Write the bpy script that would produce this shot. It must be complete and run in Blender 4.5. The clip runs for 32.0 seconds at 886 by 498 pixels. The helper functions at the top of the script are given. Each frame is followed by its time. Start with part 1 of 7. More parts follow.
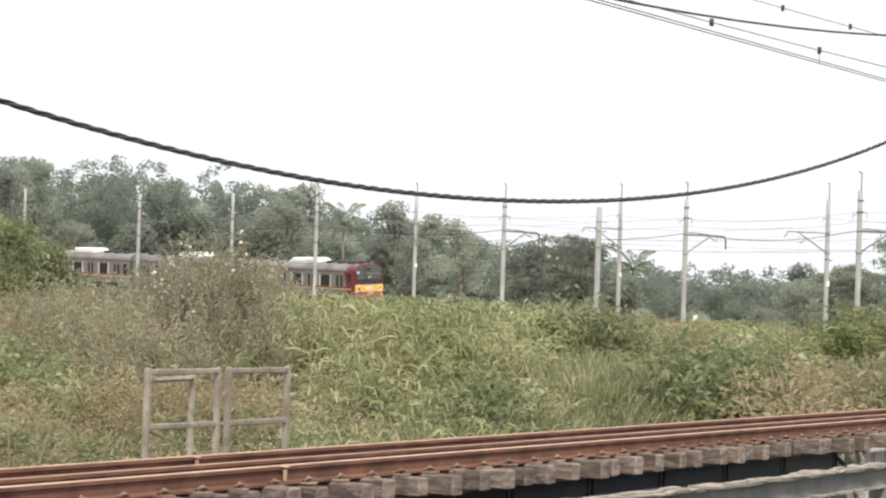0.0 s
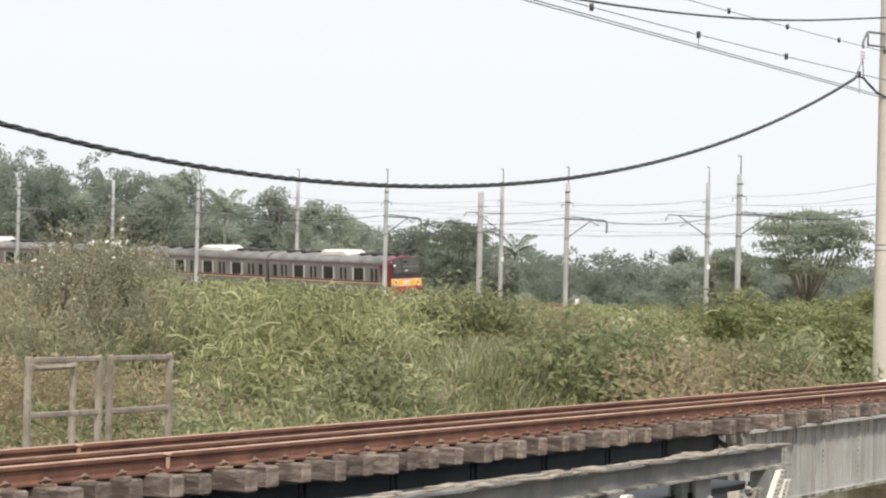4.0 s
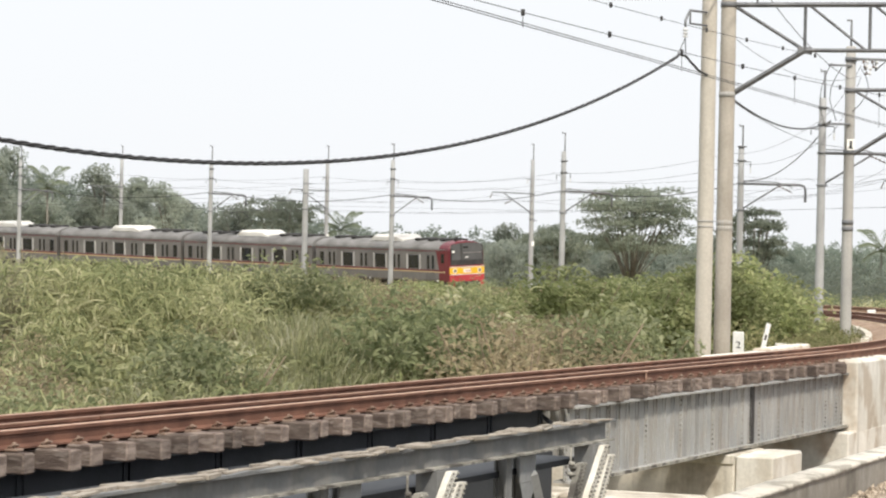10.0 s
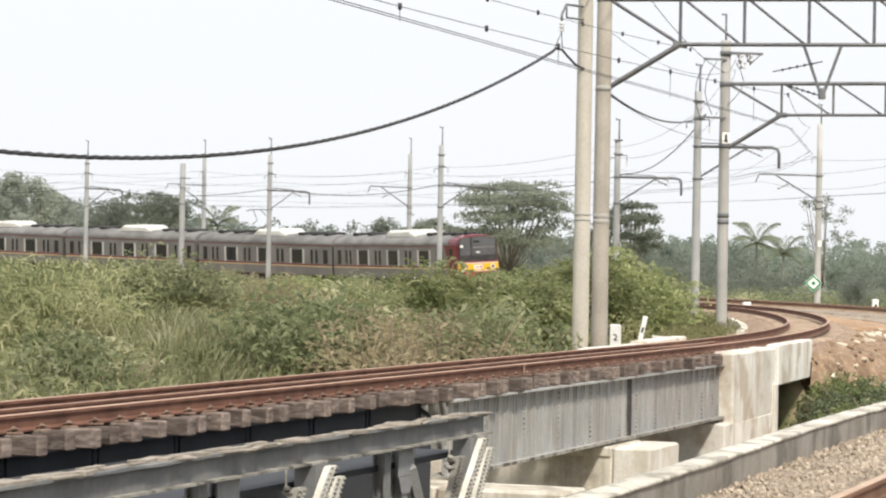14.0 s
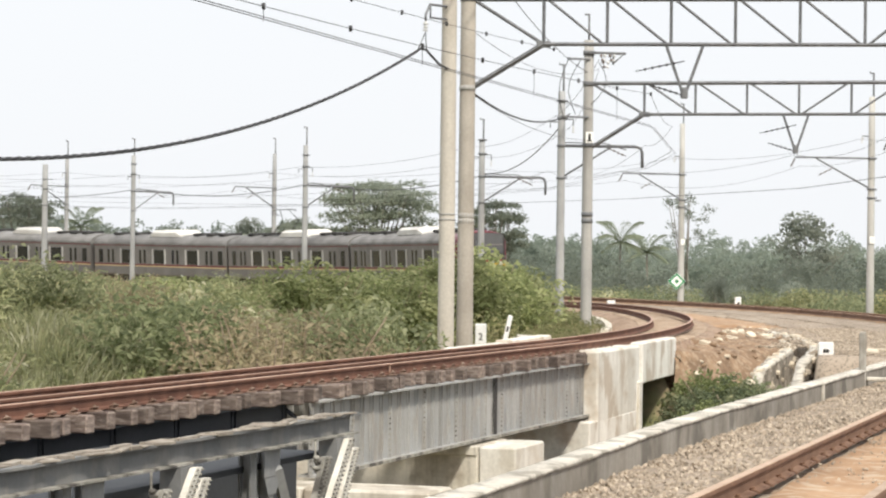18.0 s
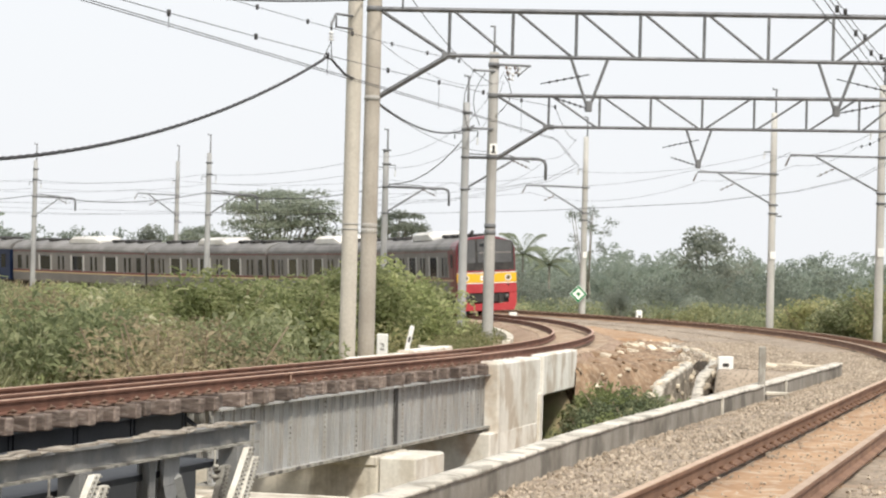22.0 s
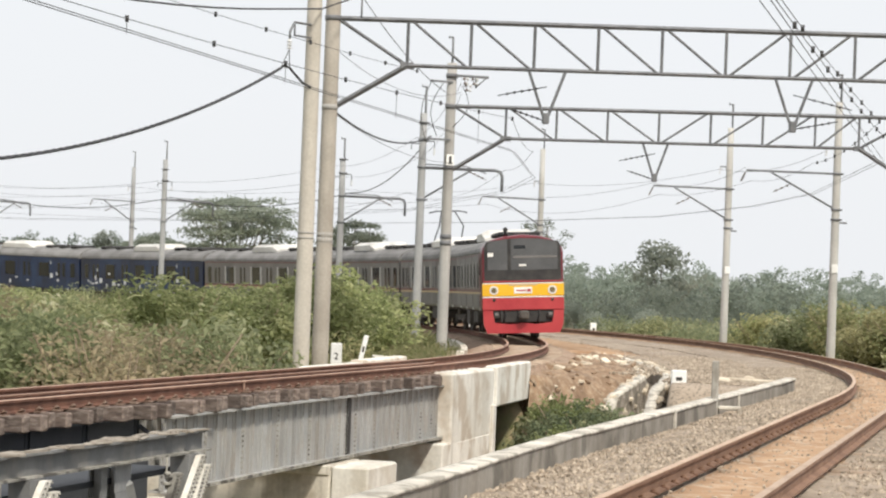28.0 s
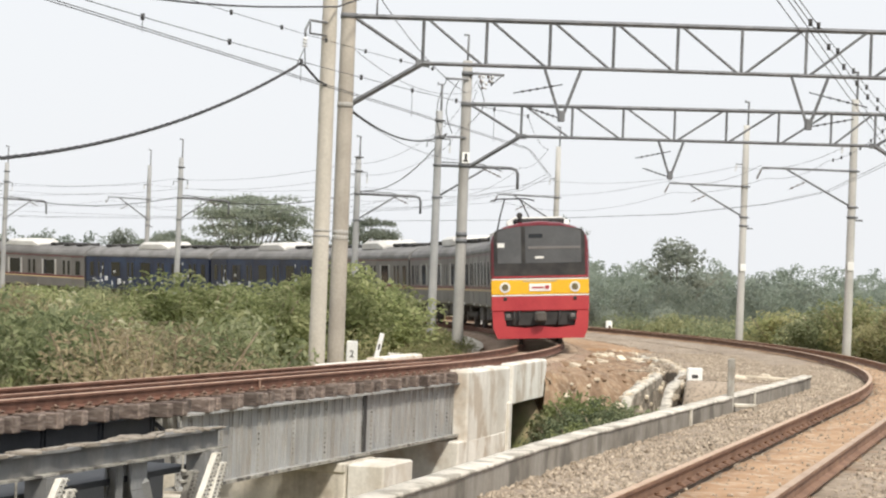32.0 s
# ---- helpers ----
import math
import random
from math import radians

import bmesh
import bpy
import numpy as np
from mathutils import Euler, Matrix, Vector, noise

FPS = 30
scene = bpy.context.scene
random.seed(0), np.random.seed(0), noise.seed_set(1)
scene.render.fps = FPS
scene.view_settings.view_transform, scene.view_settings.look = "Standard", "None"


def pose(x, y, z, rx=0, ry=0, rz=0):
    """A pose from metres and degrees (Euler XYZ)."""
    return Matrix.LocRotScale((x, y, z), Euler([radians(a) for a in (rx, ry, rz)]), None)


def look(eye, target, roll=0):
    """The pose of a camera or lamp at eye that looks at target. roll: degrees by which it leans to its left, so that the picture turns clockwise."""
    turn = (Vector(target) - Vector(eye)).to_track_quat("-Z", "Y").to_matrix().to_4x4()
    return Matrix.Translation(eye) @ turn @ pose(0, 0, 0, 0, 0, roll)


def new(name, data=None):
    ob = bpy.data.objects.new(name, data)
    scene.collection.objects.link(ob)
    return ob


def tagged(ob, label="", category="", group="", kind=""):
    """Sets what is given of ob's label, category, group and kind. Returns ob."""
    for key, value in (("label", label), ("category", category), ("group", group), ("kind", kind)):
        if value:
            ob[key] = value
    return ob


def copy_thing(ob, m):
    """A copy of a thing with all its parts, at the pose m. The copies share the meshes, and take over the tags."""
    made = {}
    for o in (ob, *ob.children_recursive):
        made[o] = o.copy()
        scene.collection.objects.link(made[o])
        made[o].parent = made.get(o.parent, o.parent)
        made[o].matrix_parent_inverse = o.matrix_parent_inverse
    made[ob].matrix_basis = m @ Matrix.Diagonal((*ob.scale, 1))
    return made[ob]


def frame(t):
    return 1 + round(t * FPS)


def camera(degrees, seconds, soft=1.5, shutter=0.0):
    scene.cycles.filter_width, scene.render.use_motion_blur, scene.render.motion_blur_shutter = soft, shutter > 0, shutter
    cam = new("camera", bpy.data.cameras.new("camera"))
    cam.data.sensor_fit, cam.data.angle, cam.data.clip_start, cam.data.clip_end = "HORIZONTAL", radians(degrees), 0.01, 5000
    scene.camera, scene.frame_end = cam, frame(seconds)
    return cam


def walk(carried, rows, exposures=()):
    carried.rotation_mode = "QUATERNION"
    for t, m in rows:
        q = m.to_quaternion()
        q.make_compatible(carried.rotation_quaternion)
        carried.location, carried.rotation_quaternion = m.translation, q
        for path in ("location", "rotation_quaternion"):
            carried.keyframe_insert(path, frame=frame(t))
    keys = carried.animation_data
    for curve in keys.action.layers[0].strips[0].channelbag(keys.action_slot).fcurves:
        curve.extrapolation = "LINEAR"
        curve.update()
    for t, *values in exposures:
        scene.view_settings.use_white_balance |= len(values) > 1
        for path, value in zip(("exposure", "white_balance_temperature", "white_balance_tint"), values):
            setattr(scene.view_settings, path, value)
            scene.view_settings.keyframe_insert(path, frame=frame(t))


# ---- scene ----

# camera: on a tripod-like stand beside the outer track, panned by hand (t, yaw, pitch, roll)
cam = camera(20.0, 32.0, soft=2.2)
EYE = (0.0, 0.0, 1.42)
PAN = (
    (0, 0.000, 1.134, 1.800),
    (0.5, -0.128, 1.145, 1.659),
    (1, -0.110, 1.108, 1.581),
    (1.5, -0.519, 1.094, 1.609),
    (2, -0.958, 0.990, 1.466),
    (2.5, -1.196, 1.011, 1.512),
    (3, -1.637, 0.887, 1.578),
    (3.5, -2.218, 0.837, 1.433),
    (5.5, -3.249, 1.062, 1.554),
    (6, -3.311, 1.008, 1.494),
    (6.5, -3.913, 1.030, 1.575),
    (7, -4.229, 0.907, 1.470),
    (7.5, -4.586, 0.908, 1.527),
    (8, -5.026, 0.911, 1.294),
    (8.5, -5.169, 0.745, 1.158),
    (9, -5.663, 0.699, 1.208),
    (9.5, -6.393, 0.741, 1.251),
    (10, -6.662, 0.442, 1.263),
    (10.5, -7.027, 0.376, 1.066),
    (11, -7.251, 0.353, 1.146),
    (11.5, -7.450, 0.423, 1.216),
    (12, -7.609, 0.486, 1.183),
    (12.5, -8.198, 0.311, 1.073),
    (13, -8.855, 0.371, 1.145),
    (13.5, -9.025, 0.364, 1.052),
    (14, -9.446, 0.361, 1.023),
    (14.5, -10.005, 0.515, 1.148),
    (15, -10.534, 0.181, 1.148),
    (15.5, -10.945, 0.266, 0.991),
    (17.5, -12.502, 0.361, 0.668),
    (18, -12.520, 0.406, 0.710),
    (18.5, -12.786, 0.314, 0.688),
    (19, -12.812, 0.364, 1.013),
    (19.5, -13.229, 0.602, 1.282),
    (20, -13.777, 0.706, 1.373),
    (20.5, -14.058, 0.842, 1.321),
    (21, -14.206, 0.766, 1.213),
    (21.5, -14.408, 0.834, 1.227),
    (22, -14.744, 0.682, 1.449),
    (22.5, -15.167, 0.608, 1.400),
    (23, -15.789, 0.508, 1.245),
    (23.5, -16.605, 0.895, 1.446),
    (24, -16.717, 1.030, 1.395),
    (24.5, -17.061, 1.062, 1.647),
    (26.5, -16.858, 1.047, 2.216),
    (27, -16.559, 1.216, 2.396),
    (27.5, -15.904, 1.409, 2.437),
    (28, -15.773, 0.951, 2.231),
    (28.5, -15.984, 0.916, 2.292),
    (29, -15.732, 0.713, 2.225),
    (29.5, -15.681, 0.982, 2.336),
    (30, -15.511, 0.933, 2.016),
    (30.5, -15.272, 1.151, 2.106),
    (31, -15.713, 1.240, 2.313),
    (31.5, -15.306, 0.972, 2.135),
    (32, -15.416, 0.886, 2.202),
)
EXPOSURE = ((0, 0.2), (1.2, 0.15), (6, 0.06), (9, 0.07), (13, 0.1), (20, 0.05), (24, 0.04), (27, 0.02), (28, -0.03), (30, -0.02), (32, 0.0))
walk(cam, [(t, pose(*EYE, 90 + pitch, -roll, yaw)) for t, yaw, pitch, roll in PAN], EXPOSURE)

# ---------------------------------------------------------------- sky and sun
SUN_AZ, SUN_EL = radians(172), radians(50)      # bearing of the sun from +y clockwise
world = bpy.data.worlds.new("world")
scene.world = world
world.use_nodes = True
wn, wl = world.node_tree.nodes, world.node_tree.links
wn.clear()
sky = wn.new("ShaderNodeTexSky")
sky.sky_type, sky.sun_disc = "NISHITA", False
sky.sun_elevation, sky.sun_rotation = SUN_EL, SUN_AZ
sky.air_density, sky.dust_density, sky.ozone_density = 1.0, 4.0, 1.0
veil = wn.new("ShaderNodeMix")
veil.data_type = "RGBA"
veil.inputs[0].default_value = 0.9
veil.inputs[7].default_value = (9.7, 9.9, 10.2, 1)        # thin white overcast in front of the blue
wl.new(sky.outputs[0], veil.inputs[6])
back = wn.new("ShaderNodeBackground")
back.inputs[1].default_value = 0.1
wl.new(veil.outputs[2], back.inputs[0])
wo = wn.new("ShaderNodeOutputWorld")
wl.new(back.outputs[0], wo.inputs[0])
sun = new("sun", bpy.data.lights.new("sun", "SUN"))
sun.data.energy, sun.data.angle, sun.data.color = 3.7, radians(6), (1.0, 0.93, 0.81)
sun.matrix_world = look((0, 0, 50), (-math.sin(SUN_AZ) * math.cos(SUN_EL), -math.cos(SUN_AZ) * math.cos(SUN_EL), 50 - math.sin(SUN_EL)))


# ---------------------------------------------------------------- materials
def mat(name, c1, c2, rough=0.85, metal=0.0, scale=1.5, fine=25.0, bump=0.25, rand=0.12, island=False, streak=None, spots=None, stretch=(1, 1, 1), coat=0.0):
    """Two-scale mottled surface. streak: (colour, amount) of vertical run stains; spots: (colour, scale, amount)."""
    m = bpy.data.materials.new(name)
    m.use_nodes = True
    n, l = m.node_tree.nodes, m.node_tree.links
    p = n["Principled BSDF"]
    co, info, off, mp = n.new("ShaderNodeTexCoord"), n.new("ShaderNodeObjectInfo"), n.new("ShaderNodeVectorMath"), n.new("ShaderNodeMapping")
    comb = n.new("ShaderNodeVectorMath")
    comb.operation, off.operation = "SCALE", "ADD"
    comb.inputs[0].default_value = (37, 53, 29)
    l.new(info.outputs["Random"], comb.inputs["Scale"])
    mp.inputs["Scale"].default_value = stretch
    l.new(co.outputs["Object"], mp.inputs[0])
    l.new(mp.outputs[0], off.inputs[0])
    l.new(comb.outputs[0], off.inputs[1])
    big, small = n.new("ShaderNodeTexNoise"), n.new("ShaderNodeTexNoise")
    big.inputs["Scale"].default_value, big.inputs["Detail"].default_value = scale, 5
    small.inputs["Scale"].default_value, small.inputs["Detail"].default_value = fine, 6
    for t in (big, small):
        l.new(off.outputs[0], t.inputs["Vector"])
    ramp = n.new("ShaderNodeValToRGB")
    ramp.color_ramp.elements[0].position, ramp.color_ramp.elements[1].position = 0.34, 0.66
    ramp.color_ramp.elements[0].color, ramp.color_ramp.elements[1].color = (*c1, 1), (*c2, 1)
    l.new(big.outputs[0], ramp.inputs[0])
    col = ramp.outputs[0]

    def blend(colour, fac):
        nonlocal col
        mx = n.new("ShaderNodeMix")
        mx.data_type = "RGBA"
        mx.inputs[7].default_value = (*colour, 1)
        l.new(fac, mx.inputs[0])
        l.new(col, mx.inputs[6])
        col = mx.outputs[2]

    if streak:
        st, sm = n.new("ShaderNodeTexNoise"), n.new("ShaderNodeMapping")
        sm.inputs["Scale"].default_value = (2.1, 2.1, 0.22)
        st.inputs["Scale"].default_value, st.inputs["Detail"].default_value, st.inputs["Roughness"].default_value = 1.0, (streak[2] if len(streak) > 2 else 7), 0.68
        l.new(off.outputs[0], sm.inputs[0])
        l.new(sm.outputs[0], st.inputs["Vector"])
        sr = n.new("ShaderNodeMapRange")
        sr.inputs[1].default_value, sr.inputs[2].default_value, sr.inputs[4].default_value = 0.46, 0.7, streak[1]
        l.new(st.outputs[0], sr.inputs[0])
        blend(streak[0], sr.outputs[0])
    if spots:
        sp, sr = n.new("ShaderNodeTexNoise"), n.new("ShaderNodeMapRange")
        sp.inputs["Scale"].default_value, sp.inputs["Detail"].default_value = spots[1], 3
        l.new(off.outputs[0], sp.inputs["Vector"])
        sr.inputs[1].default_value, sr.inputs[2].default_value, sr.inputs[4].default_value = 0.52, 0.62, spots[2]
        l.new(sp.outputs[0], sr.inputs[0])
        blend(spots[0], sr.outputs[0])
    hsv, val = n.new("ShaderNodeHueSaturation"), n.new("ShaderNodeMath")
    gr = n.new("ShaderNodeMath")
    gr.operation, val.operation = "MULTIPLY_ADD", "MULTIPLY_ADD"
    src = n.new("ShaderNodeNewGeometry").outputs["Random Per Island"] if island else info.outputs["Random"]
    l.new(src, val.inputs[0])
    val.inputs[1].default_value, val.inputs[2].default_value = 2 * rand, 1 - rand
    l.new(small.outputs[0], gr.inputs[0])
    gr.inputs[1].default_value, gr.inputs[2].default_value = 0.36, 0.82
    mul = n.new("ShaderNodeMath")
    mul.operation = "MULTIPLY"
    l.new(val.outputs[0], mul.inputs[0])
    l.new(gr.outputs[0], mul.inputs[1])
    l.new(mul.outputs[0], hsv.inputs["Value"])
    l.new(col, hsv.inputs["Color"])
    l.new(hsv.outputs[0], p.inputs["Base Color"])
    p.inputs["Roughness"].default_value, p.inputs["Metallic"].default_value = rough, metal
    p.inputs["Coat Weight"].default_value = coat
    if bump:
        b = n.new("ShaderNodeBump")
        b.inputs["Strength"].default_value, b.inputs["Distance"].default_value = bump, 0.02
        l.new(small.outputs[0], b.inputs["Height"])
        l.new(b.outputs[0], p.inputs["Normal"])
    return m


def leaf_mat(name, colours, clear=0.3, rand=0.25, speck=0.55):
    """Foliage: leaf by leaf colour from a ramp, some light passing through."""
    m = bpy.data.materials.new(name)
    m.use_nodes = True
    n, l = m.node_tree.nodes, m.node_tree.links
    n.remove(n["Principled BSDF"])
    geo, info, ramp = n.new("ShaderNodeNewGeometry"), n.new("ShaderNodeObjectInfo"), n.new("ShaderNodeValToRGB")
    while len(ramp.color_ramp.elements) < len(colours):
        ramp.color_ramp.elements.new(0.5)
    for i, c in enumerate(colours):
        ramp.color_ramp.elements[i].position = i / (len(colours) - 1)
        ramp.color_ramp.elements[i].color = (*c, 1)
    co, noi, add = n.new("ShaderNodeTexCoord"), n.new("ShaderNodeTexNoise"), n.new("ShaderNodeMath")
    noi.inputs["Scale"].default_value = 0.45
    l.new(geo.outputs["Position"], noi.inputs["Vector"])
    add.operation = "MULTIPLY_ADD"
    add.inputs[1].default_value = speck
    l.new(geo.outputs["Random Per Island"], add.inputs[0])
    off = n.new("ShaderNodeMath")
    off.operation = "MULTIPLY_ADD"
    off.inputs[1].default_value, off.inputs[2].default_value = 1.6, -0.3 - speck / 2
    l.new(noi.outputs[0], off.inputs[0])
    l.new(off.outputs[0], add.inputs[2])
    l.new(add.outputs[0], ramp.inputs[0])
    hsv, val = n.new("ShaderNodeHueSaturation"), n.new("ShaderNodeMath")
    val.operation = "MULTIPLY_ADD"
    val.inputs[1].default_value, val.inputs[2].default_value = 2 * rand, 1 - rand
    l.new(info.outputs["Random"], val.inputs[0])
    l.new(val.outputs[0], hsv.inputs["Value"])
    l.new(ramp.outputs[0], hsv.inputs["Color"])
    d, t, mx, o = n.new("ShaderNodeBsdfDiffuse"), n.new("ShaderNodeBsdfTranslucent"), n.new("ShaderNodeMixShader"), n["Material Output"]
    l.new(hsv.outputs[0], d.inputs[0])
    l.new(hsv.outputs[0], t.inputs[0])
    mx.inputs[0].default_value = clear
    l.new(d.outputs[0], mx.inputs[1])
    l.new(t.outputs[0], mx.inputs[2])
    l.new(mx.outputs[0], o.inputs[0])
    return m


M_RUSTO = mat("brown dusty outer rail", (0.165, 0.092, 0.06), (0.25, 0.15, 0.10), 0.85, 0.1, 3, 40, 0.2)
# Sunlight on the outer rail's top is put into this paler head colour
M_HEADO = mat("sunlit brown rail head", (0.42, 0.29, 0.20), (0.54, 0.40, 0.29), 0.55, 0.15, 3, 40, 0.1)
M_RUST = mat("rusted rail steel", (0.12, 0.055, 0.037), (0.21, 0.10, 0.066), 0.85, 0.1, 3, 40, 0.2)
M_CLIP = mat("dusty rail fastening", (0.14, 0.085, 0.06), (0.30, 0.22, 0.17), 0.85, 0.05, 6, 40, 0.3, 0.3)
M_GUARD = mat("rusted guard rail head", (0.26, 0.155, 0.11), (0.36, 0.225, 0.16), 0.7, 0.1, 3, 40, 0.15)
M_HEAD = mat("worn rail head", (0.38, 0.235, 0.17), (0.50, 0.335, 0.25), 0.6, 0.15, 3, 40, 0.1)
M_SPLIT = mat("split grey timber side", (0.07, 0.05, 0.042), (0.18, 0.14, 0.118), 0.92, 0, 4, 30, 0.6, 0.4, stretch=(1, 1, 4), spots=((0.36, 0.31, 0.275), 7, 0.35))
M_ENDGRAIN = mat("cracked pale end grain", (0.125, 0.092, 0.076), (0.30, 0.24, 0.203), 0.95, 0, 5, 30, 0.7, 0.4, stretch=(1, 1, 4), spots=((0.1, 0.08, 0.07), 9, 0.35))
M_SLEEPER = mat("weathered bridge timber", (0.075, 0.05, 0.042), (0.18, 0.13, 0.11), 0.92, 0, 4, 30, 0.6, 0.4, stretch=(1, 4, 1), spots=((0.36, 0.29, 0.25), 7, 0.35))
M_STEEL = mat("grey painted bridge steel", (0.33, 0.335, 0.336), (0.435, 0.435, 0.428), 0.65, 0.05, 1.2, 20, 0.15, 0.06, streak=((0.22, 0.195, 0.16), 0.5, 3), spots=((0.34, 0.29, 0.24), 2.2, 0.3))
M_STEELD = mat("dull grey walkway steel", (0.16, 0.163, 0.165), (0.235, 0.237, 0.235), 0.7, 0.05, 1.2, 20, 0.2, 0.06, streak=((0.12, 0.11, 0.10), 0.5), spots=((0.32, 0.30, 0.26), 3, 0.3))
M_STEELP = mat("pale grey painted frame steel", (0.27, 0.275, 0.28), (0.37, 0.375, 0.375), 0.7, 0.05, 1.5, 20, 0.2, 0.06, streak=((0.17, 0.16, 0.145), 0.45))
# Shade under the bridge is put into this near-black steel
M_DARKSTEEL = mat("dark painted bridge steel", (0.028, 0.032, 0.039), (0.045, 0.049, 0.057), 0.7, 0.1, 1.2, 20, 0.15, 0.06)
M_FLANGE = mat("flaking light paint", (0.22, 0.212, 0.185), (0.44, 0.42, 0.375), 0.85, 0, 5, 30, 0.5, 0.1, spots=((0.075, 0.067, 0.06), 3.5, 0.9))
M_CONC = mat("old cream concrete", (0.56, 0.505, 0.42), (0.80, 0.76, 0.675), 0.9, 0, 0.9, 18, 0.3, 0.05, streak=((0.24, 0.21, 0.17), 0.7), spots=((0.33, 0.275, 0.21), 1.6, 0.65))
M_ABUT = mat("whitewash with brown stains", (0.66, 0.635, 0.575), (0.84, 0.82, 0.765), 0.88, 0, 0.8, 14, 0.3, 0.04, streak=((0.40, 0.36, 0.29), 0.45, 3), spots=((0.42, 0.335, 0.245), 1.25, 0.65))
M_WHITE = mat("whitewashed concrete", (0.68, 0.65, 0.585), (0.82, 0.80, 0.745), 0.85, 0, 1.5, 20, 0.2, 0.04, streak=((0.36, 0.325, 0.27), 0.6), spots=((0.52, 0.46, 0.37), 1.6, 0.4))
M_WALL = mat("stained wall concrete", (0.17, 0.155, 0.132), (0.29, 0.265, 0.23), 0.92, 0, 1.1, 14, 0.4, 0.05, streak=((0.36, 0.34, 0.31), 0.8), spots=((0.08, 0.072, 0.06), 1.3, 0.65))
M_OLD = mat("weathered grey-brown concrete", (0.27, 0.25, 0.215), (0.42, 0.40, 0.36), 0.92, 0, 2.5, 20, 0.4, 0.08, spots=((0.17, 0.15, 0.12), 5, 0.5))
M_COPING = mat("rough lime mortar coping", (0.46, 0.43, 0.375), (0.70, 0.66, 0.585), 0.95, 0, 2.5, 22, 0.7, 0.05, spots=((0.22, 0.20, 0.165), 4, 0.7))
M_POLE = mat("spun concrete pole", (0.45, 0.42, 0.365), (0.57, 0.535, 0.475), 0.85, 0, 0.8, 16, 0.15, 0.07, streak=((0.33, 0.29, 0.25), 0.4))
M_POLEB = mat("brown-grey concrete pole", (0.34, 0.31, 0.27), (0.45, 0.415, 0.365), 0.88, 0, 0.8, 16, 0.15, 0.05, streak=((0.26, 0.225, 0.19), 0.45))
M_POLEW = mat("pale concrete pole", (0.29, 0.295, 0.30), (0.39, 0.395, 0.395), 0.85, 0, 0.8, 16, 0.15, 0.09, streak=((0.34, 0.33, 0.315), 0.45))
M_POLEO = mat("pale grey concrete pole", (0.40, 0.395, 0.375), (0.52, 0.51, 0.485), 0.85, 0, 0.8, 16, 0.15, 0.07, streak=((0.30, 0.285, 0.26), 0.4))
M_POLEG = mat("grey weathered pole", (0.35, 0.345, 0.33), (0.47, 0.46, 0.44), 0.88, 0, 0.8, 16, 0.2, 0.05, streak=((0.22, 0.20, 0.18), 0.5))
M_GALV = mat("dull galvanised steel", (0.13, 0.135, 0.145), (0.20, 0.205, 0.215), 0.65, 0.15, 3, 30, 0.1)
M_WIRE = mat("dark wire", (0.035, 0.035, 0.038), (0.065, 0.065, 0.068), 0.65, 0.1, 3, 20, 0.05)
M_INSUL = mat("brown porcelain", (0.10, 0.07, 0.06), (0.16, 0.12, 0.10), 0.35, 0, 3, 20, 0.05)
M_INSULW = mat("white porcelain", (0.6, 0.6, 0.6), (0.75, 0.75, 0.74), 0.3, 0, 3, 20, 0.05)
M_BALLAST = mat("dusty ballast bed", (0.26, 0.205, 0.155), (0.40, 0.33, 0.26), 0.95, 0, 1.1, 16, 1.0, 0.05, spots=((0.16, 0.13, 0.10), 14, 0.75))
M_STONE = mat("ballast stone", (0.29, 0.24, 0.185), (0.44, 0.37, 0.295), 0.95, 0, 3, 20, 0.3, 0.35, island=True)
M_DIRT = mat("brown iron dust and soil", (0.32, 0.19, 0.105), (0.46, 0.30, 0.18), 0.95, 0, 1.2, 18, 0.8, 0.05, spots=((0.56, 0.48, 0.38), 6, 0.5))
M_SOIL = mat("rough brown soil", (0.17, 0.11, 0.07), (0.325, 0.22, 0.14), 0.95, 0, 2.2, 14, 1.0, 0.05, spots=((0.44, 0.355, 0.26), 8, 0.5))
M_BED = mat("brown dusty track bed", (0.24, 0.155, 0.105), (0.38, 0.27, 0.19), 0.95, 0, 1.4, 18, 0.9, 0.05, spots=((0.46, 0.38, 0.3), 8, 0.4))
M_DUSTY = mat("dust-covered concrete sleeper", (0.27, 0.195, 0.14), (0.42, 0.33, 0.25), 0.95, 0, 2, 20, 0.4, 0.15)
# Darker concrete with the shadow low on the bank wall put in
M_SHADEBASE = mat("damp dark concrete", (0.11, 0.105, 0.09), (0.17, 0.16, 0.14), 0.85, 0, 1.5, 14, 0.3)
# Near-black colour stands for the shaded void under the wing wall
M_VOID = mat("black mossy concrete", (0.035, 0.037, 0.03), (0.07, 0.07, 0.058), 0.9, 0, 1.5, 14, 0.3)
M_RAILC = mat("brown weathered railing concrete", (0.22, 0.19, 0.155), (0.36, 0.32, 0.27), 0.92, 0, 3, 20, 0.4, 0.1, spots=((0.14, 0.115, 0.09), 6, 0.6))
# Reflected sky in the cab glass is put into its grey base colour
M_SCREEN = mat("cab windscreen glass", (0.075, 0.077, 0.08), (0.10, 0.102, 0.105), 0.12, 0, 1.5, 20, 0.0)
M_GROUND = mat("dry soil with weeds", (0.15, 0.14, 0.075), (0.30, 0.235, 0.15), 0.95, 0, 0.35, 6, 0.8, 0.05, spots=((0.14, 0.165, 0.06), 0.8, 0.8))
M_WATER = mat("murky channel water", (0.035, 0.035, 0.03), (0.05, 0.05, 0.042), 0.12, 0, 1, 8, 0.1)
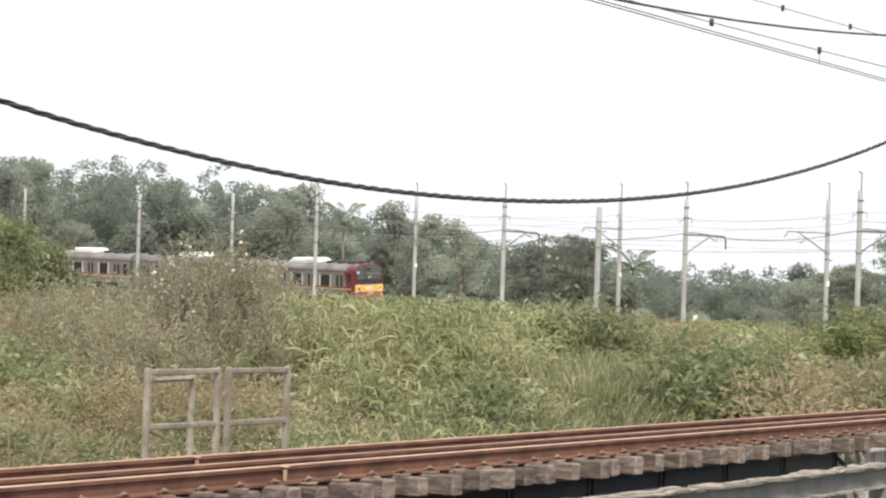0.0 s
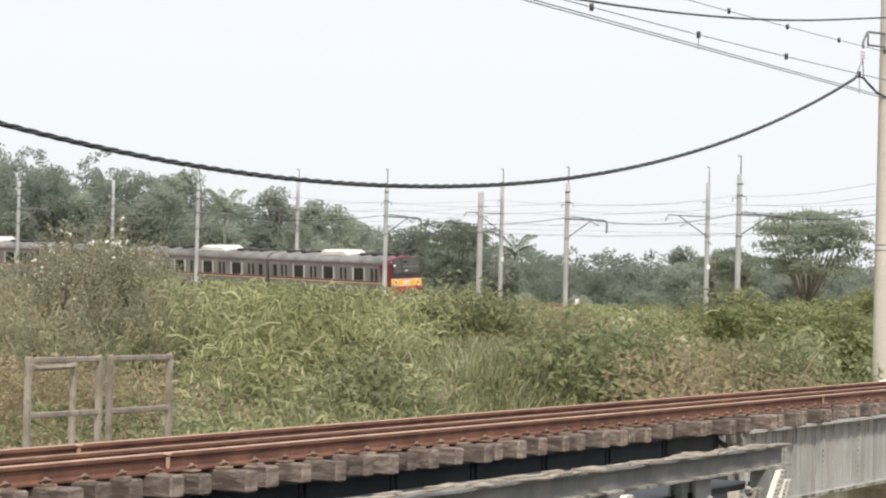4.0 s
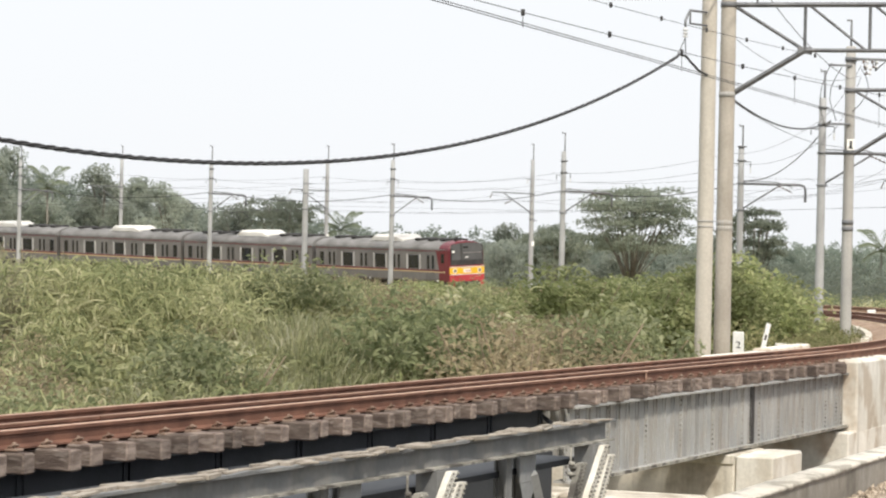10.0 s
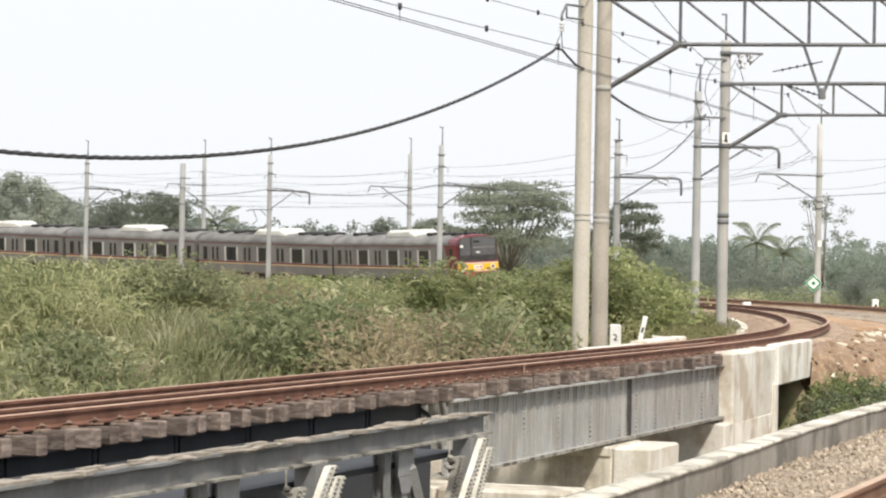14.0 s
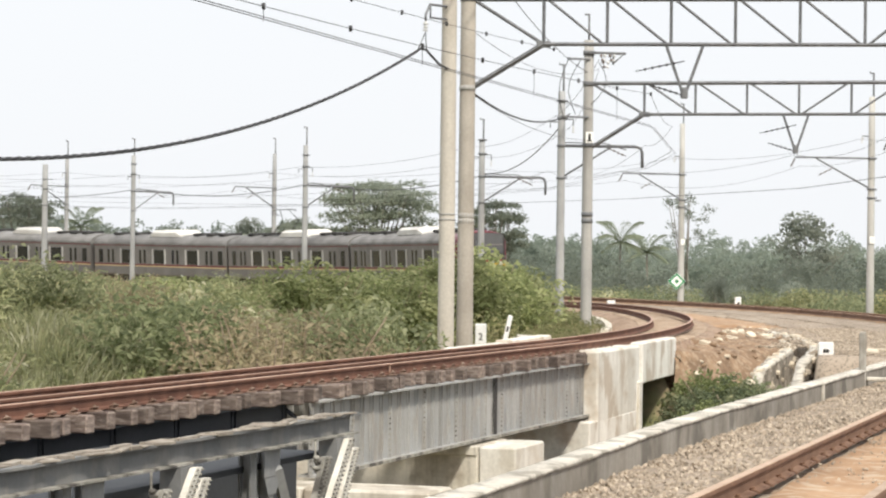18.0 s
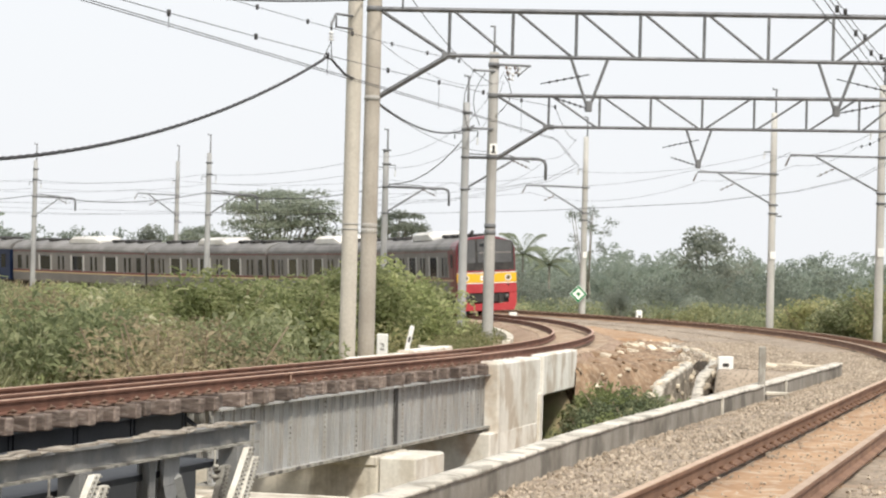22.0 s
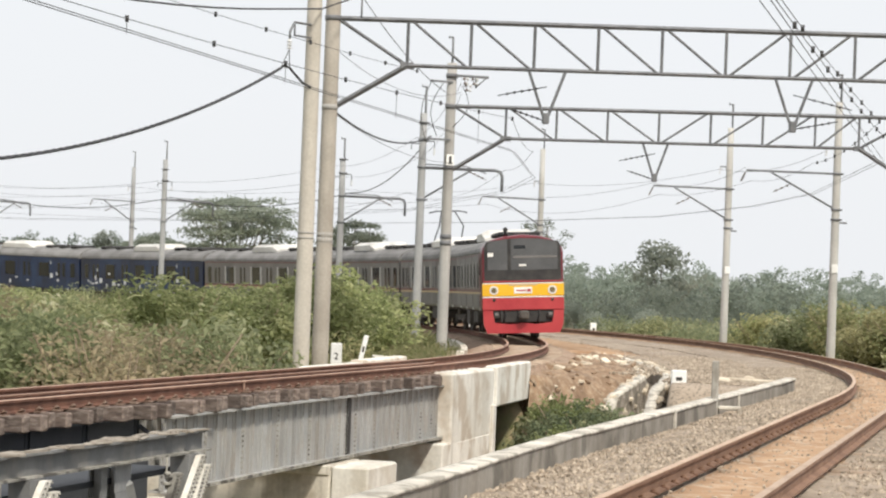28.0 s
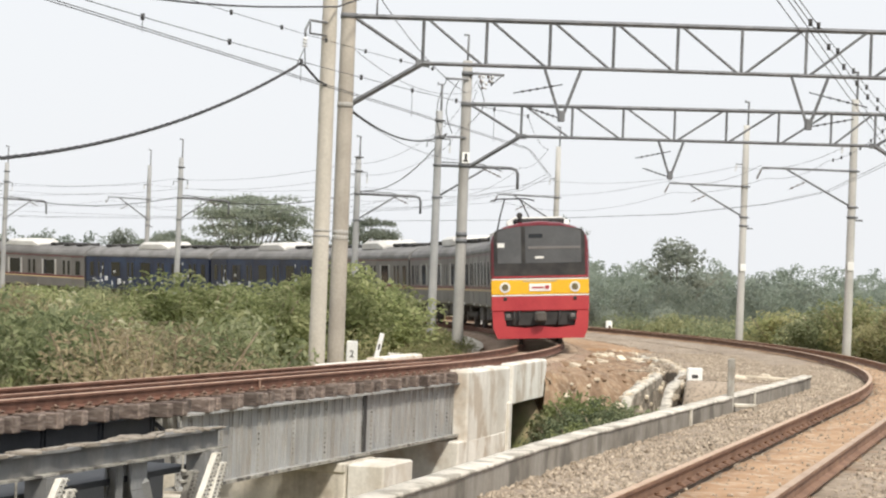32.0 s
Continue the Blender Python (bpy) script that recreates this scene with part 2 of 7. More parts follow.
M_RUBBLE = mat("pale rubble masonry", (0.44, 0.37, 0.28), (0.70, 0.62, 0.50), 0.95, 0, 3, 20, 0.4, 0.2)
M_RUBBLEW = mat("dark weathered rubble", (0.16, 0.14, 0.115), (0.34, 0.30, 0.25), 0.95, 0, 4, 20, 0.6, 0.1, spots=((0.55, 0.50, 0.42), 5, 0.6))
M_BARK = mat("grey brown bark", (0.17, 0.15, 0.125), (0.28, 0.255, 0.22), 0.95, 0, 3, 20, 0.5)
M_TWIG = mat("dry twig", (0.17, 0.125, 0.085), (0.28, 0.22, 0.155), 0.95, 0, 3, 20, 0.3)
M_SILVER = mat("brushed stainless steel", (0.18, 0.172, 0.168), (0.245, 0.235, 0.23), 0.45, 0.5, 0.6, 30, 0.05, 0.05, streak=((0.2, 0.18, 0.165), 0.5))
M_PILLAR = mat("pale window pillar", (0.50, 0.49, 0.475), (0.60, 0.59, 0.575), 0.5, 0.2, 2, 20, 0.05)
M_ROOF = mat("sooty train roof", (0.15, 0.145, 0.14), (0.24, 0.235, 0.23), 0.75, 0.1, 1, 18, 0.1)
M_UNIT = mat("off-white roof unit", (0.60, 0.58, 0.55), (0.72, 0.71, 0.68), 0.6, 0, 1, 18, 0.1)
M_MAROON = mat("maroon train paint", (0.12, 0.012, 0.02), (0.165, 0.018, 0.027), 0.3, 0, 1.5, 20, 0.03, 0.03, coat=0.3)
M_RED = mat("bright red train paint", (0.37, 0.03, 0.04), (0.45, 0.05, 0.055), 0.4, 0, 1.5, 20, 0.03, 0.03, coat=0.2)
M_YELLOW = mat("yellow train paint", (0.72, 0.40, 0.015), (0.80, 0.46, 0.02), 0.35, 0, 1.5, 20, 0.03, 0.03, coat=0.2)
M_ORANGE = mat("pale yellow stripe film", (0.52, 0.40, 0.22), (0.60, 0.47, 0.28), 0.4, 0, 1.5, 20, 0.03)
M_GLASS = mat("dark window glass", (0.012, 0.014, 0.016), (0.022, 0.024, 0.027), 0.08, 0, 1.5, 20, 0.0)
M_BLACK = mat("black equipment", (0.02, 0.02, 0.021), (0.045, 0.042, 0.04), 0.7, 0, 3, 20, 0.2)
M_UNDER = mat("dusty underframe", (0.055, 0.05, 0.047), (0.10, 0.09, 0.08), 0.85, 0, 3, 20, 0.3)
M_BLUE = mat("dark blue printed wrap", (0.010, 0.015, 0.035), (0.014, 0.03, 0.085), 0.45, 0, 0.5, 9, 0.02, 0.03, spots=((0.022, 0.05, 0.12), 0.45, 0.7))
M_PRINT = mat("pale print on wrap", (0.55, 0.57, 0.60), (0.7, 0.72, 0.74), 0.4, 0, 3, 20, 0.0)
M_AMBER = mat("dark gold lamp reflector", (0.16, 0.13, 0.07), (0.26, 0.21, 0.11), 0.25, 0.3, 3, 20, 0.0)
M_SIGN = mat("white sign paint", (0.74, 0.74, 0.71), (0.82, 0.82, 0.80), 0.6, 0, 2, 20, 0.05)
M_GREEN = mat("green sign paint", (0.02, 0.22, 0.08), (0.03, 0.28, 0.11), 0.5, 0, 2, 20, 0.05)
M_TILE = mat("red clay roof", (0.25, 0.10, 0.06), (0.34, 0.15, 0.09), 0.9, 0, 2, 12, 0.4)
M_PLASTER = mat("pale house plaster", (0.55, 0.53, 0.48), (0.68, 0.66, 0.62), 0.9, 0, 1, 12, 0.2)
L_REED = leaf_mat("reed leaves", [(0.2, 0.225, 0.118), (0.345, 0.36, 0.195), (0.52, 0.515, 0.315), (0.78, 0.75, 0.58)], 0.55)
L_CANE = leaf_mat("cane leaves", [(0.155, 0.178, 0.092), (0.232, 0.25, 0.128), (0.335, 0.34, 0.185), (0.50, 0.475, 0.31)], 0.45, 0.25, 0.75)
L_FEATHER = leaf_mat("fine olive foliage", [(0.215, 0.225, 0.145), (0.30, 0.30, 0.20), (0.42, 0.395, 0.285), (0.275, 0.305, 0.185)], 0.55, 0.25, 0.4)
L_SHRUB = leaf_mat("broad shrub leaves", [(0.17, 0.2, 0.09), (0.275, 0.31, 0.145), (0.46, 0.47, 0.265)], 0.55)
L_DARK = leaf_mat("dark shrub leaves", [(0.17, 0.2, 0.105), (0.28, 0.31, 0.17), (0.49, 0.5, 0.32)], 0.55)
L_DRY = leaf_mat("dry brown-green foliage", [(0.23, 0.205, 0.13), (0.35, 0.30, 0.195), (0.46, 0.385, 0.26), (0.30, 0.30, 0.17)], 0.55)
# Distant tree and woodland leaves: haze is painted in as paler, greyer colour
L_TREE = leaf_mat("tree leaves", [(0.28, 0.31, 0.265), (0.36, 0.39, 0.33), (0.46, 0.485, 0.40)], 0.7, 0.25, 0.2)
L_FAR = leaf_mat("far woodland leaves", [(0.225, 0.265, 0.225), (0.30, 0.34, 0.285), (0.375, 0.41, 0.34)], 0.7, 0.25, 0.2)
L_WEED = leaf_mat("olive weeds", [(0.14, 0.175, 0.11), (0.195, 0.225, 0.135), (0.265, 0.285, 0.17), (0.40, 0.38, 0.23)], 0.45)
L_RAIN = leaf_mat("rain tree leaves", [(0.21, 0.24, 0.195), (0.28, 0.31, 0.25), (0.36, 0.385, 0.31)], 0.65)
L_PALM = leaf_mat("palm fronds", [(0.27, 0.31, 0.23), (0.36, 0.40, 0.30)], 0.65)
L_MIX = leaf_mat("mixed undergrowth", [(0.2, 0.235, 0.115), (0.31, 0.33, 0.16), (0.41, 0.385, 0.215), (0.52, 0.49, 0.29)], 0.55)
L_BLOSSOM = leaf_mat("white blossom", [(0.68, 0.66, 0.58), (0.82, 0.80, 0.74)], 0.3)


# ---------------------------------------------------------------- mesh helpers
class Geo:
    """Collects vertices and faces of one mesh."""

    def __init__(self):
        self.v, self.f, self.s = [], [], []

    def add(self, verts, faces, smooth=False, m=None):
        k = len(self.v)
        self.v += [tuple(m @ Vector(p)) for p in verts] if m else [tuple(p) for p in verts]
        self.f += [tuple(k + i for i in q) for q in faces]
        self.s += [smooth] * len(faces)
        return self

    def box(self, c, d, m=None, b=0.0):
        """A box round c with the sizes d, its edges chamfered by b."""
        x, y, z = (q / 2 for q in d)
        if not b:
            vs = [(c[0] + i * x, c[1] + j * y, c[2] + k * z) for i in (-1, 1) for j in (-1, 1) for k in (-1, 1)]
            return self.add(vs, [(0, 1, 3, 2), (4, 6, 7, 5), (0, 4, 5, 1), (2, 3, 7, 6), (0, 2, 6, 4), (1, 5, 7, 3)], False, m)
        ring = lambda ix, iy: [(-ix, -iy + b), (-ix + b, -iy), (ix - b, -iy), (ix, -iy + b), (ix, iy - b), (ix - b, iy), (-ix + b, iy), (-ix, iy - b)]
        vs = []
        for zz, e in ((-z, b), (-z + b, 0), (z - b, 0), (z, b)):
            vs += [(c[0] + p, c[1] + q, c[2] + zz) for p, q in ring(x - e, y - e)]
        fs = [tuple(range(7, -1, -1)), tuple(range(24, 32))]
        fs += [(r * 8 + i, r * 8 + (i + 1) % 8, r * 8 + 8 + (i + 1) % 8, r * 8 + 8 + i) for r in range(3) for i in range(8)]
        return self.add(vs, fs, False, m)

    def tube(self, pts, r, n=8, r2=None, m=None, smooth=True):
        """A round bar along pts, its radius going from r to r2."""
        pts = [Vector(p) for p in pts]
        r2 = r if r2 is None else r2
        vs, fs, side = [], [], None
        for i, p in enumerate(pts):
            d = (pts[min(i + 1, len(pts) - 1)] - pts[max(i - 1, 0)]).normalized()
            if side is None:
                side = d.cross(Vector((0, 0, 1)) if abs(d.z) < 0.9 else Vector((0, 1, 0))).normalized()
            side = (side - d * side.dot(d)).normalized()
            up = d.cross(side)
            q = r + (r2 - r) * i / (len(pts) - 1)
            vs += [p + (side * math.cos(a) + up * math.sin(a)) * q for a in (2 * math.pi * k / n for k in range(n))]
        for i in range(len(pts) - 1):
            fs += [(i * n + k, i * n + (k + 1) % n, (i + 1) * n + (k + 1) % n, (i + 1) * n + k) for k in range(n)]
        self.add(vs, fs, smooth, m)
        k = len(self.v) - len(vs)
        self.f += [tuple(k + i for i in range(n - 1, -1, -1)), tuple(k + len(vs) - n + i for i in range(n))]
        self.s += [False, False]
        return self

    def sweep(self, sections, closed=True, caps=True, smooth=False, m=None):
        """Joins rings of equal count."""
        n = len(sections[0])
        vs = [p for s in sections for p in s]
        w = n if closed else n - 1
        fs = [(i * n + k, i * n + (k + 1) % n, (i + 1) * n + (k + 1) % n, (i + 1) * n + k) for i in range(len(sections) - 1) for k in range(w)]
        if caps and closed:
            fs += [tuple(range(n - 1, -1, -1)), tuple(len(vs) - n + i for i in range(n))]
        return self.add(vs, fs, smooth, m)

    def mesh(self, name, material):
        me = bpy.data.meshes.new(name)
        me.from_pydata(self.v, [], self.f)
        me.polygons.foreach_set("use_smooth", self.s)
        me.materials.append(material)
        me.update()
        return me


def part(name, geo, material, parent=None, label="", kind=""):
    """Links a mesh (or the mesh of a Geo) as one object under a thing or a part."""
    ob = new(name, geo if isinstance(geo, bpy.types.Mesh) else geo.mesh(name, material))
    ob.parent = parent
    return tagged(ob, label, kind=kind)


def thing(name, label, category, group="", kind="", m=None):
    ob = tagged(new(name), label, category, group, kind)
    ob.empty_display_size = 0.3
    if m:
        ob.matrix_basis = m
    return ob


# ---------------------------------------------------------------- the plan: two curved tracks
class Track:
    """Centreline: straight before s = 0, then left-hand arcs. Offsets count to the right."""

    def __init__(self, x, y, bearing, arcs):
        self.start, self.bearing, self.arcs = (x, y), radians(bearing), arcs

    def at(self, s, off=0.0):
        (x, y), a = self.start, self.bearing
        if s <= 0:
            x, y = x + s * math.sin(a), y + s * math.cos(a)
        else:
            for length, r in self.arcs:
                q = min(s, length)
                if r:
                    cx, cy = x - r * math.cos(a), y + r * math.sin(a)
                    a -= q / r
                    x, y = cx + r * math.cos(a), cy - r * math.sin(a)
                else:
                    x, y = x + q * math.sin(a), y + q * math.cos(a)
                s -= q
                if s < 1e-9:
                    break
        return x + off * math.cos(a), y - off * math.sin(a), a


INNER = Track(11.6, 44.97, 29.33, [(30, 130), (16, 170), (70, 90), (400, 300)])
OUTER = Track(16.81, 35.33, 28.9, [(50, 165.7), (78, 101), (400, 280)])


def smooth(x, a, b):
    t = np.clip((x - a) / (b - a), 0, 1)
    return t * t * (3 - 2 * t)


def climb(s):
    """Both lines climb gently towards their far end."""
    d = np.maximum(0.0, s - 104)
    return 0.0195 * d * d / (d + 10)


def rise(s):
    """Rail level of the inner track: a slight dip in the curve, then the climb."""
    return climb(s) - 0.2 * smooth(s, 45, 100)


def level(track, s):
    """Rail level of either track."""
    if track is OUTER:
        return climb(s) - 0.09 * smooth(s, -2, 30) * smooth(-s, -100, -60)
    return rise(s)


def cant(s):
    return 0.03 * min(max(s / 20, 0), 1)


def steps(s0, s1, fine=1.0):
    n = max(1, int((s1 - s0) / fine))
    return [s0 + (s1 - s0) * i / n for i in range(n + 1)]


def rail_geo(track, off, s0, s1, fine=1.0, head_only=False):
    """Flat-bottom rail, 0.16 m high; its running head is a mesh of its own."""
    foot = [(-0.065, -0.16), (0.065, -0.16), (0.065, -0.145), (0.012, -0.125), (0.012, -0.045), (0.034, -0.035), (0.034, -0.008), (-0.034, -0.008), (-0.034, -0.035), (-0.012, -0.045), (-0.012, -0.125), (-0.065, -0.145)]
    head = [(-0.034, -0.0085), (0.034, -0.0085), (0.034, -0.004), (0.026, 0.0), (-0.026, 0.0), (-0.034, -0.004)]
    g = Geo()
    rings = []
    for s in steps(s0, s1, fine):
        tilt = cant(s) * (1 if off > 0 else -1) if track is INNER else 0
        rings.append([(*track.at(s, off + o)[:2], z + level(track, s) + tilt) for o, z in (head if head_only else foot)])
    return g.sweep(rings)


# ---------------------------------------------------------------- ground
def nearest(track, xs, ys, s0=-80, s1=420):
    """Chainage and offset of many points beside a track."""
    ss = np.arange(s0, s1, 1.0)
    p = np.array([track.at(s) for s in ss])
    so, oo = np.empty(len(xs)), np.empty(len(xs))
    for a in range(0, len(xs), 4000):
        dx, dy = xs[a:a + 4000, None] - p[None, :, 0], ys[a:a + 4000, None] - p[None, :, 1]
        k = np.argmin(dx * dx + dy * dy, 1)
        i = np.arange(len(k))
        az = p[k, 2]
        oo[a:a + 4000] = dx[i, k] * np.cos(az) - dy[i, k] * np.sin(az)
        so[a:a + 4000] = ss[k] + dx[i, k] * np.sin(az) + dy[i, k] * np.cos(az)
    return so, oo


def terrain(xs, ys):
    """Ground height: embankments, the channel under the bridge, a wooded rise far behind, a valley to the east."""
    xs, ys = np.asarray(xs, float), np.asarray(ys, float)
    si, oi = nearest(INNER, xs, ys)
    so, oo = nearest(OUTER, xs, ys)
    d = np.hypot(xs, ys)
    z = -0.75 + 0 * xs
    z = z + rise(si) * smooth(-np.abs(oi), -40, -4)
    # field inside the curve, dropping to the stream by the bridge
    low = -2.5 + 1.75 * smooth(d, 30, 66)
    z = np.where(oi < 0, np.minimum(z, low + 0 * z), z)
    # stream gully across the line, under the bridge
    gully = smooth(-si, -4.5, 0.5) * smooth(si, -75, -60) * smooth(-oo, 1.9, 2.3) * smooth(oi, -9, -3)
    z = z * (1 - gully) - 3.3 * gully
    # hollow beside the far abutment, rising to the ground between the tracks
    edge = 0.9 + 2.0 * smooth(si, 11, 22)
    # formation of both tracks
    f1 = smooth(oi, -4.2, -2.6) * smooth(-oi, -edge - 0.6, -edge) * smooth(si, 10.5, 12)
    f2 = smooth(oo, -2.25, -1.85) * smooth(-oo, -5.0, -2.4)
    f3 = smooth(oi, 1.0, 2.2) * smooth(-oo, 1.5, 2.5) * smooth(si, 14, 24) * smooth(-si, -150, -110)
    z = z * (1 - f3) - 0.54 * f3
    z = z * (1 - f1) + f1 * (-0.46 + rise(si))
    z = z * (1 - f2) + f2 * (-0.46 + level(OUTER, so))
    pit = smooth(si, -8, -4) * smooth(-si, -9.6, -8.8) * smooth(oi, -2.6, -1.6) * smooth(-oo, 2.0, 3.0)
    z = z * (1 - pit) - 3.4 * pit
    dip = smooth(oi, 0.7, 1.9) * smooth(-oo, 2.0, 3.0) * smooth(si, -8, -4) * smooth(-si, -31, -27)
    z = z * (1 - dip) - 3.3 * dip
    # east side falls to a wooded valley
    z = z - 5.5 * smooth(oo, 8, 90)
    # wooded rise behind the line in the north-west
    hill = np.exp(-(((xs + 62) / 75) ** 2 + ((ys - 330) / 48) ** 2)) * 9.5
    z = z + hill
    far = smooth(d, 420, 900)
    return z * (1 - far) - 5.0 * far


def build_ground():
    fan = np.concatenate([np.arange(-14, 32, 0.3), np.arange(32, 346, 5.0)])
    radii = np.concatenate([[0.4, 2, 4, 7], np.geomspace(10, 420, 190), np.geomspace(480, 4200, 10)])
    a, r = np.meshgrid(np.radians(fan), radii)
    xs, ys = (r * np.sin(a)).ravel(), (r * np.cos(a)).ravel()
    zs = terrain(xs, ys)
    zs = zs + np.where(np.hypot(xs, ys) > 14, 0.06 * np.sin(xs * 2.1 + ys * 0.7) * np.sin(ys * 1.7 - xs * 0.4), 0)
    w, h = len(fan), len(radii)
    vs = [*zip(xs.tolist(), ys.tolist(), zs.tolist()), (0.0, 0.0, float(terrain([0.0], [0.0])[0]))]
    fs = [(j * w + i, j * w + (i + 1) % w, (j + 1) * w + (i + 1) % w, (j + 1) * w + i) for j in range(h - 1) for i in range(w)]
    fs += [(w * h, (i + 1) % w, i) for i in range(w)]
    g = Geo().add(vs, [f[::-1] for f in fs], True)
    tagged(part("ground", g, M_GROUND), "dry grassy soil with a gully under the bridge", "ground", kind="structure")


def bed(name, track, s0, s1, half, top, bottom, spread, material, label, shoulder=None):
    """Ballast bed: a rounded, lumpy trapezoid along a track."""
    rings = []
    for s in steps(s0, s1, 0.5):
        ring = []
        for k, (o, z) in enumerate(((-half - spread, shoulder or bottom), (-half - spread * 0.5, (top + (shoulder or bottom)) / 2), (-half, top), (-half * 0.45, top), (0, top), (half * 0.45, top), (half, top), (half + spread * 0.5, (top + bottom) / 2), (half + spread, bottom))):
            x, y, a = track.at(s, o + 0.06 * noise.noise((s * 0.9, k * 3.1, 1.0)))
            ring.append((x, y, z + level(track, s) + 0.035 * noise.noise((s * 1.3, k * 1.7, 4.0))))
        rings.append(ring)
    ob = part(name, Geo().sweep(rings, closed=False, smooth=True), material)
    return tagged(ob, label, "ballast", kind="structure")


def verge(name, s0, s1, a, b, material, label, lift=0.03):
    """A strip of bare ground between the tracks; a and b: its edges as fractions from the inner to the outer track."""
    rings = []
    for s in steps(s0, s1, 0.7):
        x0, y0, az = INNER.at(s, 1.3)
        k = float(nearest(OUTER, np.array([x0 + 6.5 * math.cos(az)]), np.array([y0 - 6.5 * math.sin(az)]))[0][0])
        x1, y1, _ = OUTER.at(k, -1.6)
        us = [a + (b - a) * i / 8 for i in range(9)]
        xs, ys = np.array([x0 + (x1 - x0) * u for u in us]), np.array([y0 + (y1 - y0) * u for u in us])
        zs = terrain(xs, ys)
        rings.append([(x, y, z + lift + 0.05 * noise.noise((x * 0.9, y * 0.9, 2.0))) for x, y, z in zip(xs, ys, zs)])
    rings[0] = [(x, y, z - 0.4) for x, y, z in rings[0]]
    return tagged(part(name, Geo().sweep(rings, closed=False, smooth=True), material), label, "bare ground", kind="structure")


DRAIN_OUTER = ((33, 2.7, -0.4), (26, 3.07, -0.4), (20.6, 3.57, -0.4), (16, 3.86, -0.4), (14.2, 3.96, -0.38), (12.8, 3.93, -0.47), (11.2, 3.8, -0.68), (9.6, 3.84, -1.02), (8.4, 3.95, -1.5))
DRAIN_INNER = ((25, 2.5, -0.4), (19.5, 2.96, -0.4), (16.5, 3.2, -0.42), (14.2, 3.33, -0.45), (12.8, 3.26, -0.52), (11.8, 3.08, -0.64), (11.0, 2.9, -0.8), (10.5, 2.86, -1.15))


def lip(s):
    """Offset of the drain's far wall from the inner track."""
    return float(np.interp(s, [3.0] + [p[0] for p in DRAIN_OUTER[:6]][::-1], [4.6] + [p[1] for p in DRAIN_OUTER[:6]][::-1]))


def hollow(s, o):
    """Height of the ground between the abutment, the drain and the outer track."""
    sm = lambda v, a, b: float(smooth(v, a, b))
    edge = lip(s)
    k = max(0.0, o - 1.2)
    soil = -2.05 + 1.66 * sm(s, 9.1 + 0.5 * k, 10.0 + 3.0 * k)
    soil += 0.05 * noise.noise((s * 6.1, o * 6.3, 9.0)) + 0.2 * noise.noise((s * 0.8, o * 0.9, 1.0)) + 0.07 * noise.noise((s * 2.6, o * 2.9, 5.0))
    flat = -2.05 + 1.67 * sm(s, 6.6, 8.6) + 0.04 * noise.noise((s * 1.3, o * 1.3, 2.0))
    floor = -2.1 + 1.25 * sm(s, 3, 22)
    inside = sm(o, edge - 0.14, edge - 0.02)
    z = soil * (1 - inside) + flat * inside
    bed_ = sm(-abs(o - edge + 0.34), -0.42, -0.28) * sm(-s, -29, -23)
    return z * (1 - bed_) + min(z, floor) * bed_


def build_hollow():
    """Soil hollow with the slope of the embankment, and the gravel shelf beyond the drain."""
    def sheet(name, a, b, n, material, label):
        rings = [[(*INNER.at(s, a(s) + (b(s) - a(s)) * i / n)[:2], hollow(s, a(s) + (b(s) - a(s)) * i / n)) for i in range(n + 1)] for s in steps(-7, 33, 0.2)]
        tagged(part(name, Geo().sweep(rings, closed=False, smooth=True), material), label, "bare ground", kind="structure")
    sheet("soil_hollow", lambda s: 0.5 + 0.65 * float(smooth(-s, -10.2, -9.9)), lambda s: lip(s) - 0.05, 34, M_SOIL, "rough brown soil slope beside the abutment")
    sheet("gravel_shelf", lambda s: lip(s) - 0.05, lambda s: 7.02, 14, M_BALLAST, "grey-brown gravel shelf beside the outer track")


def stones(name, track, s0, s1, o0, o1, top, count, size, label, seed):
    """Loose stones lying on a bed: one object of stuff."""
    rnd = random.Random(seed)
    g = Geo()
    octa = [(1, 0, 0), (-1, 0, 0), (0, 1, 0), (0, -1, 0), (0, 0, 1), (0, 0, -1)]
    tri = [(0, 2, 4), (2, 1, 4), (1, 3, 4), (3, 0, 4), (2, 0, 5), (1, 2, 5), (3, 1, 5), (0, 3, 5)]
    for _ in range(count):
        s, o, q = rnd.uniform(s0, s1), rnd.uniform(o0, o1), size * rnd.uniform(0.55, 1.4)
        x, y, a = track.at(s, o)
        m = Matrix.Translation((x, y, top(o) + level(track, s) + q * 0.2)) @ Euler((rnd.uniform(0, 6), rnd.uniform(0, 6), rnd.uniform(0, 6))).to_matrix().to_4x4()
        g.add([(p[0] * q * rnd.uniform(0.7, 1.2), p[1] * q * rnd.uniform(0.6, 1.0), p[2] * q * rnd.uniform(0.5, 0.9)) for p in octa], tri, False, m)
    return tagged(part(name, g, M_STONE), label, "stones", kind="stuff")


def slab_geo(track, s, o0, o1, z0, z1, wide, b=0.012):
    """A block lying across a track at chainage s."""
    x, y, a = track.at(s, (o0 + o1) / 2)
    return Geo().box((0, 0, (z0 + z1) / 2), (o1 - o0, wide, z1 - z0), pose(x, y, 0, 0, 0, -math.degrees(a)), b)


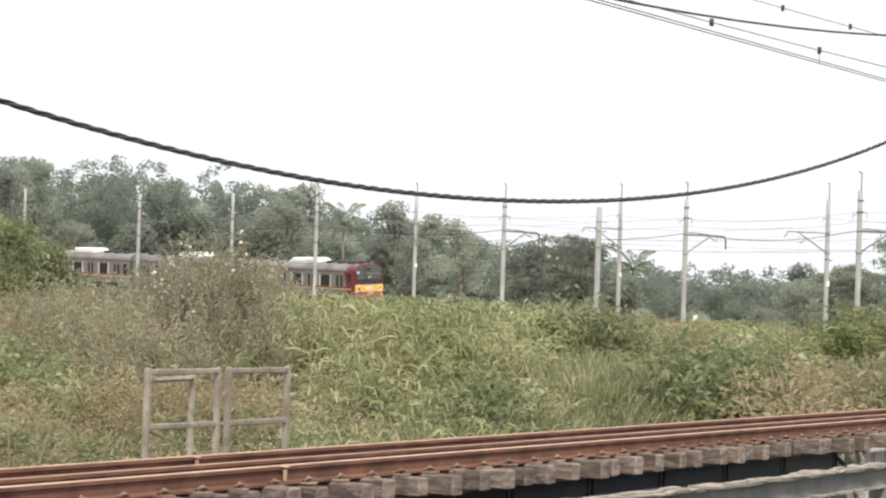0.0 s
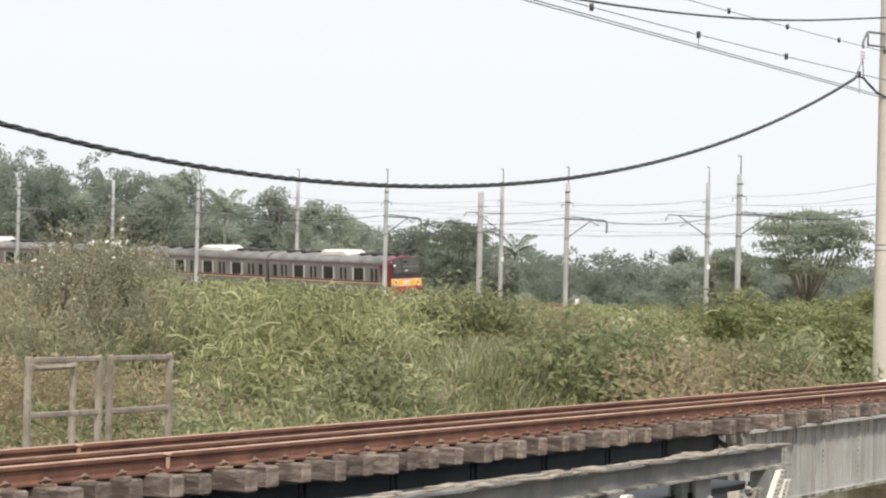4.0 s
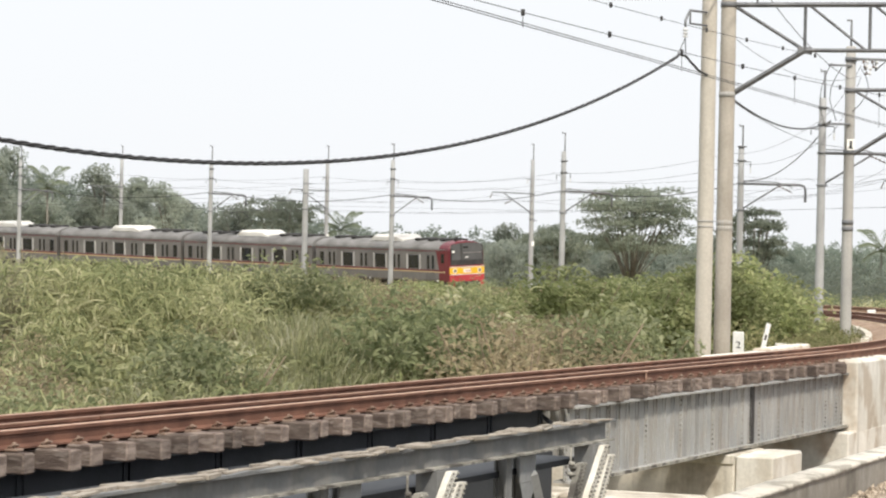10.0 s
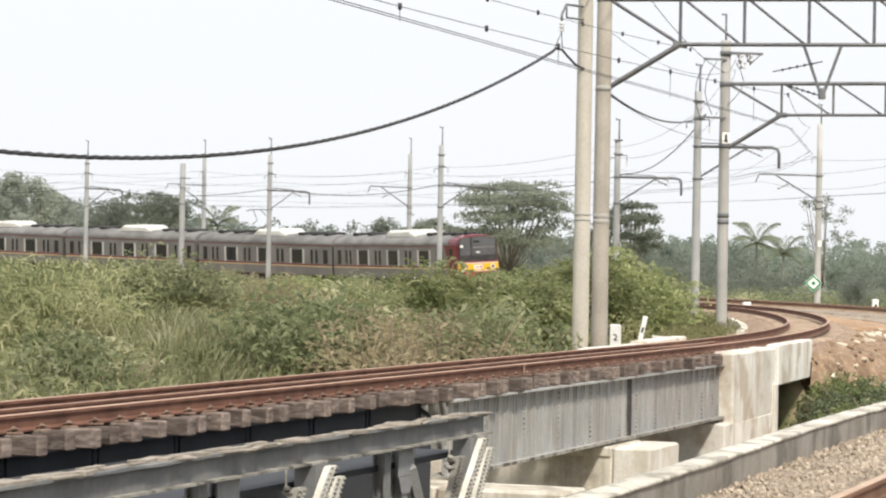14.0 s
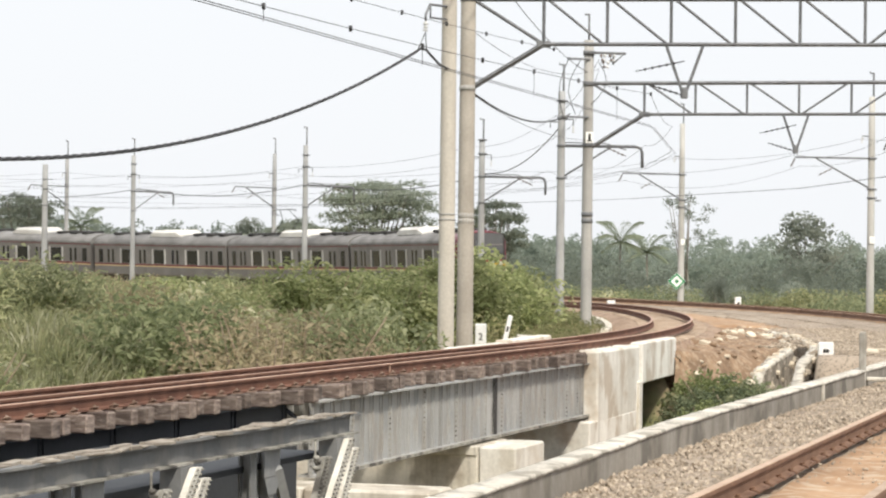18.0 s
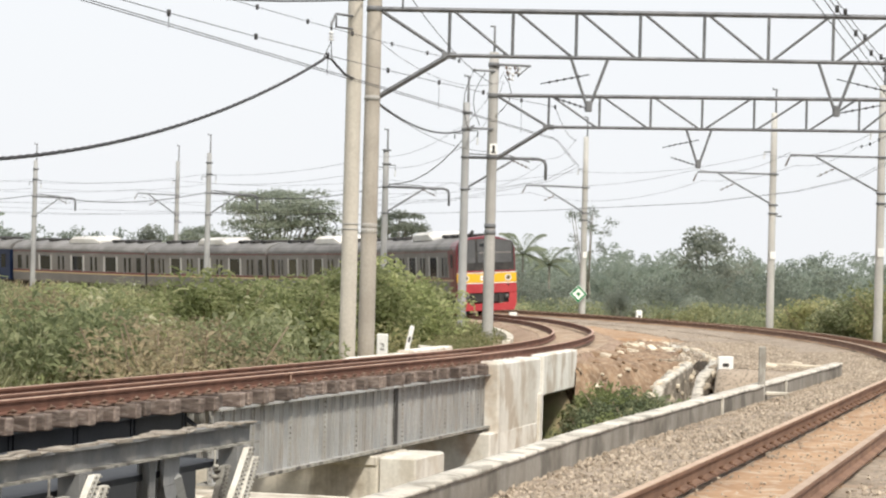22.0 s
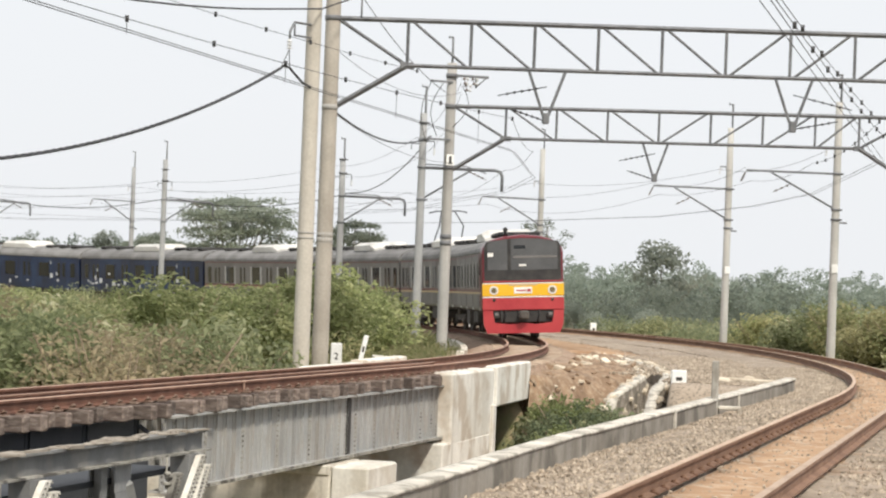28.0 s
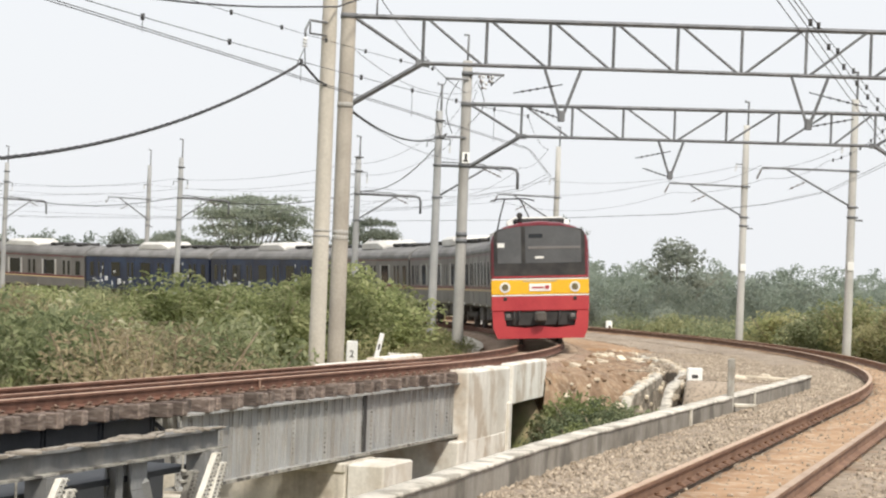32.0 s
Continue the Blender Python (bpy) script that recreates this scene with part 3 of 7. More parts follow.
# ---------------------------------------------------------------- tracks
def build_tracks():
    outer = thing("outer_track", "rust-brown railway track curving on dusty ballast", "railway track", kind="structure")
    for off in (-0.57, 0.47):
        r = part("rail", rail_geo(OUTER, off, -45, 300), M_RUSTO, outer)
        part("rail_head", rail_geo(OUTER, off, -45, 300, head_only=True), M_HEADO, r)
    inner = thing("inner_track", "rusty railway track on a curved embankment", "railway track", kind="structure")
    for off in (-0.565, 0.565):
        r = part("rail", rail_geo(INNER, off, 4.0, 360), M_RUST, inner)
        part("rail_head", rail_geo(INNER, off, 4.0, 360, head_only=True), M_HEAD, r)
    block = Geo().box((0, 0, 0), (2.0, 0.24, 0.14), b=0.02).mesh("concrete_sleeper", M_DUSTY)
    for track, parent, s0, n in ((OUTER, outer, -24, 150), (INNER, inner, 6.0, 110)):
        for i in range(n):
            s = s0 + i * 0.6
            x, y, a = track.at(s)
            ob = part("sleeper", block, None, parent)
            ob.matrix_basis = pose(x, y, (-0.288 if track is OUTER else -0.272) + level(track, s) + random.uniform(-0.012, 0.012), 0, 0, -math.degrees(a))
    clip = Geo()
    for i in range(44):
        x, y, a = OUTER.at(-24 + i * 0.6, -0.485)
        m = pose(x, y, -0.15, 0, 0, -math.degrees(a))
        clip.tube([(0.032 * math.cos(k), 0.042 * math.sin(k), 0.02 + 0.008 * k) for k in (0, 1, 2, 3, 4, 5)], 0.009, 5, m=m)
    part("rail_clips", clip, M_RUSTO, outer, kind="stuff")
    bed("ballast_outer", OUTER, -45, 300, 1.25, -0.215, -0.42, 1.05, M_BALLAST, "dusty grey ballast bed beside the outer rails", -0.27)
    bed("ballast_dust", OUTER, -45, 300, 0.46, -0.185, -0.25, 0.08, M_DIRT, "brown iron dust lying between the outer rails")
    bed("ballast_inner", INNER, 15.0, 360, 1.2, -0.225, -0.6, 0.9, M_BED, "brown dusty ballast bed of the inner track")
    bed("ballast_inner", INNER, 9.9, 15.2, 0.95, -0.235, -0.6, 0.3, M_BED, "brown dusty ballast at the end of the abutment")
    build_hollow()
    verge("soil_verge", 32.0, 120, 0.0, 0.5, M_DIRT, "bare brown soil beside the inner track", 0.16)
    verge("gravel_verge", 32.0, 120, 0.45, 1.04, M_BALLAST, "grey gravel slope inside the outer track", 0.18)
    top = lambda o: -0.215 if abs(o) < 1.25 else -0.215 - (abs(o) - 1.25) * (0.05 if o < 0 else 0.2)
    stones("ballast_stones", OUTER, -23, 30, -2.3, -0.62, top, 17000, 0.026, "loose grey ballast stones beside the rail", 3)
    stones("ballast_stones", OUTER, -23, 40, 0.62, 2.2, top, 9000, 0.027, "loose grey ballast stones beside the rail", 4)
    stones("ballast_stones", OUTER, -20, 30, -0.5, 0.5, lambda o: -0.185, 1500, 0.018, "loose pale stones in brown dust between rails", 5)
    stones("ballast_stones", INNER, 9, 33, 4.1, 7.2, lambda o: -0.37, 9000, 0.03, "scattered stones on the gravel shelf", 8)
    stones("ballast_stones", OUTER, 20, 80, -6.0, -1.6, lambda o: -0.30, 9000, 0.034, "scattered stones on the gravel slope", 7)
    stones("ballast_stones", INNER, 14, 60, -1.6, 1.6, lambda o: -0.23 if abs(o) < 1.2 else -0.45, 600, 0.035, "loose stones on brown dusty track bed", 6)


# ---------------------------------------------------------------- the bridge
def girder_geo(track, s0, s1, off, z0, z1):
    """Plate girder: web and flanges."""
    g = Geo()
    n = max(1, int((s1 - s0) / 2))
    for i in range(n):
        a0, a1 = s0 + (s1 - s0) * i / n, s0 + (s1 - s0) * (i + 1) / n
        for o, dz, t, zc in ((off, z1 - z0, 0.02, (z0 + z1) / 2), (off, 0.03, 0.30, z1 - 0.015), (off, 0.03, 0.30, z0 + 0.015)):
            ring = lambda s: [(*track.at(s, o - t / 2)[:2], zc - dz / 2), (*track.at(s, o + t / 2)[:2], zc - dz / 2), (*track.at(s, o + t / 2)[:2], zc + dz / 2), (*track.at(s, o - t / 2)[:2], zc + dz / 2)]
            g.sweep([ring(a0), ring(a1)])
    return g


def add_girder(bridge, s0, s1, off, z0, z1, gap, material, label, rivets):
    """A plate girder with its stiffeners as parts of their own."""
    girder = part("girder", girder_geo(INNER, s0, s1, off, z0, z1), material, bridge, label)
    tall = z1 - z0 - 0.064
    rib = Geo().box((0.027, 0, (z0 + z1) / 2), (0.034, 0.016, tall)).box((0.0165, -0.045, (z0 + z1) / 2), (0.012, 0.09, tall)).mesh("stiffener", material)
    studs = Geo()
    m = max(1, round((s1 - s0) / gap))
    for i in range(m + 1):
        x, y, a = INNER.at(s0 + 0.05 + (s1 - s0 - 0.1) * i / m, off)
        mm = pose(x, y, 0, 0, 0, -math.degrees(a))
        part("stiffener", rib, None, girder).matrix_basis = mm
        if rivets and (i % 4 == 0 or i in (1, m - 1, m)):
            for k in range(int((z1 - z0 - 0.1) / 0.075)):
                studs.box((0.03, -0.05, z0 + 0.07 + k * 0.075), (0.022, 0.036, 0.032), mm, 0.008)
    if studs.v:
        part("rivets", studs, M_FLANGE, girder, kind="stuff")


def build_bridge():
    bridge = thing("railway_bridge", "plate girder railway bridge with timber sleepers and rusty rails", "bridge", kind="structure")
    for off in (-0.565, 0.565):
        r = part("rail", rail_geo(INNER, off, -50, 4.0, 0.8), M_RUST, bridge)
        part("rail_head", rail_geo(INNER, off, -50, 4.0, 0.8, True), M_HEAD, r)
    for off in (-0.565 + 0.22, 0.565 - 0.22):
        for s0, s1 in ((-50, -24.02), (-24.0, -14.82), (-14.8, 6.0)):
            r = part("guard_rail", rail_geo(INNER, off, s0, s1, 0.8), M_RUST, bridge)
            r.location.z = -0.055
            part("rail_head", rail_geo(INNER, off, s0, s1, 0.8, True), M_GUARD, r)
    ends = [(-0.92, 0.90), (-0.88, 0.83), (-0.94, 0.96), (-0.9, 0.87)]
    meshes = []
    for k, (a, b) in enumerate(ends):
        meshes.append(Geo().box(((a + b) / 2, 0, 0), (b - a, 0.17 + 0.012 * k, 0.172 + 0.006 * k), b=0.014).mesh("sleeper", M_SLEEPER))
        meshes[-1].materials.append(M_SPLIT)
        meshes[-1].materials.append(M_ENDGRAIN)
        for p in meshes[-1].polygons:
            p.material_index = 2 if abs(p.normal.x) > 0.6 else 1 if abs(p.normal.y) > 0.6 else 0
    for i in range(107):
        s = -50.2 + i * 0.514
        x, y, a = INNER.at(s)
        ob = part("sleeper", meshes[random.randrange(4)], None, bridge)
        ob.matrix_basis = pose(x, y, -0.252 + random.uniform(-0.012, 0.004), 0, random.uniform(-0.6, 0.6), -math.degrees(a) + random.uniform(-1.6, 1.6))
    clip = Geo()
    for i in range(107):
        s = -50.2 + i * 0.514
        for off in (-0.565, 0.565):
            for side in (-1, 1):
                x, y, a = INNER.at(s, off + side * 0.1)
                m = pose(x, y, -0.17, 0, 0, -math.degrees(a) + random.uniform(-12, 12))
                clip.box((0, 0, 0.012), (0.12, 0.15, 0.022), m, 0.006)
                clip.tube([(0.0, 0, 0.02), (0, 0, 0.075)], 0.016, 6, m=m)
                clip.tube([(-0.03 * side, -0.05, 0.03), (0.02 * side, -0.03, 0.06), (0.03 * side, 0.03, 0.05), (-0.02 * side, 0.05, 0.035)], 0.011, 5, m=m)
    part("rail_clips", clip, M_CLIP, bridge, kind="stuff")
    for s, off in ((-27.35, 0.565), (-10.1, 0.565), (-27.0, -0.565)):
        x, y, a = INNER.at(s, off + 0.05)
        joint = Geo().box((0, 0, -0.08), (0.024, 0.045, 0.11), pose(x, y, 0, 0, 0, -math.degrees(a)), 0.008)
        joint.box((0, 0, -0.012), (0.05, 0.07, 0.018), pose(x, y, 0, 0, 0, -math.degrees(a)), 0.006)
        part("rail_bond", joint, M_HEAD, bridge, "pale rust-stained rail bond")
    for off in (0.75, -0.75):
        add_girder(bridge, -13.9, -5.03, off, -1.36, -0.352, 0.42, M_STEEL, "grey riveted plate girder with run stains", off > 0)
        add_girder(bridge, -4.95, 1.25, off, -1.36, -0.352, 0.42, M_STEEL, "grey riveted plate girder with run stains", off > 0)
        # Girders of this span carry their shade in the steel's colour
        add_girder(bridge, -50, -14.0, off * 0.6, -1.2, -0.352, 1.8, M_DARKSTEEL, "recessed girder under the sleepers, darkened as if shaded", False)
    brace = Geo()
    for s in np.arange(-48, 2, 2.4):
        x0, y0, a = INNER.at(s, -0.42)
        x1, y1, a = INNER.at(s, 0.42)
        brace.tube([(x0, y0, -0.5), (x1, y1, -1.1)], 0.035, 6)
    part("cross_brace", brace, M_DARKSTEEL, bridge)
    # piers and abutment
    for s0, s1, right, paint in ((-6.8, -5.0, 1.64, M_WHITE), (-14.9, -13.9, 2.72, M_CONC)):
        pier = part("pier", slab_geo(INNER, (s0 + s1) / 2, -2.2, 1.02, -3.6, -1.46, s1 - s0 - 0.02, 0.03), M_CONC, bridge, "cream concrete pier with stains")
        # Far pier's white end paints in the sun that falls past the girder
        part("pier_end", slab_geo(INNER, (s0 + s1) / 2, 1.03, right, -3.6, -1.405, s1 - s0, 0.03), paint, pier, "pale pier end, whitened on the far pier as sunlight")
        part("pier_cap", slab_geo(INNER, (s0 + s1) / 2, -2.3, 1.01, -1.56, -1.40, s1 - s0 + 0.04, 0.02), M_CONC, pier, "cream concrete pier cap")
    ab = part("abutment", slab_geo(INNER, 3.25, -2.0, 1.05, -3.8, -0.13, 4.1, 0.04), M_ABUT, bridge, "whitewashed concrete abutment with brown stains")
    part("base_course", slab_geo(INNER, 2.75, -2.02, 1.056, -3.8, -1.43, 4.4, 0.03), M_ABUT, ab, "whitewashed base course with brown stains")
    part("pilaster", slab_geo(INNER, 5.17, 0.9, 1.13, -1.95, -0.86, 0.30, 0.02), M_WHITE, ab, "whitewashed corner pilaster")
    for o0, o1 in ((0.82, 1.1), (-2.0, -1.72)):
        part("wing_wall", slab_geo(INNER, 7.72, o0, o1, -0.92, -0.08, 4.76, 0.03), M_ABUT, ab, "whitewashed cantilever wing wall")
    # Backing block added here, coloured black for the deep shade of the void
    part("abutment_core", slab_geo(INNER, 7.7, -1.9, -0.2, -3.7, -0.91, 4.7, 0.02), M_VOID, ab, "added backing behind the wing wall, black as shade")
    part("ballast_fill", slab_geo(INNER, 7.7, -1.71, 0.81, -0.905, -0.24, 4.7, 0.02), M_DIRT, ab, "brown dusty fill between the wing walls")
    part("soil_plug", slab_geo(INNER, 10.3, 0.2, 1.12, -1.9, -0.34, 0.5, 0.1), M_SOIL, ab, "packed brown soil at the end of the wing wall")
    # Black block added to paint the dark of the open girder joint
    part("joint_cover", slab_geo(INNER, -4.99, 0.6, 0.80, -1.36, -0.38, 0.2, 0.01), M_BLACK, bridge, "added black block for the dark gap between the girders")
    for s0, s1 in ((-13.9, -5.03), (-4.95, 1.25)):
        ring = lambda s: [(*INNER.at(s, 0.895)[:2], -1.365), (*INNER.at(s, 0.915)[:2], -1.365), (*INNER.at(s, 0.915)[:2], -1.32), (*INNER.at(s, 0.895)[:2], -1.32)]
        part("flange_edge", Geo().sweep([ring(s) for s in steps(s0, s1, 0.5)]), M_FLANGE, bridge, "pale flaking edge of the bottom flange")


def build_bank():
    """Concrete bank wall of the stream, seen under the bridge."""
    ring = lambda s: [(*INNER.at(s, -2.9)[:2], -3.8), (*INNER.at(s, -2.6)[:2], -3.8), (*INNER.at(s, -2.6)[:2], -1.3), (*INNER.at(s, -2.9)[:2], -1.3)]
    tagged(part("wall_bank", Geo().sweep([ring(-50), ring(3.0)]), M_OLD), "weathered concrete bank wall under the bridge", "wall", kind="structure")
    # Lower strip is coloured dark to paint the shadow lying on the wall
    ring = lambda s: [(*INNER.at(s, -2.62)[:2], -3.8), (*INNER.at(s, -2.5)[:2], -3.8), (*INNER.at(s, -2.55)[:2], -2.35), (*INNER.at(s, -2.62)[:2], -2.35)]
    tagged(part("wall_base", Geo().sweep([ring(-50), ring(2.2)]), M_SHADEBASE), "base strip of the bank wall, darkened as cast shadow", "wall", kind="structure")


def build_truss():
    """Steel framework of the neighbouring walkway, in front of the bridge."""
    t = thing("steel_walkway", "grey steel walkway frame with flaking pale flanges", "walkway", kind="structure")
    off = 3.35

    def run(o0, o1, z0, z1, s0, s1):
        ring = lambda s: [(*INNER.at(s, o0)[:2], z0), (*INNER.at(s, o1)[:2], z0), (*INNER.at(s, o1)[:2], z1), (*INNER.at(s, o0)[:2], z1)]
        return Geo().sweep([ring(s) for s in steps(s0, s1, 0.7)])

    part("beam_web", run(off - 0.012, off + 0.012, -0.325, -0.15, -42, -19.9), M_STEELD, t)
    top = Geo()
    rings = []
    for s in steps(-42, -19.8, 0.16):
        w = 0.085 + 0.03 * noise.noise((s * 2.3, 0, 0))
        e = 0.012 * noise.noise((s * 3.1, 5, 0))
        rings.append([(*INNER.at(s, off - w)[:2], -0.147), (*INNER.at(s, off + w)[:2], -0.147), (*INNER.at(s, off + w)[:2], -0.122 + e), (*INNER.at(s, off - w)[:2], -0.122 + e)])
    part("top_flange", top.sweep(rings), M_STEELD, t, "flaking top flange with debris")
    part("bottom_flange", run(off - 0.09, off + 0.09, -0.345, -0.325, -42, -19.8), M_FLANGE, t)
    for s in np.arange(-22.2 - 4.1 * 5, -22.0, 4.1):
        x, y, a = INNER.at(s, off - 0.1)
        m = pose(x, y, 0, 0, 0, -math.degrees(a))
        for e in (-0.36, 0.1):
            leg = Geo().box((0, e, -1.7), (0.12, 0.02, 2.7), m).box((-0.05, e, -1.7), (0.02, 0.16, 2.7), m).box((0.06, e, -1.7), (0.02, 0.15, 2.7), m)
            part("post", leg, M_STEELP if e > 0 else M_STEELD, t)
        part("gusset", Geo().box((0.08, 0.1, -0.49), (0.014, 0.42, 0.28), m, 0.004).add([(0.087, -0.11, -0.63), (0.087, 0.31, -0.63), (0.087, 0.2, -0.8), (0.087, -0.02, -0.8)], [(0, 3, 2, 1)], False, m), M_STEELP, t, "pale grey gusset plate")
        d = Geo().tube([(*INNER.at(s + 0.22, off - 0.02)[:2], -0.55), (*INNER.at(s + 1.15, off - 0.02)[:2], -1.9)], 0.065, 4, smooth=False)
        part("diagonal", d, M_STEELP, t)
        end = Geo().box((0.12, 1.75, -1.7), (0.2, 0.3, 2.7), m)
        part("end_post", end, M_STEELD, t)
        rod = Geo().tube([(*INNER.at(s + 1.0, off + 0.1)[:2], -0.34), (*INNER.at(s + 1.0, off + 0.1)[:2], -0.56)], 0.012, 5)
        for k in range(5):
            rod.box((*INNER.at(s + 0.98 + 0.03 * (k % 3), off + 0.12)[:2], -0.5 - 0.035 * k), (0.06 + 0.02 * (k % 2), 0.07, 0.04), None, 0.012)
        part("hanger_rod", rod, M_FLANGE, t, "caked hanger rod with loose ends")
    # Deck hidden behind the beam, added to throw the space below into shade
    part("deck", run(0.95, off - 0.13, -0.56, -0.5, -42, -20.3), M_DARKSTEEL, t, "unseen dark deck added to shade the space below")
    # Dark sheet added behind the posts in place of the shadowed space
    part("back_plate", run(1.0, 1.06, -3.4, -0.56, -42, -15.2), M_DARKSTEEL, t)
    for shift in (0.0, -4.1, -8.2, -12.3):
        for s0, z0, s1, z1, w, paint in ((-20.35, -0.36, -21.75, -1.75, 0.045, M_WHITE), (-20.18, -0.47, -21.2, -1.75, 0.06, M_WHITE), (-21.05, -0.5, -21.95, -1.75, 0.05, M_FLANGE)):
            g, studs = Geo(), Geo()
            o = off + 0.16
            ring = lambda s, z: [(*INNER.at(s - w * 1.6 + shift, o - 0.03)[:2], z), (*INNER.at(s + w * 1.6 + shift, o - 0.03)[:2], z), (*INNER.at(s + w * 1.6 + shift, o + 0.03)[:2], z), (*INNER.at(s - w * 1.6 + shift, o + 0.03)[:2], z)]
            n = 22
            g.sweep([ring(s0 + (s1 - s0) * k / n + 0.02 * noise.noise((k * 1.3, s0, shift)), z0 + (z1 - z0) * k / n) for k in range(n + 1)])
            for k in range(34):
                u = k / 33
                for e in (-w * 1.1, w * 1.1):
                    x, y, a = INNER.at(s0 + (s1 - s0) * u + e + shift, o + 0.035)
                    studs.box((x, y, z0 - 0.02 + (z1 - z0) * u), (0.03, 0.03, 0.022), None, 0.008)
            strut = part("strut", g, paint, t, "whitewashed riveted strut" if paint is M_WHITE else "caked grey riveted strut")
            part("rivets", studs, M_FLANGE, strut, kind="stuff")
    junk, rnd = Geo(), random.Random(12)
    for _ in range(190):
        x, y, a = INNER.at(rnd.uniform(-42, -20.2), off + rnd.uniform(-0.1, 0.1))
        junk.box((0, 0, -0.116), (rnd.uniform(0.03, 0.1), rnd.uniform(0.1, 0.5), rnd.uniform(0.008, 0.04)), pose(x, y, 0, 0, 0, -math.degrees(a) + rnd.uniform(-14, 14)), 0.003)
    part("debris", junk, M_RAILC, t, "flat scraps and crust on the flange", kind="stuff")


def build_wall():
    w = thing("parapet_wall", "low stained concrete wall with rough pale coping", "wall", kind="structure")
    flare = lambda s: 7.04 + 0.3 * float(smooth(-s, 19, 31))
    for s0, s1 in ((-45, -12.52), (-12.48, -8.25), (-7.95, 3.8)):
        ring = lambda s: [(*INNER.at(s, flare(s))[:2], -1.6), (*INNER.at(s, flare(s) + 0.21)[:2], -1.6), (*INNER.at(s, flare(s) + 0.21)[:2], -0.03), (*INNER.at(s, flare(s))[:2], -0.03)]
        straight = [ring(s) for s in steps(s0, min(s1, 0), 1.5)] + ([ring(s1)] if s1 > 0 else [])
        part("wall_panel", Geo().sweep(straight), M_WALL, w)
        rings = []
        for s in steps(s0, s1, 0.1):
            e = [0.008 * noise.noise((s * 0.7, k * 9.0, 0)) + 0.003 * noise.noise((s * 2.3, k * 5.0, 3)) + 0.004 * noise.noise((s * 9.0, k * 5.0, 8)) for k in range(5)]
            o = flare(s)
            rings.append([(*INNER.at(s, o + e[0])[:2], -0.035 + e[4]), (*INNER.at(s, o + 0.225 + e[1])[:2], -0.034 + e[4] * 2.2), (*INNER.at(s, o + 0.215 + e[1])[:2], -0.008 + e[2] * 1.3), (*INNER.at(s, o + 0.03 + e[0])[:2], 0.0 + e[3] * 1.3)])
        part("coping", Geo().sweep(rings, smooth=True), M_COPING, w, "rough pale mortar coping")
    for s in (-12.5, -5.6):
        x, y, a = INNER.at(s, 7.26)
        part("mortar_strip", Geo().box((0, 0, -0.26), (0.04, 0.09, 0.5), pose(x, y, 0, 0, 0, -math.degrees(a)), 0.01), M_COPING, w, "pale mortar strip")
    x, y, a = INNER.at(-8.1, 7.2)
    post = thing("guard_post", "weathered upright concrete slab on the wall", "post", m=pose(x, y, 0, 0, 0, -math.degrees(a)))
    part("slab", Geo().box((0, 0, 0.06), (0.095, 0.11, 0.98), b=0.015), M_OLD, post)
    part("foot", Geo().box((0.22, 0.1, -0.14), (0.34, 0.12, 0.06), b=0.015).box((0.36, 0.1, -0.3), (0.06, 0.12, 0.36), b=0.015), M_CONC, post)
    # low white edging on the camera's side of the outer track
    k = Geo()
    ring = lambda s: [(*INNER.at(s, 10.82)[:2], -0.6), (*INNER.at(s, 11.02)[:2], -0.6), (*INNER.at(s, 11.02)[:2], -0.14), (*INNER.at(s, 10.82)[:2], -0.14)]
    tagged(part("kerb", k.sweep([ring(s) for s in steps(-26, -12, 1)]), M_WHITE), "whitewashed concrete edging beside the ballast", "kerb", kind="structure")


# ---------------------------------------------------------------- poles, gantries and wires
def spike_geo(z, h=0.95):
    return Geo().tube([(0.06, 0, z - 0.5), (0.06, 0, z + h)], 0.04, 6).box((0.0, 0, z + h), (0.2, 0.05, 0.05)).box((-0.09, 0, z + h + 0.03), (0.03, 0.04, 0.1))


def add_bands(pole, levels, r):
    for z in levels:
        part("clamp", Geo().tube([(0, 0, z - 0.035), (0, 0, z + 0.035)], r + 0.008, 14).box((r + 0.03, 0, z), (0.07, 0.05, 0.06)), M_GALV, pole)


def insulator_geo(p, q, n=4, r=0.05):
    """A string of discs from p to q."""
    p, q = Vector(p), Vector(q)
    g = Geo().tube([p, q], 0.014, 5)
    for i in range(n):
        c = p.lerp(q, 0.2 + 0.6 * i / max(1, n - 1))
        e = (q - p).normalized() * 0.03
        g.tube([c - e, c, c + e], r * 0.45, 8, r)
    return g


def pole_parts(pole, height, r0, r1, pale, spike=True, below=1.2):
    g = Geo()
    zs = [-below + (height + below) * i / 6 for i in range(7)]
    g.tube([(0, 0, z) for z in zs], r0, 16, r1)
    part("shaft", g, M_POLEW if pale else M_POLEO, pole)
    if spike:
        part("spike", spike_geo(height), M_GALV, pole)


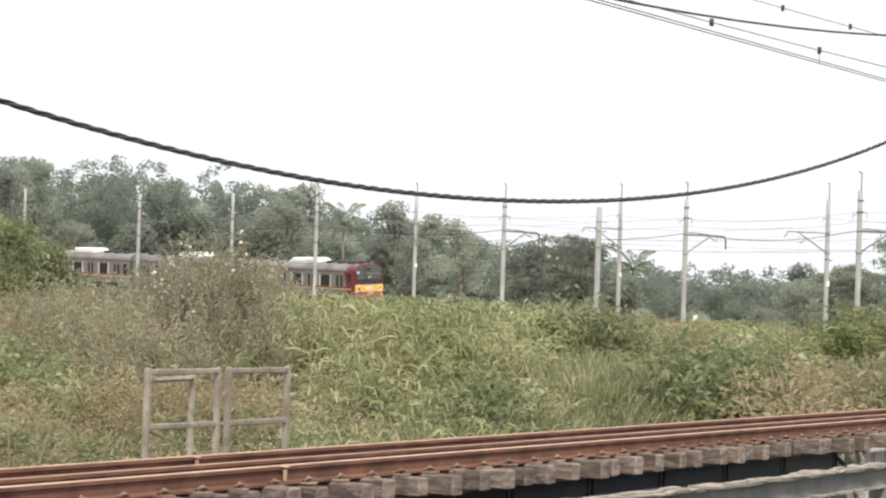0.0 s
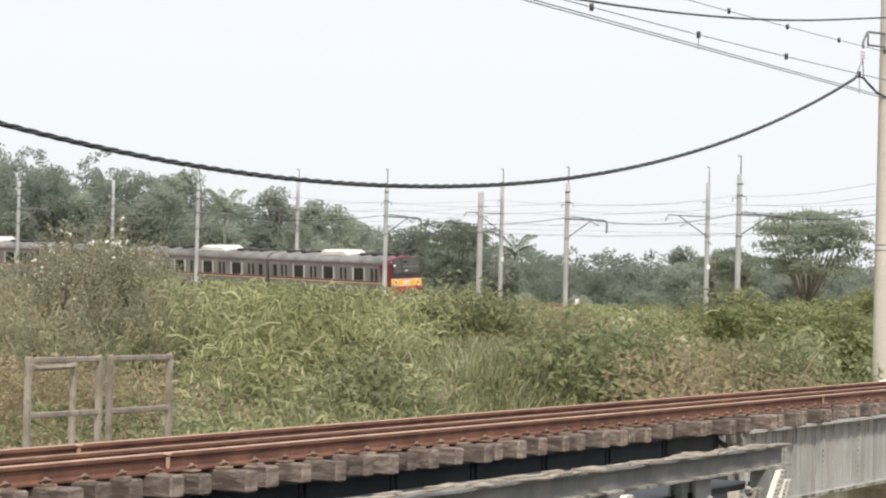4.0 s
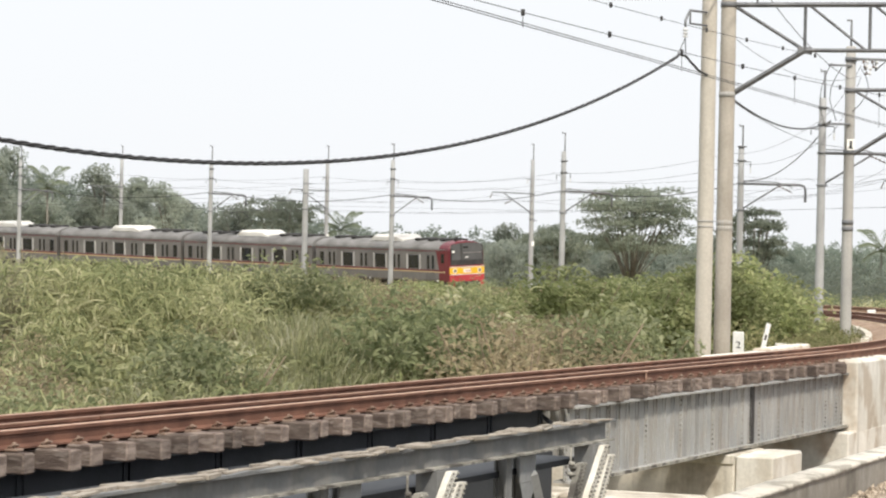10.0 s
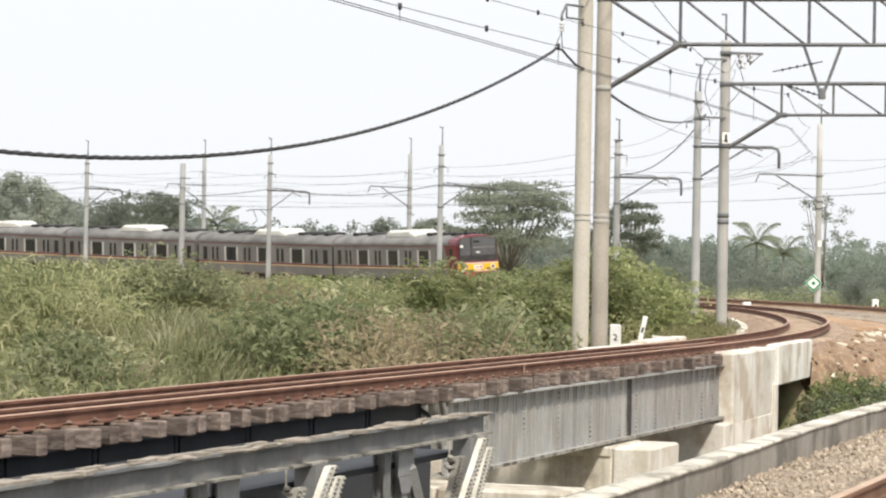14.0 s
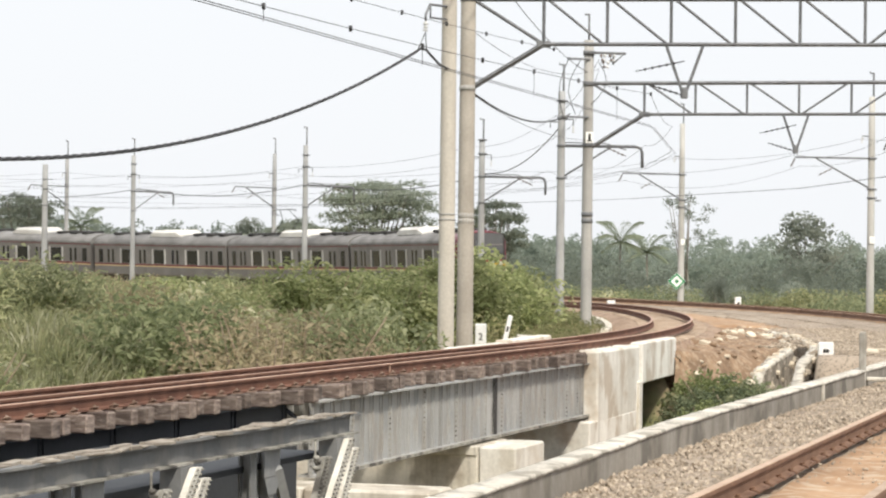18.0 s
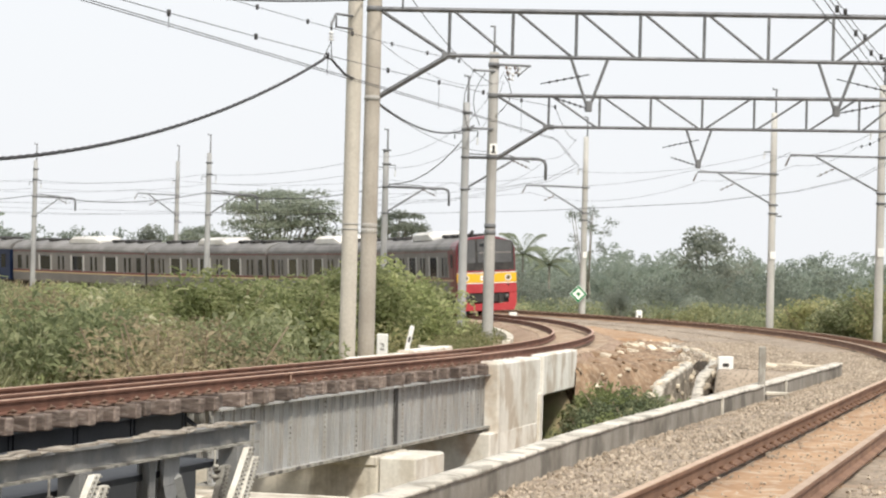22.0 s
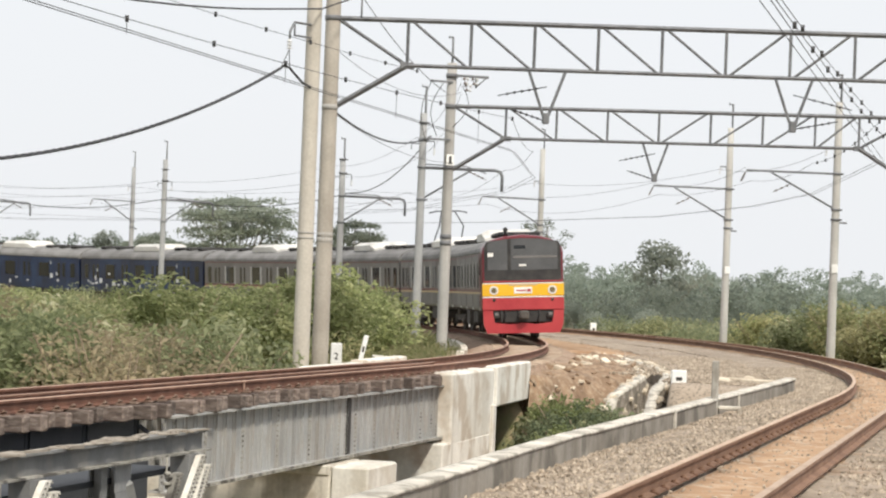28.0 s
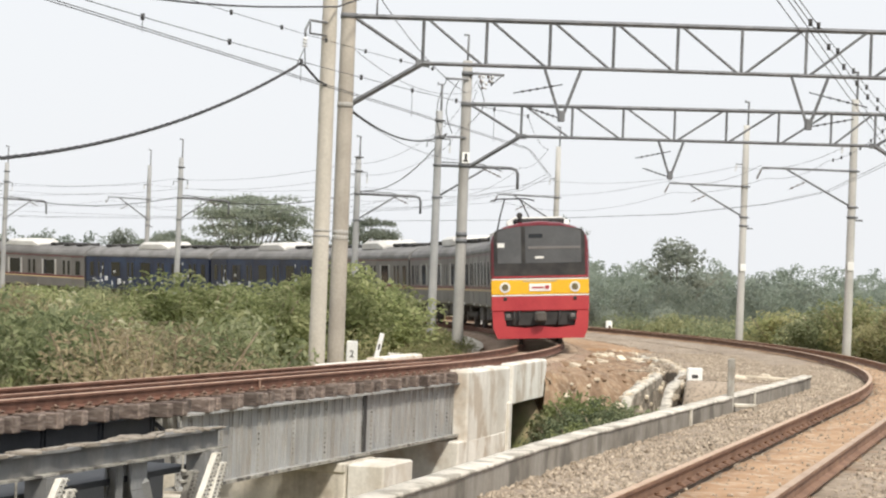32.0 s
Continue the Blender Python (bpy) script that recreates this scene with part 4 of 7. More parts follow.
def arm_inner(pole, z, reach):
    """Tube arm with a bent-down end, a brace and a registration arm."""
    g = Geo().tube([(0, 0, z), (reach - 0.25, 0, z), (reach - 0.06, 0, z - 0.06), (reach, 0, z - 0.22), (reach, 0, z - 0.75)], 0.055, 8)
    g.tube([(0, 0, z - 1.15), (reach * 0.6, 0, z - 0.05)], 0.035, 8)
    part("arm", g, M_GALV, pole)
    h = Geo().tube([(0.1, 0, z + 0.12), (reach * 0.55, 0, z + 0.10), (reach * 0.8, 0, z - 0.12)], 0.022, 6)
    part("registration_arm", h, M_GALV, pole)
    part("insulator", insulator_geo((reach * 0.55, 0, z - 0.03), (reach * 0.8, 0.0, z - 0.35)), M_INSUL, pole)
    add_bands(pole, (z, z - 1.15, z + 1.0, z + 1.6), 0.16)
    part("bracket", Geo().tube([(0, 0, z + 0.95), (0.42, 0, z + 0.95), (0.42, 0, z + 0.72)], 0.025, 6), M_GALV, pole)
    part("bracket", Geo().tube([(0, 0, z + 0.85), (-0.4, 0, z + 0.85), (-0.4, 0, z + 0.65)], 0.025, 6), M_GALV, pole)
    part("cable_insulator", insulator_geo((0.42, 0, z + 0.72), (0.42, 0, z + 0.45), 3, 0.05), M_INSULW, pole)


def arm_outer(pole, z, reach):
    """Angle-iron arm towards the track with a brace from below."""
    g = Geo().box((-reach / 2, 0, z), (reach, 0.07, 0.07), b=0.01)
    g.tube([(0, 0, z - 1.25), (-reach * 0.72, 0, z - 0.04)], 0.036, 6)
    part("arm", g, M_GALV, pole)
    part("insulator", insulator_geo((-reach, 0, z - 0.03), (-reach - 0.15, 0.1, z - 0.4)), M_INSUL, pole)
    part("insulator", insulator_geo((-reach * 0.5, 0, z - 0.41), (-reach * 0.7, 0.0, z - 0.72), 3), M_INSUL, pole)
    add_bands(pole, (z, z - 1.25, z - 1.6), 0.165)
    part("bracket", Geo().box((-0.2, 0, z + 0.9), (0.4, 0.05, 0.05)), M_GALV, pole)
    part("bracket", Geo().box((0.2, 0, z - 1.7), (0.4, 0.06, 0.06)), M_GALV, pole)
    part("cable_insulator", insulator_geo((-0.38, 0, z + 0.9), (-0.42, 0, z + 0.6), 3, 0.05), M_INSULW, pole)


def place(track, s, off, turn=0.0):
    x, y, a = track.at(s, off)
    return pose(x, y, level(track, s) - 0.4, 0, 0, -math.degrees(a) + turn)


INNER_POLES = (44.0, 64.9, 89.9, 109.2, 128.1, 149.4, 171.4)
OUTER_POLES = (48.9, 63.7, 85.2, 125.9, 146.5, 169.2, 191.4, 218.2)


def build_poles():
    def family(label, group, height, arm_z, marks, track, off, arm, reach, pale=True):
        first = thing("catenary_pole", label, "pole", group)
        pole_parts(first, height, 0.165, 0.125, pale)
        arm(first, arm_z, reach)
        if arm is arm_outer:
            part("label_plate", Geo().box((0, -0.172, 3.2), (0.22, 0.02, 0.3), b=0.004), M_SIGN, first)
        for k, s in enumerate(marks):
            m = place(track, s, off)
            if k == 0:
                first.matrix_basis = m
            else:
                copy_thing(first, m)

    low, tall = "pale concrete pole with a bent tube arm over the track", "tall pale concrete pole with a bent tube arm"
    family(low, "inner catenary poles", 8.15, 6.2, INNER_POLES[:1], INNER, -3.0, arm_inner, 2.9)
    family(low, "inner catenary poles", 7.4, 5.85, INNER_POLES[1:2], INNER, -3.0, arm_inner, 2.9)
    family(tall, "inner catenary poles", 8.3, 6.2, INNER_POLES[2:], INNER, -3.0, arm_inner, 2.9)
    family("pale concrete pole with a braced angle-iron arm", "outer catenary poles", 9.0, 6.5, OUTER_POLES[:3], OUTER, 3.0, arm_outer, 3.2, False)
    family("tall pale concrete pole with a braced arm", "outer catenary poles", 8.5, 6.35, OUTER_POLES[3:], OUTER, 3.0, arm_outer, 3.2)
    x, y, a = INNER.at(117.8, -3.3)
    plain = thing("plain_pole", "bright pale concrete pole without an arm end", "pole", m=pose(x, y, rise(117.8) - 0.4, 0, 0, -math.degrees(a)))
    pole_parts(plain, 7.8, 0.19, 0.17, True, False)
    add_bands(plain, (6.9, 6.3, 5.3), 0.178)
    part("bracket", Geo().box((0.3, 0, 6.9), (0.6, 0.05, 0.05)), M_GALV, plain)
    part("bracket", Geo().box((0.3, 0, 6.3), (0.6, 0.05, 0.05)), M_GALV, plain)


def truss_beam(parent, a, b, top, low, first, panel, flip):
    """Lattice beam between two poles: chords, uprights, diagonals and end braces."""
    a, b = Vector(a), Vector(b)
    d = (b - a).normalized()
    length = (b - a).length
    at = lambda u, z: tuple((*(a + d * u)[:2], z))
    bar = lambda p, q, w: Geo().tube([p, q], w, 4, smooth=False)
    part("top_chord", bar(at(0, top), at(length, top), 0.06), M_GALV, parent)
    part("bottom_chord", bar(at(first, low), at(length - first, low), 0.047), M_GALV, parent)
    us = [first]
    while us[-1] + panel < length - first + 0.3:
        us.append(us[-1] + panel)
    us[-1] = length - first
    for u in us:
        part("upright", bar(at(u, low), at(u, top), 0.04), M_GALV, parent)
    part("diagonal", bar(at(0.1, top), at(first, low), 0.04), M_GALV, parent)
    part("diagonal", bar(at(length - 0.1, top), at(length - first, low), 0.04), M_GALV, parent)
    for p, q in zip(us[:-1], us[1:]):
        down = (p + q) / 2 < flip
        part("diagonal", bar(at(p + 0.08, top if down else low), at(q - 0.08, low if down else top), 0.032), M_GALV, parent)
    part("end_brace", bar(at(0.1, low - 1.03), at(first, low), 0.065), M_GALV, parent)
    part("end_brace", bar(at(length - 0.1, low - 1.03), at(length - first, low), 0.065), M_GALV, parent)
    for u in (first, length - first):
        part("gusset", Geo().box((*(a + d * u)[:2], low), (0.34, 0.05, 0.16), None, 0.01), M_GALV, parent)
    return at


def hanger(parent, at, u, low, drop, half, side):
    for q in (-half, half):
        part("hanger_leg", Geo().tube([at(u + q, low), at(u + q * 0.12, low - drop)], 0.038, 4, smooth=False), M_GALV, parent)
    x, y, z = at(u, low - drop)
    part("hanger_shoe", Geo().box((x, y, z - 0.04), (0.16, 0.12, 0.26), None, 0.02), M_GALV, parent)
    part("insulator", insulator_geo((x, y, z - 0.1), (x - side * 1.0, y - 0.3, z + 0.12), 5, 0.036), M_WIRE, parent)
    part("insulator", insulator_geo((x, y, z + 0.7), (x - side * 1.3, y - 0.4, z + 0.4), 5, 0.036), M_WIRE, parent)


def build_gantries():
    g1 = thing("track_gantry", "grey steel lattice gantry across both tracks on concrete poles", "gantry", "gantries over the tracks")
    a, b = (13.3, 57.48, 0), (30.66, 51.40, 0)
    for p, r in ((a, 0.205), (b, 0.19)):
        pole = Geo().tube([(p[0], p[1], z) for z in (-2.4, 0, 2, 4, 6, 8, 9.6)], r, 18, r - 0.035)
        shaft = part("pole", pole, M_POLEB, g1)
        for z, c in ((5.62, M_POLEG), (7.72, M_GALV), (2.62, M_POLEG), (2.5, M_POLEG)):
            part("clamp", Geo().tube([(p[0], p[1], z - 0.06), (p[0], p[1], z + 0.06)], r - 0.012, 16), c, shaft)
    at = truss_beam(g1, a, b, 7.72, 6.66, 1.78, 1.486, 9.2)
    part("cable_post", Geo().tube([(13.92, 57.24, 7.72), (13.92, 57.22, 8.2)], 0.022, 6).box((13.91, 57.2, 8.24), (0.12, 0.08, 0.1), None, 0.02), M_GALV, g1)
    hanger(g1, at, 5.07, 6.62, 1.05, 0.42, 1)
    hanger(g1, at, 10.8, 6.62, 1.05, 0.42, -1)
    g2 = thing("track_gantry", "grey steel lattice gantry across both tracks on pale poles", "gantry", "gantries over the tracks")
    a, b = (21.22, 75.06, 0), (34.16, 68.98, 0)
    for p in (a, b):
        pole = Geo().tube([(p[0], p[1], z) for z in (-1.6, 0, 2, 4, 6, 8.5)], 0.18, 18, 0.15)
        shaft = part("pole", pole, M_POLEG, g2)
        for z in (8.1, 7.15, 5.25, 3.1, 2.9):
            part("clamp", Geo().tube([(p[0], p[1], z - 0.07), (p[0], p[1], z + 0.07)], 0.178, 16), M_GALV, shaft)
        part("spike", Geo().tube([(p[0], p[1], 8.4), (p[0], p[1], 9.3)], 0.035, 6).box((p[0] - 0.06, p[1], 9.3), (0.16, 0.05, 0.05)), M_GALV, shaft)
    at = truss_beam(g2, a, b, 7.16, 6.2, 1.75, 1.58, 7.2)
    hanger(g2, at, 6.4, 6.17, 1.0, 0.38, 1)
    plate = part("label_plate", Geo().box((21.22, 74.89, 5.48), (0.24, 0.02, 0.34), b=0.004), M_SIGN, g2, "white plate with a black mark")
    part("mark_bar", Geo().box((21.22, 74.876, 5.5), (0.08, 0.01, 0.2)).box((21.22, 74.876, 5.38), (0.14, 0.01, 0.05)), M_BLACK, plate)
    # head gear on the first pole: arm, white insulators, loops
    part("head_arm", Geo().box((21.75, 74.86, 8.1), (1.2, 0.07, 0.08), b=0.01).box((21.95, 74.86, 7.93), (0.05, 0.05, 0.36)).tube([(21.95, 74.86, 7.78), (22.28, 74.86, 8.08)], 0.02, 5), M_GALV, g2)
    for k, (dx, dz) in enumerate(((0.32, 8.07), (0.46, 8.07), (0.6, 8.07), (0.76, 8.07), (0.38, 7.86), (0.56, 7.86))):
        p = Vector((21.22 + dx, 74.82, dz))
        part("insulator", insulator_geo(p, p + Vector((0.05 * (-1) ** k, -0.03, -0.24)), 2, 0.062), M_INSULW if k % 2 else M_INSUL, g2)
    for x0, z0, x1, z1, bow in ((21.5, 7.8, 21.25, 6.5, 0.35), (20.9, 7.85, 20.75, 6.2, -0.3), (20.55, 7.95, 20.4, 6.0, -0.25)):
        loops = Geo().tube([(x0 + (x1 - x0) * u + bow * math.sin(3.1416 * u), 74.86, z0 + (z1 - z0) * u) for u in (0, 0.2, 0.4, 0.6, 0.8, 1)], 0.013, 5)
        part("jumper_loop", loops, M_WIRE, g2)
    part("head_arm", Geo().box((20.85, 74.9, 7.9), (0.75, 0.06, 0.06), b=0.01), M_GALV, g2)
    part("lower_arm", Geo().box((20.75, 74.9, 6.1), (0.9, 0.06, 0.06), b=0.01), M_GALV, g2)
    # the single pole that carries the twisted cable
    m1 = thing("cable_pole", "thick cream concrete pole carrying the twisted cable", "pole")
    part("shaft", Geo().tube([(12.507, 55.966, z) for z in (-2.4, 0, 2, 4, 6, 8, 9.6)], 0.195, 18, 0.165), M_POLE, m1)
    br = Geo().tube([(12.5, 55.9, 7.35), (11.95, 55.5, 7.35), (11.8, 55.25, 7.1), (11.8, 55.25, 6.95)], 0.03, 6).tube([(12.5, 55.9, 7.05), (11.95, 55.45, 7.05), (11.95, 55.45, 7.3)], 0.025, 6)
    part("bracket", br, M_GALV, m1)
    for z in (2.62, 2.5):
        part("band", Geo().tube([(12.507, 55.966, z - 0.02), (12.507, 55.966, z + 0.02)], 0.192, 18), M_POLEG, m1)
    part("insulator", insulator_geo((11.8, 55.25, 6.95), (11.8, 55.25, 6.7), 3, 0.07), M_INSULW, m1)
    st = Geo().tube([(11.8, 55.25, 6.7), (11.5, 54.7, 6.22)], 0.012, 5).tube([(11.8, 55.25, 6.7), (11.84, 55.34, 6.33)], 0.012, 5)
    part("stirrup", st, M_GALV, m1)


def sag(p, q, drop, n=24):
    p, q = Vector(p), Vector(q)
    return [tuple(p.lerp(q, t) - Vector((0, 0, 4 * drop * t * (1 - t)))) for t in (i / n for i in range(n + 1))]


def wire(pts, r, label, name="wire", n=5, material=None):
    return tagged(part(name, Geo().tube(pts, r, n), material or M_WIRE), label, "wire")


def twisted(pts, r, turns, label):
    """Three insulated strands laid round each other."""
    pts = [Vector(p) for p in pts]
    ob = thing("twisted_cable", label, "cable")
    dense = []
    for p, q in zip(pts[:-1], pts[1:]):
        k = max(1, int((q - p).length / 0.12))
        dense += [p.lerp(q, i / k) for i in range(k)]
    dense.append(pts[-1])
    for k in range(3):
        run, length = [], 0.0
        for i, p in enumerate(dense):
            d = (dense[min(i + 1, len(dense) - 1)] - dense[max(i - 1, 0)]).normalized()
            if i:
                length += (p - dense[i - 1]).length
            side = d.cross(Vector((0, 0, 1))).normalized()
            up = side.cross(d)
            w = length * turns + k * 2.094
            run.append(p + (side * math.cos(w) + up * math.sin(w)) * r * 0.62)
        part("strand", Geo().tube(run, r * 0.55, 6), M_WIRE, ob)
    return ob


def build_wires():
    # twisted cable: a long sag over the bridge, tied to the cable pole
    far, near = Vector((11.5, 54.7, 6.22)), Vector((-11.2, 14.3, 5.05))
    pts = []
    for i in range(61):
        t = i / 60
        p = far.lerp(near, t)
        p.z = 2.81 + (6.22 - 2.81) * ((t - 0.525) / 0.525) ** 2 * (1 if t < 0.525 else 1.2)
        pts.append(p)
    twisted(pts, 0.031, 6.5, "black twisted power cable sagging over the bridge")
    twisted([far, Vector((11.62, 55.0, 6.3)), Vector((11.83, 55.33, 6.31)), Vector((12.22, 55.72, 6.02)), Vector((12.45, 55.8, 5.93))], 0.026, 4.2, "black cable end tied to the cable pole")
    # cable on from the gantry pole to the inner poles
    x, y, a = INNER.at(44.0, -3.0)
    hook = Vector((x + 0.3, y, 6.95))
    twisted(sag((13.4, 57.5, 5.55), hook, 0.48, 16), 0.024, 4.2, "black cable slung between gantry pole and catenary pole")
    last = hook
    for s in INNER_POLES[1:]:
        x, y, a = INNER.at(s, -2.6)
        p = Vector((x, y, (5.6 if s < 70 else 5.95) + rise(s)))
        wire(sag(last, p, 0.55, 16), 0.02, "dark cable slung from pole to pole", "pole_cable")
        last = p
    # contact and messenger wires of the inner track
    sup = [-62.0, 14.2, 30.0, *INNER_POLES]
    high = [4.77, 4.87, 5.0, 5.1, 5.0] + [4.9] * 5
    for off, extra in ((0.0, 0.0), (0.1, -0.06)):
        pts = [(*INNER.at(s, off)[:2], z + rise(s) + extra) for s, z in zip(sup, high)]
        wire(pts, 0.007, "taut dark contact wire above the inner track", "contact_wire")
    drops = Geo()
    for s0, s1, z0, z1 in zip(sup[:-1], sup[1:], high[:-1], high[1:]):
        e0, e1 = (0.63 if s0 < -50 else 0.75), 0.75
        p, q = (*INNER.at(s0)[:2], z0 + e0 + rise(s0)), (*INNER.at(s1)[:2], z1 + e1 + rise(s1))
        line = sag(p, q, 0.62 if s1 - s0 > 20 else 0.2, 20)
        wire(line, 0.0065, "sagging dark messenger wire above the inner track", "messenger_wire")
        if s1 < 20:
            tagged(part("wire_beads", _beads(line), M_WIRE), "dark dropper clamps on a messenger wire", "clamps", kind="stuff")
        for c in line[1:-1:2]:
            if s1 < 20:
                drops.tube([c, (c[0], c[1], min(z0, z1) + rise(s0))], 0.005, 4)
    tagged(part("dropper_wires", drops, M_WIRE), "thin dropper wires under the messenger wire", "wire", kind="stuff")
    # feeder with clamps and two spare lines beside the bridge
    feeder = sag((*INNER.at(-62, -2.0)[:2], 6.58), (*INNER.at(14.5, -2.4)[:2], 6.73), 0.65, 24)
    wire(feeder, 0.0065, "thin feeder wire beside the bridge", "feeder_wire")
    tagged(part("wire_beads", _beads(feeder), M_WIRE), "dark clamps on a feeder wire", "clamps", kind="stuff")
    up = [Vector((*INNER.at(-42 + i * 2.1, -4.3)[:2], 5.85 + 0.0024 * (-24 + i * 2.1) ** 2)) for i in range(25)]
    up[-1:] = [Vector((12.62, 55.72, 7.72)), Vector((13.9, 57.2, 8.27))]
    wire([tuple(p) for p in up], 0.02, "loose dark cable hanging past the cable pole", "loose_cable")
    wire(sag((13.9, 57.2, 8.27), (21.1, 74.86, 7.5), 0.25, 12), 0.011, "thin dark cable between the gantries", "line_wire")
    for k, z in enumerate((7.9, 7.55)):
        p = Vector((21.5, 74.9, z))
        for s in INNER_POLES:
            x, y, a = INNER.at(s, -3.4 + 0.5 * k)
            q = Vector((x, y, 6.75 - 0.45 * k + rise(s)))
            wire(sag(p, q, 0.3, 12), 0.007, "thin line wire along the inner poles", "line_wire")
            p = q
    wire(sag((13.4, 57.5, 7.0), (21.5, 74.9, 7.6), 0.5, 16), 0.007, "thin wire between the gantries", "line_wire")
    wire(sag((13.4, 57.5, 5.5), (21.3, 74.9, 5.4), 0.3, 16), 0.007, "thin wire between the gantries", "line_wire")
    # outer track
    sup = [-60.0, 19.3, 37.0, 48.9, 63.7, 85.2, 105.0, 125.9, 146.5, 169.2, 191.4]
    for off in (0.0, 0.13):
        wire([(*OUTER.at(s, off)[:2], 4.85 + level(OUTER, s)) for s in sup], 0.0065, "taut dark contact wire above the outer track", "contact_wire")
    for s0, s1 in zip(sup[:-1], sup[1:]):
        p, q = (*OUTER.at(s0)[:2], 5.75 + level(OUTER, s0)), (*OUTER.at(s1)[:2], 5.75 + level(OUTER, s1))
        line = sag(p, q, 0.6 if s1 - s0 > 20 else 0.2, 20)
        wire(line, 0.0065, "sagging dark messenger wire above the outer track", "messenger_wire")
        if s1 < 40:
            tagged(part("wire_beads", _beads(line), M_WIRE), "dark dropper clamps on a messenger wire", "clamps", kind="stuff")
    line = sag((*OUTER.at(-60, 0.1)[:2], 5.35), (*OUTER.at(19.3, 0.1)[:2], 5.35), 0.45, 24)
    wire(line, 0.0065, "thin feeder wire above the outer track", "feeder_wire")
    tagged(part("wire_beads", _beads(line), M_WIRE), "dark clamps on a feeder wire", "clamps", kind="stuff")
    for s0, s1 in zip(sup[3:-1], sup[4:]):
        for off, z in ((2.6, 6.9), (-0.2, 6.2)):
            wire(sag((*OUTER.at(s0, off)[:2], z + level(OUTER, s0)), (*OUTER.at(s1, off)[:2], z + level(OUTER, s1)), 0.35, 12), 0.007, "thin line wire along the outer poles", "line_wire")



def _beads(line, every=1.9):
    g = Geo()
    run = 0.0
    for p, q in zip(line[:-1], line[1:]):
        p, q = Vector(p), Vector(q)
        run += (q - p).length
        if run > every:
            run = 0.0
            g.tube([q + Vector((0, 0, -0.045)), q, q + Vector((0, 0, 0.045))], 0.026, 8, 0.03)
    if not g.v:
        q = Vector(line[len(line) // 2])
        g.tube([q + Vector((0, 0, -0.045)), q + Vector((0, 0, 0.045))], 0.04, 8)
    return g


# ---------------------------------------------------------------- the train
FRONT = ((0, 146.7), (1.5, 140.4), (3, 134.1), (4.5, 127.1), (6, 120.4), (7.5, 114.6), (9, 109.0), (10.5, 103.8), (12, 98.6), (13.5, 93.1), (15, 87.0), (16.5, 80.7), (18, 74.1), (19.5, 67.9), (21, 62.5), (22.5, 56.4), (24, 50.0), (25.5, 43.3), (27, 37.0), (28.5, 31.2), (30, 26.2), (32, 20.4))
CARS, CAR, SIZE, LENGTH = 11, 13.8, 0.925, 0.69


def front_at(t):
    """Chainage of the train's nose at t, a smooth curve through FRONT."""
    ts, ss = [p[0] for p in FRONT], [p[1] for p in FRONT]
    n = len(ts)
    sl = [(ss[min(i + 1, n - 1)] - ss[max(i - 1, 0)]) / (ts[min(i + 1, n - 1)] - ts[max(i - 1, 0)]) for i in range(n)]
    i = max(k for k in range(n - 1) if ts[k] <= t)
    h = ts[i + 1] - ts[i]
    u = (t - ts[i]) / h
    return (2 * u**3 - 3 * u**2 + 1) * ss[i] + (u**3 - 2 * u**2 + u) * h * sl[i] + (-2 * u**3 + 3 * u**2) * ss[i + 1] + (u**3 - u**2) * h * sl[i + 1]


def car_pose(s):
    """Pose of a car whose middle is at chainage s: its bogies sit on the track."""
    xa, ya, a = INNER.at(s - 4.9)
    xb, yb, b = INNER.at(s + 4.9)
    za, zb = rise(s - 4.9), rise(s + 4.9)
    turn = math.degrees(math.atan2(ya - yb, xa - xb)) - 90
    return pose((xa + xb) / 2, (ya + yb) / 2, (za + zb) / 2, 0, 0, turn) @ pose(0, 0, 0, math.degrees(math.atan2(za - zb, 9.8)), math.degrees(math.asin(cant(s) / 0.534)) * 1.0, 0)


PROFILE = [(-1.36, 0.98), (-1.4, 1.05), (-1.4, 2.95), (-1.36, 3.12), (-1.24, 3.27), (-1.0, 3.40), (-0.6, 3.51), (0, 3.56), (0.6, 3.51), (1.0, 3.40), (1.24, 3.27), (1.36, 3.12), (1.4, 2.95), (1.4, 1.05), (1.36, 0.98)]


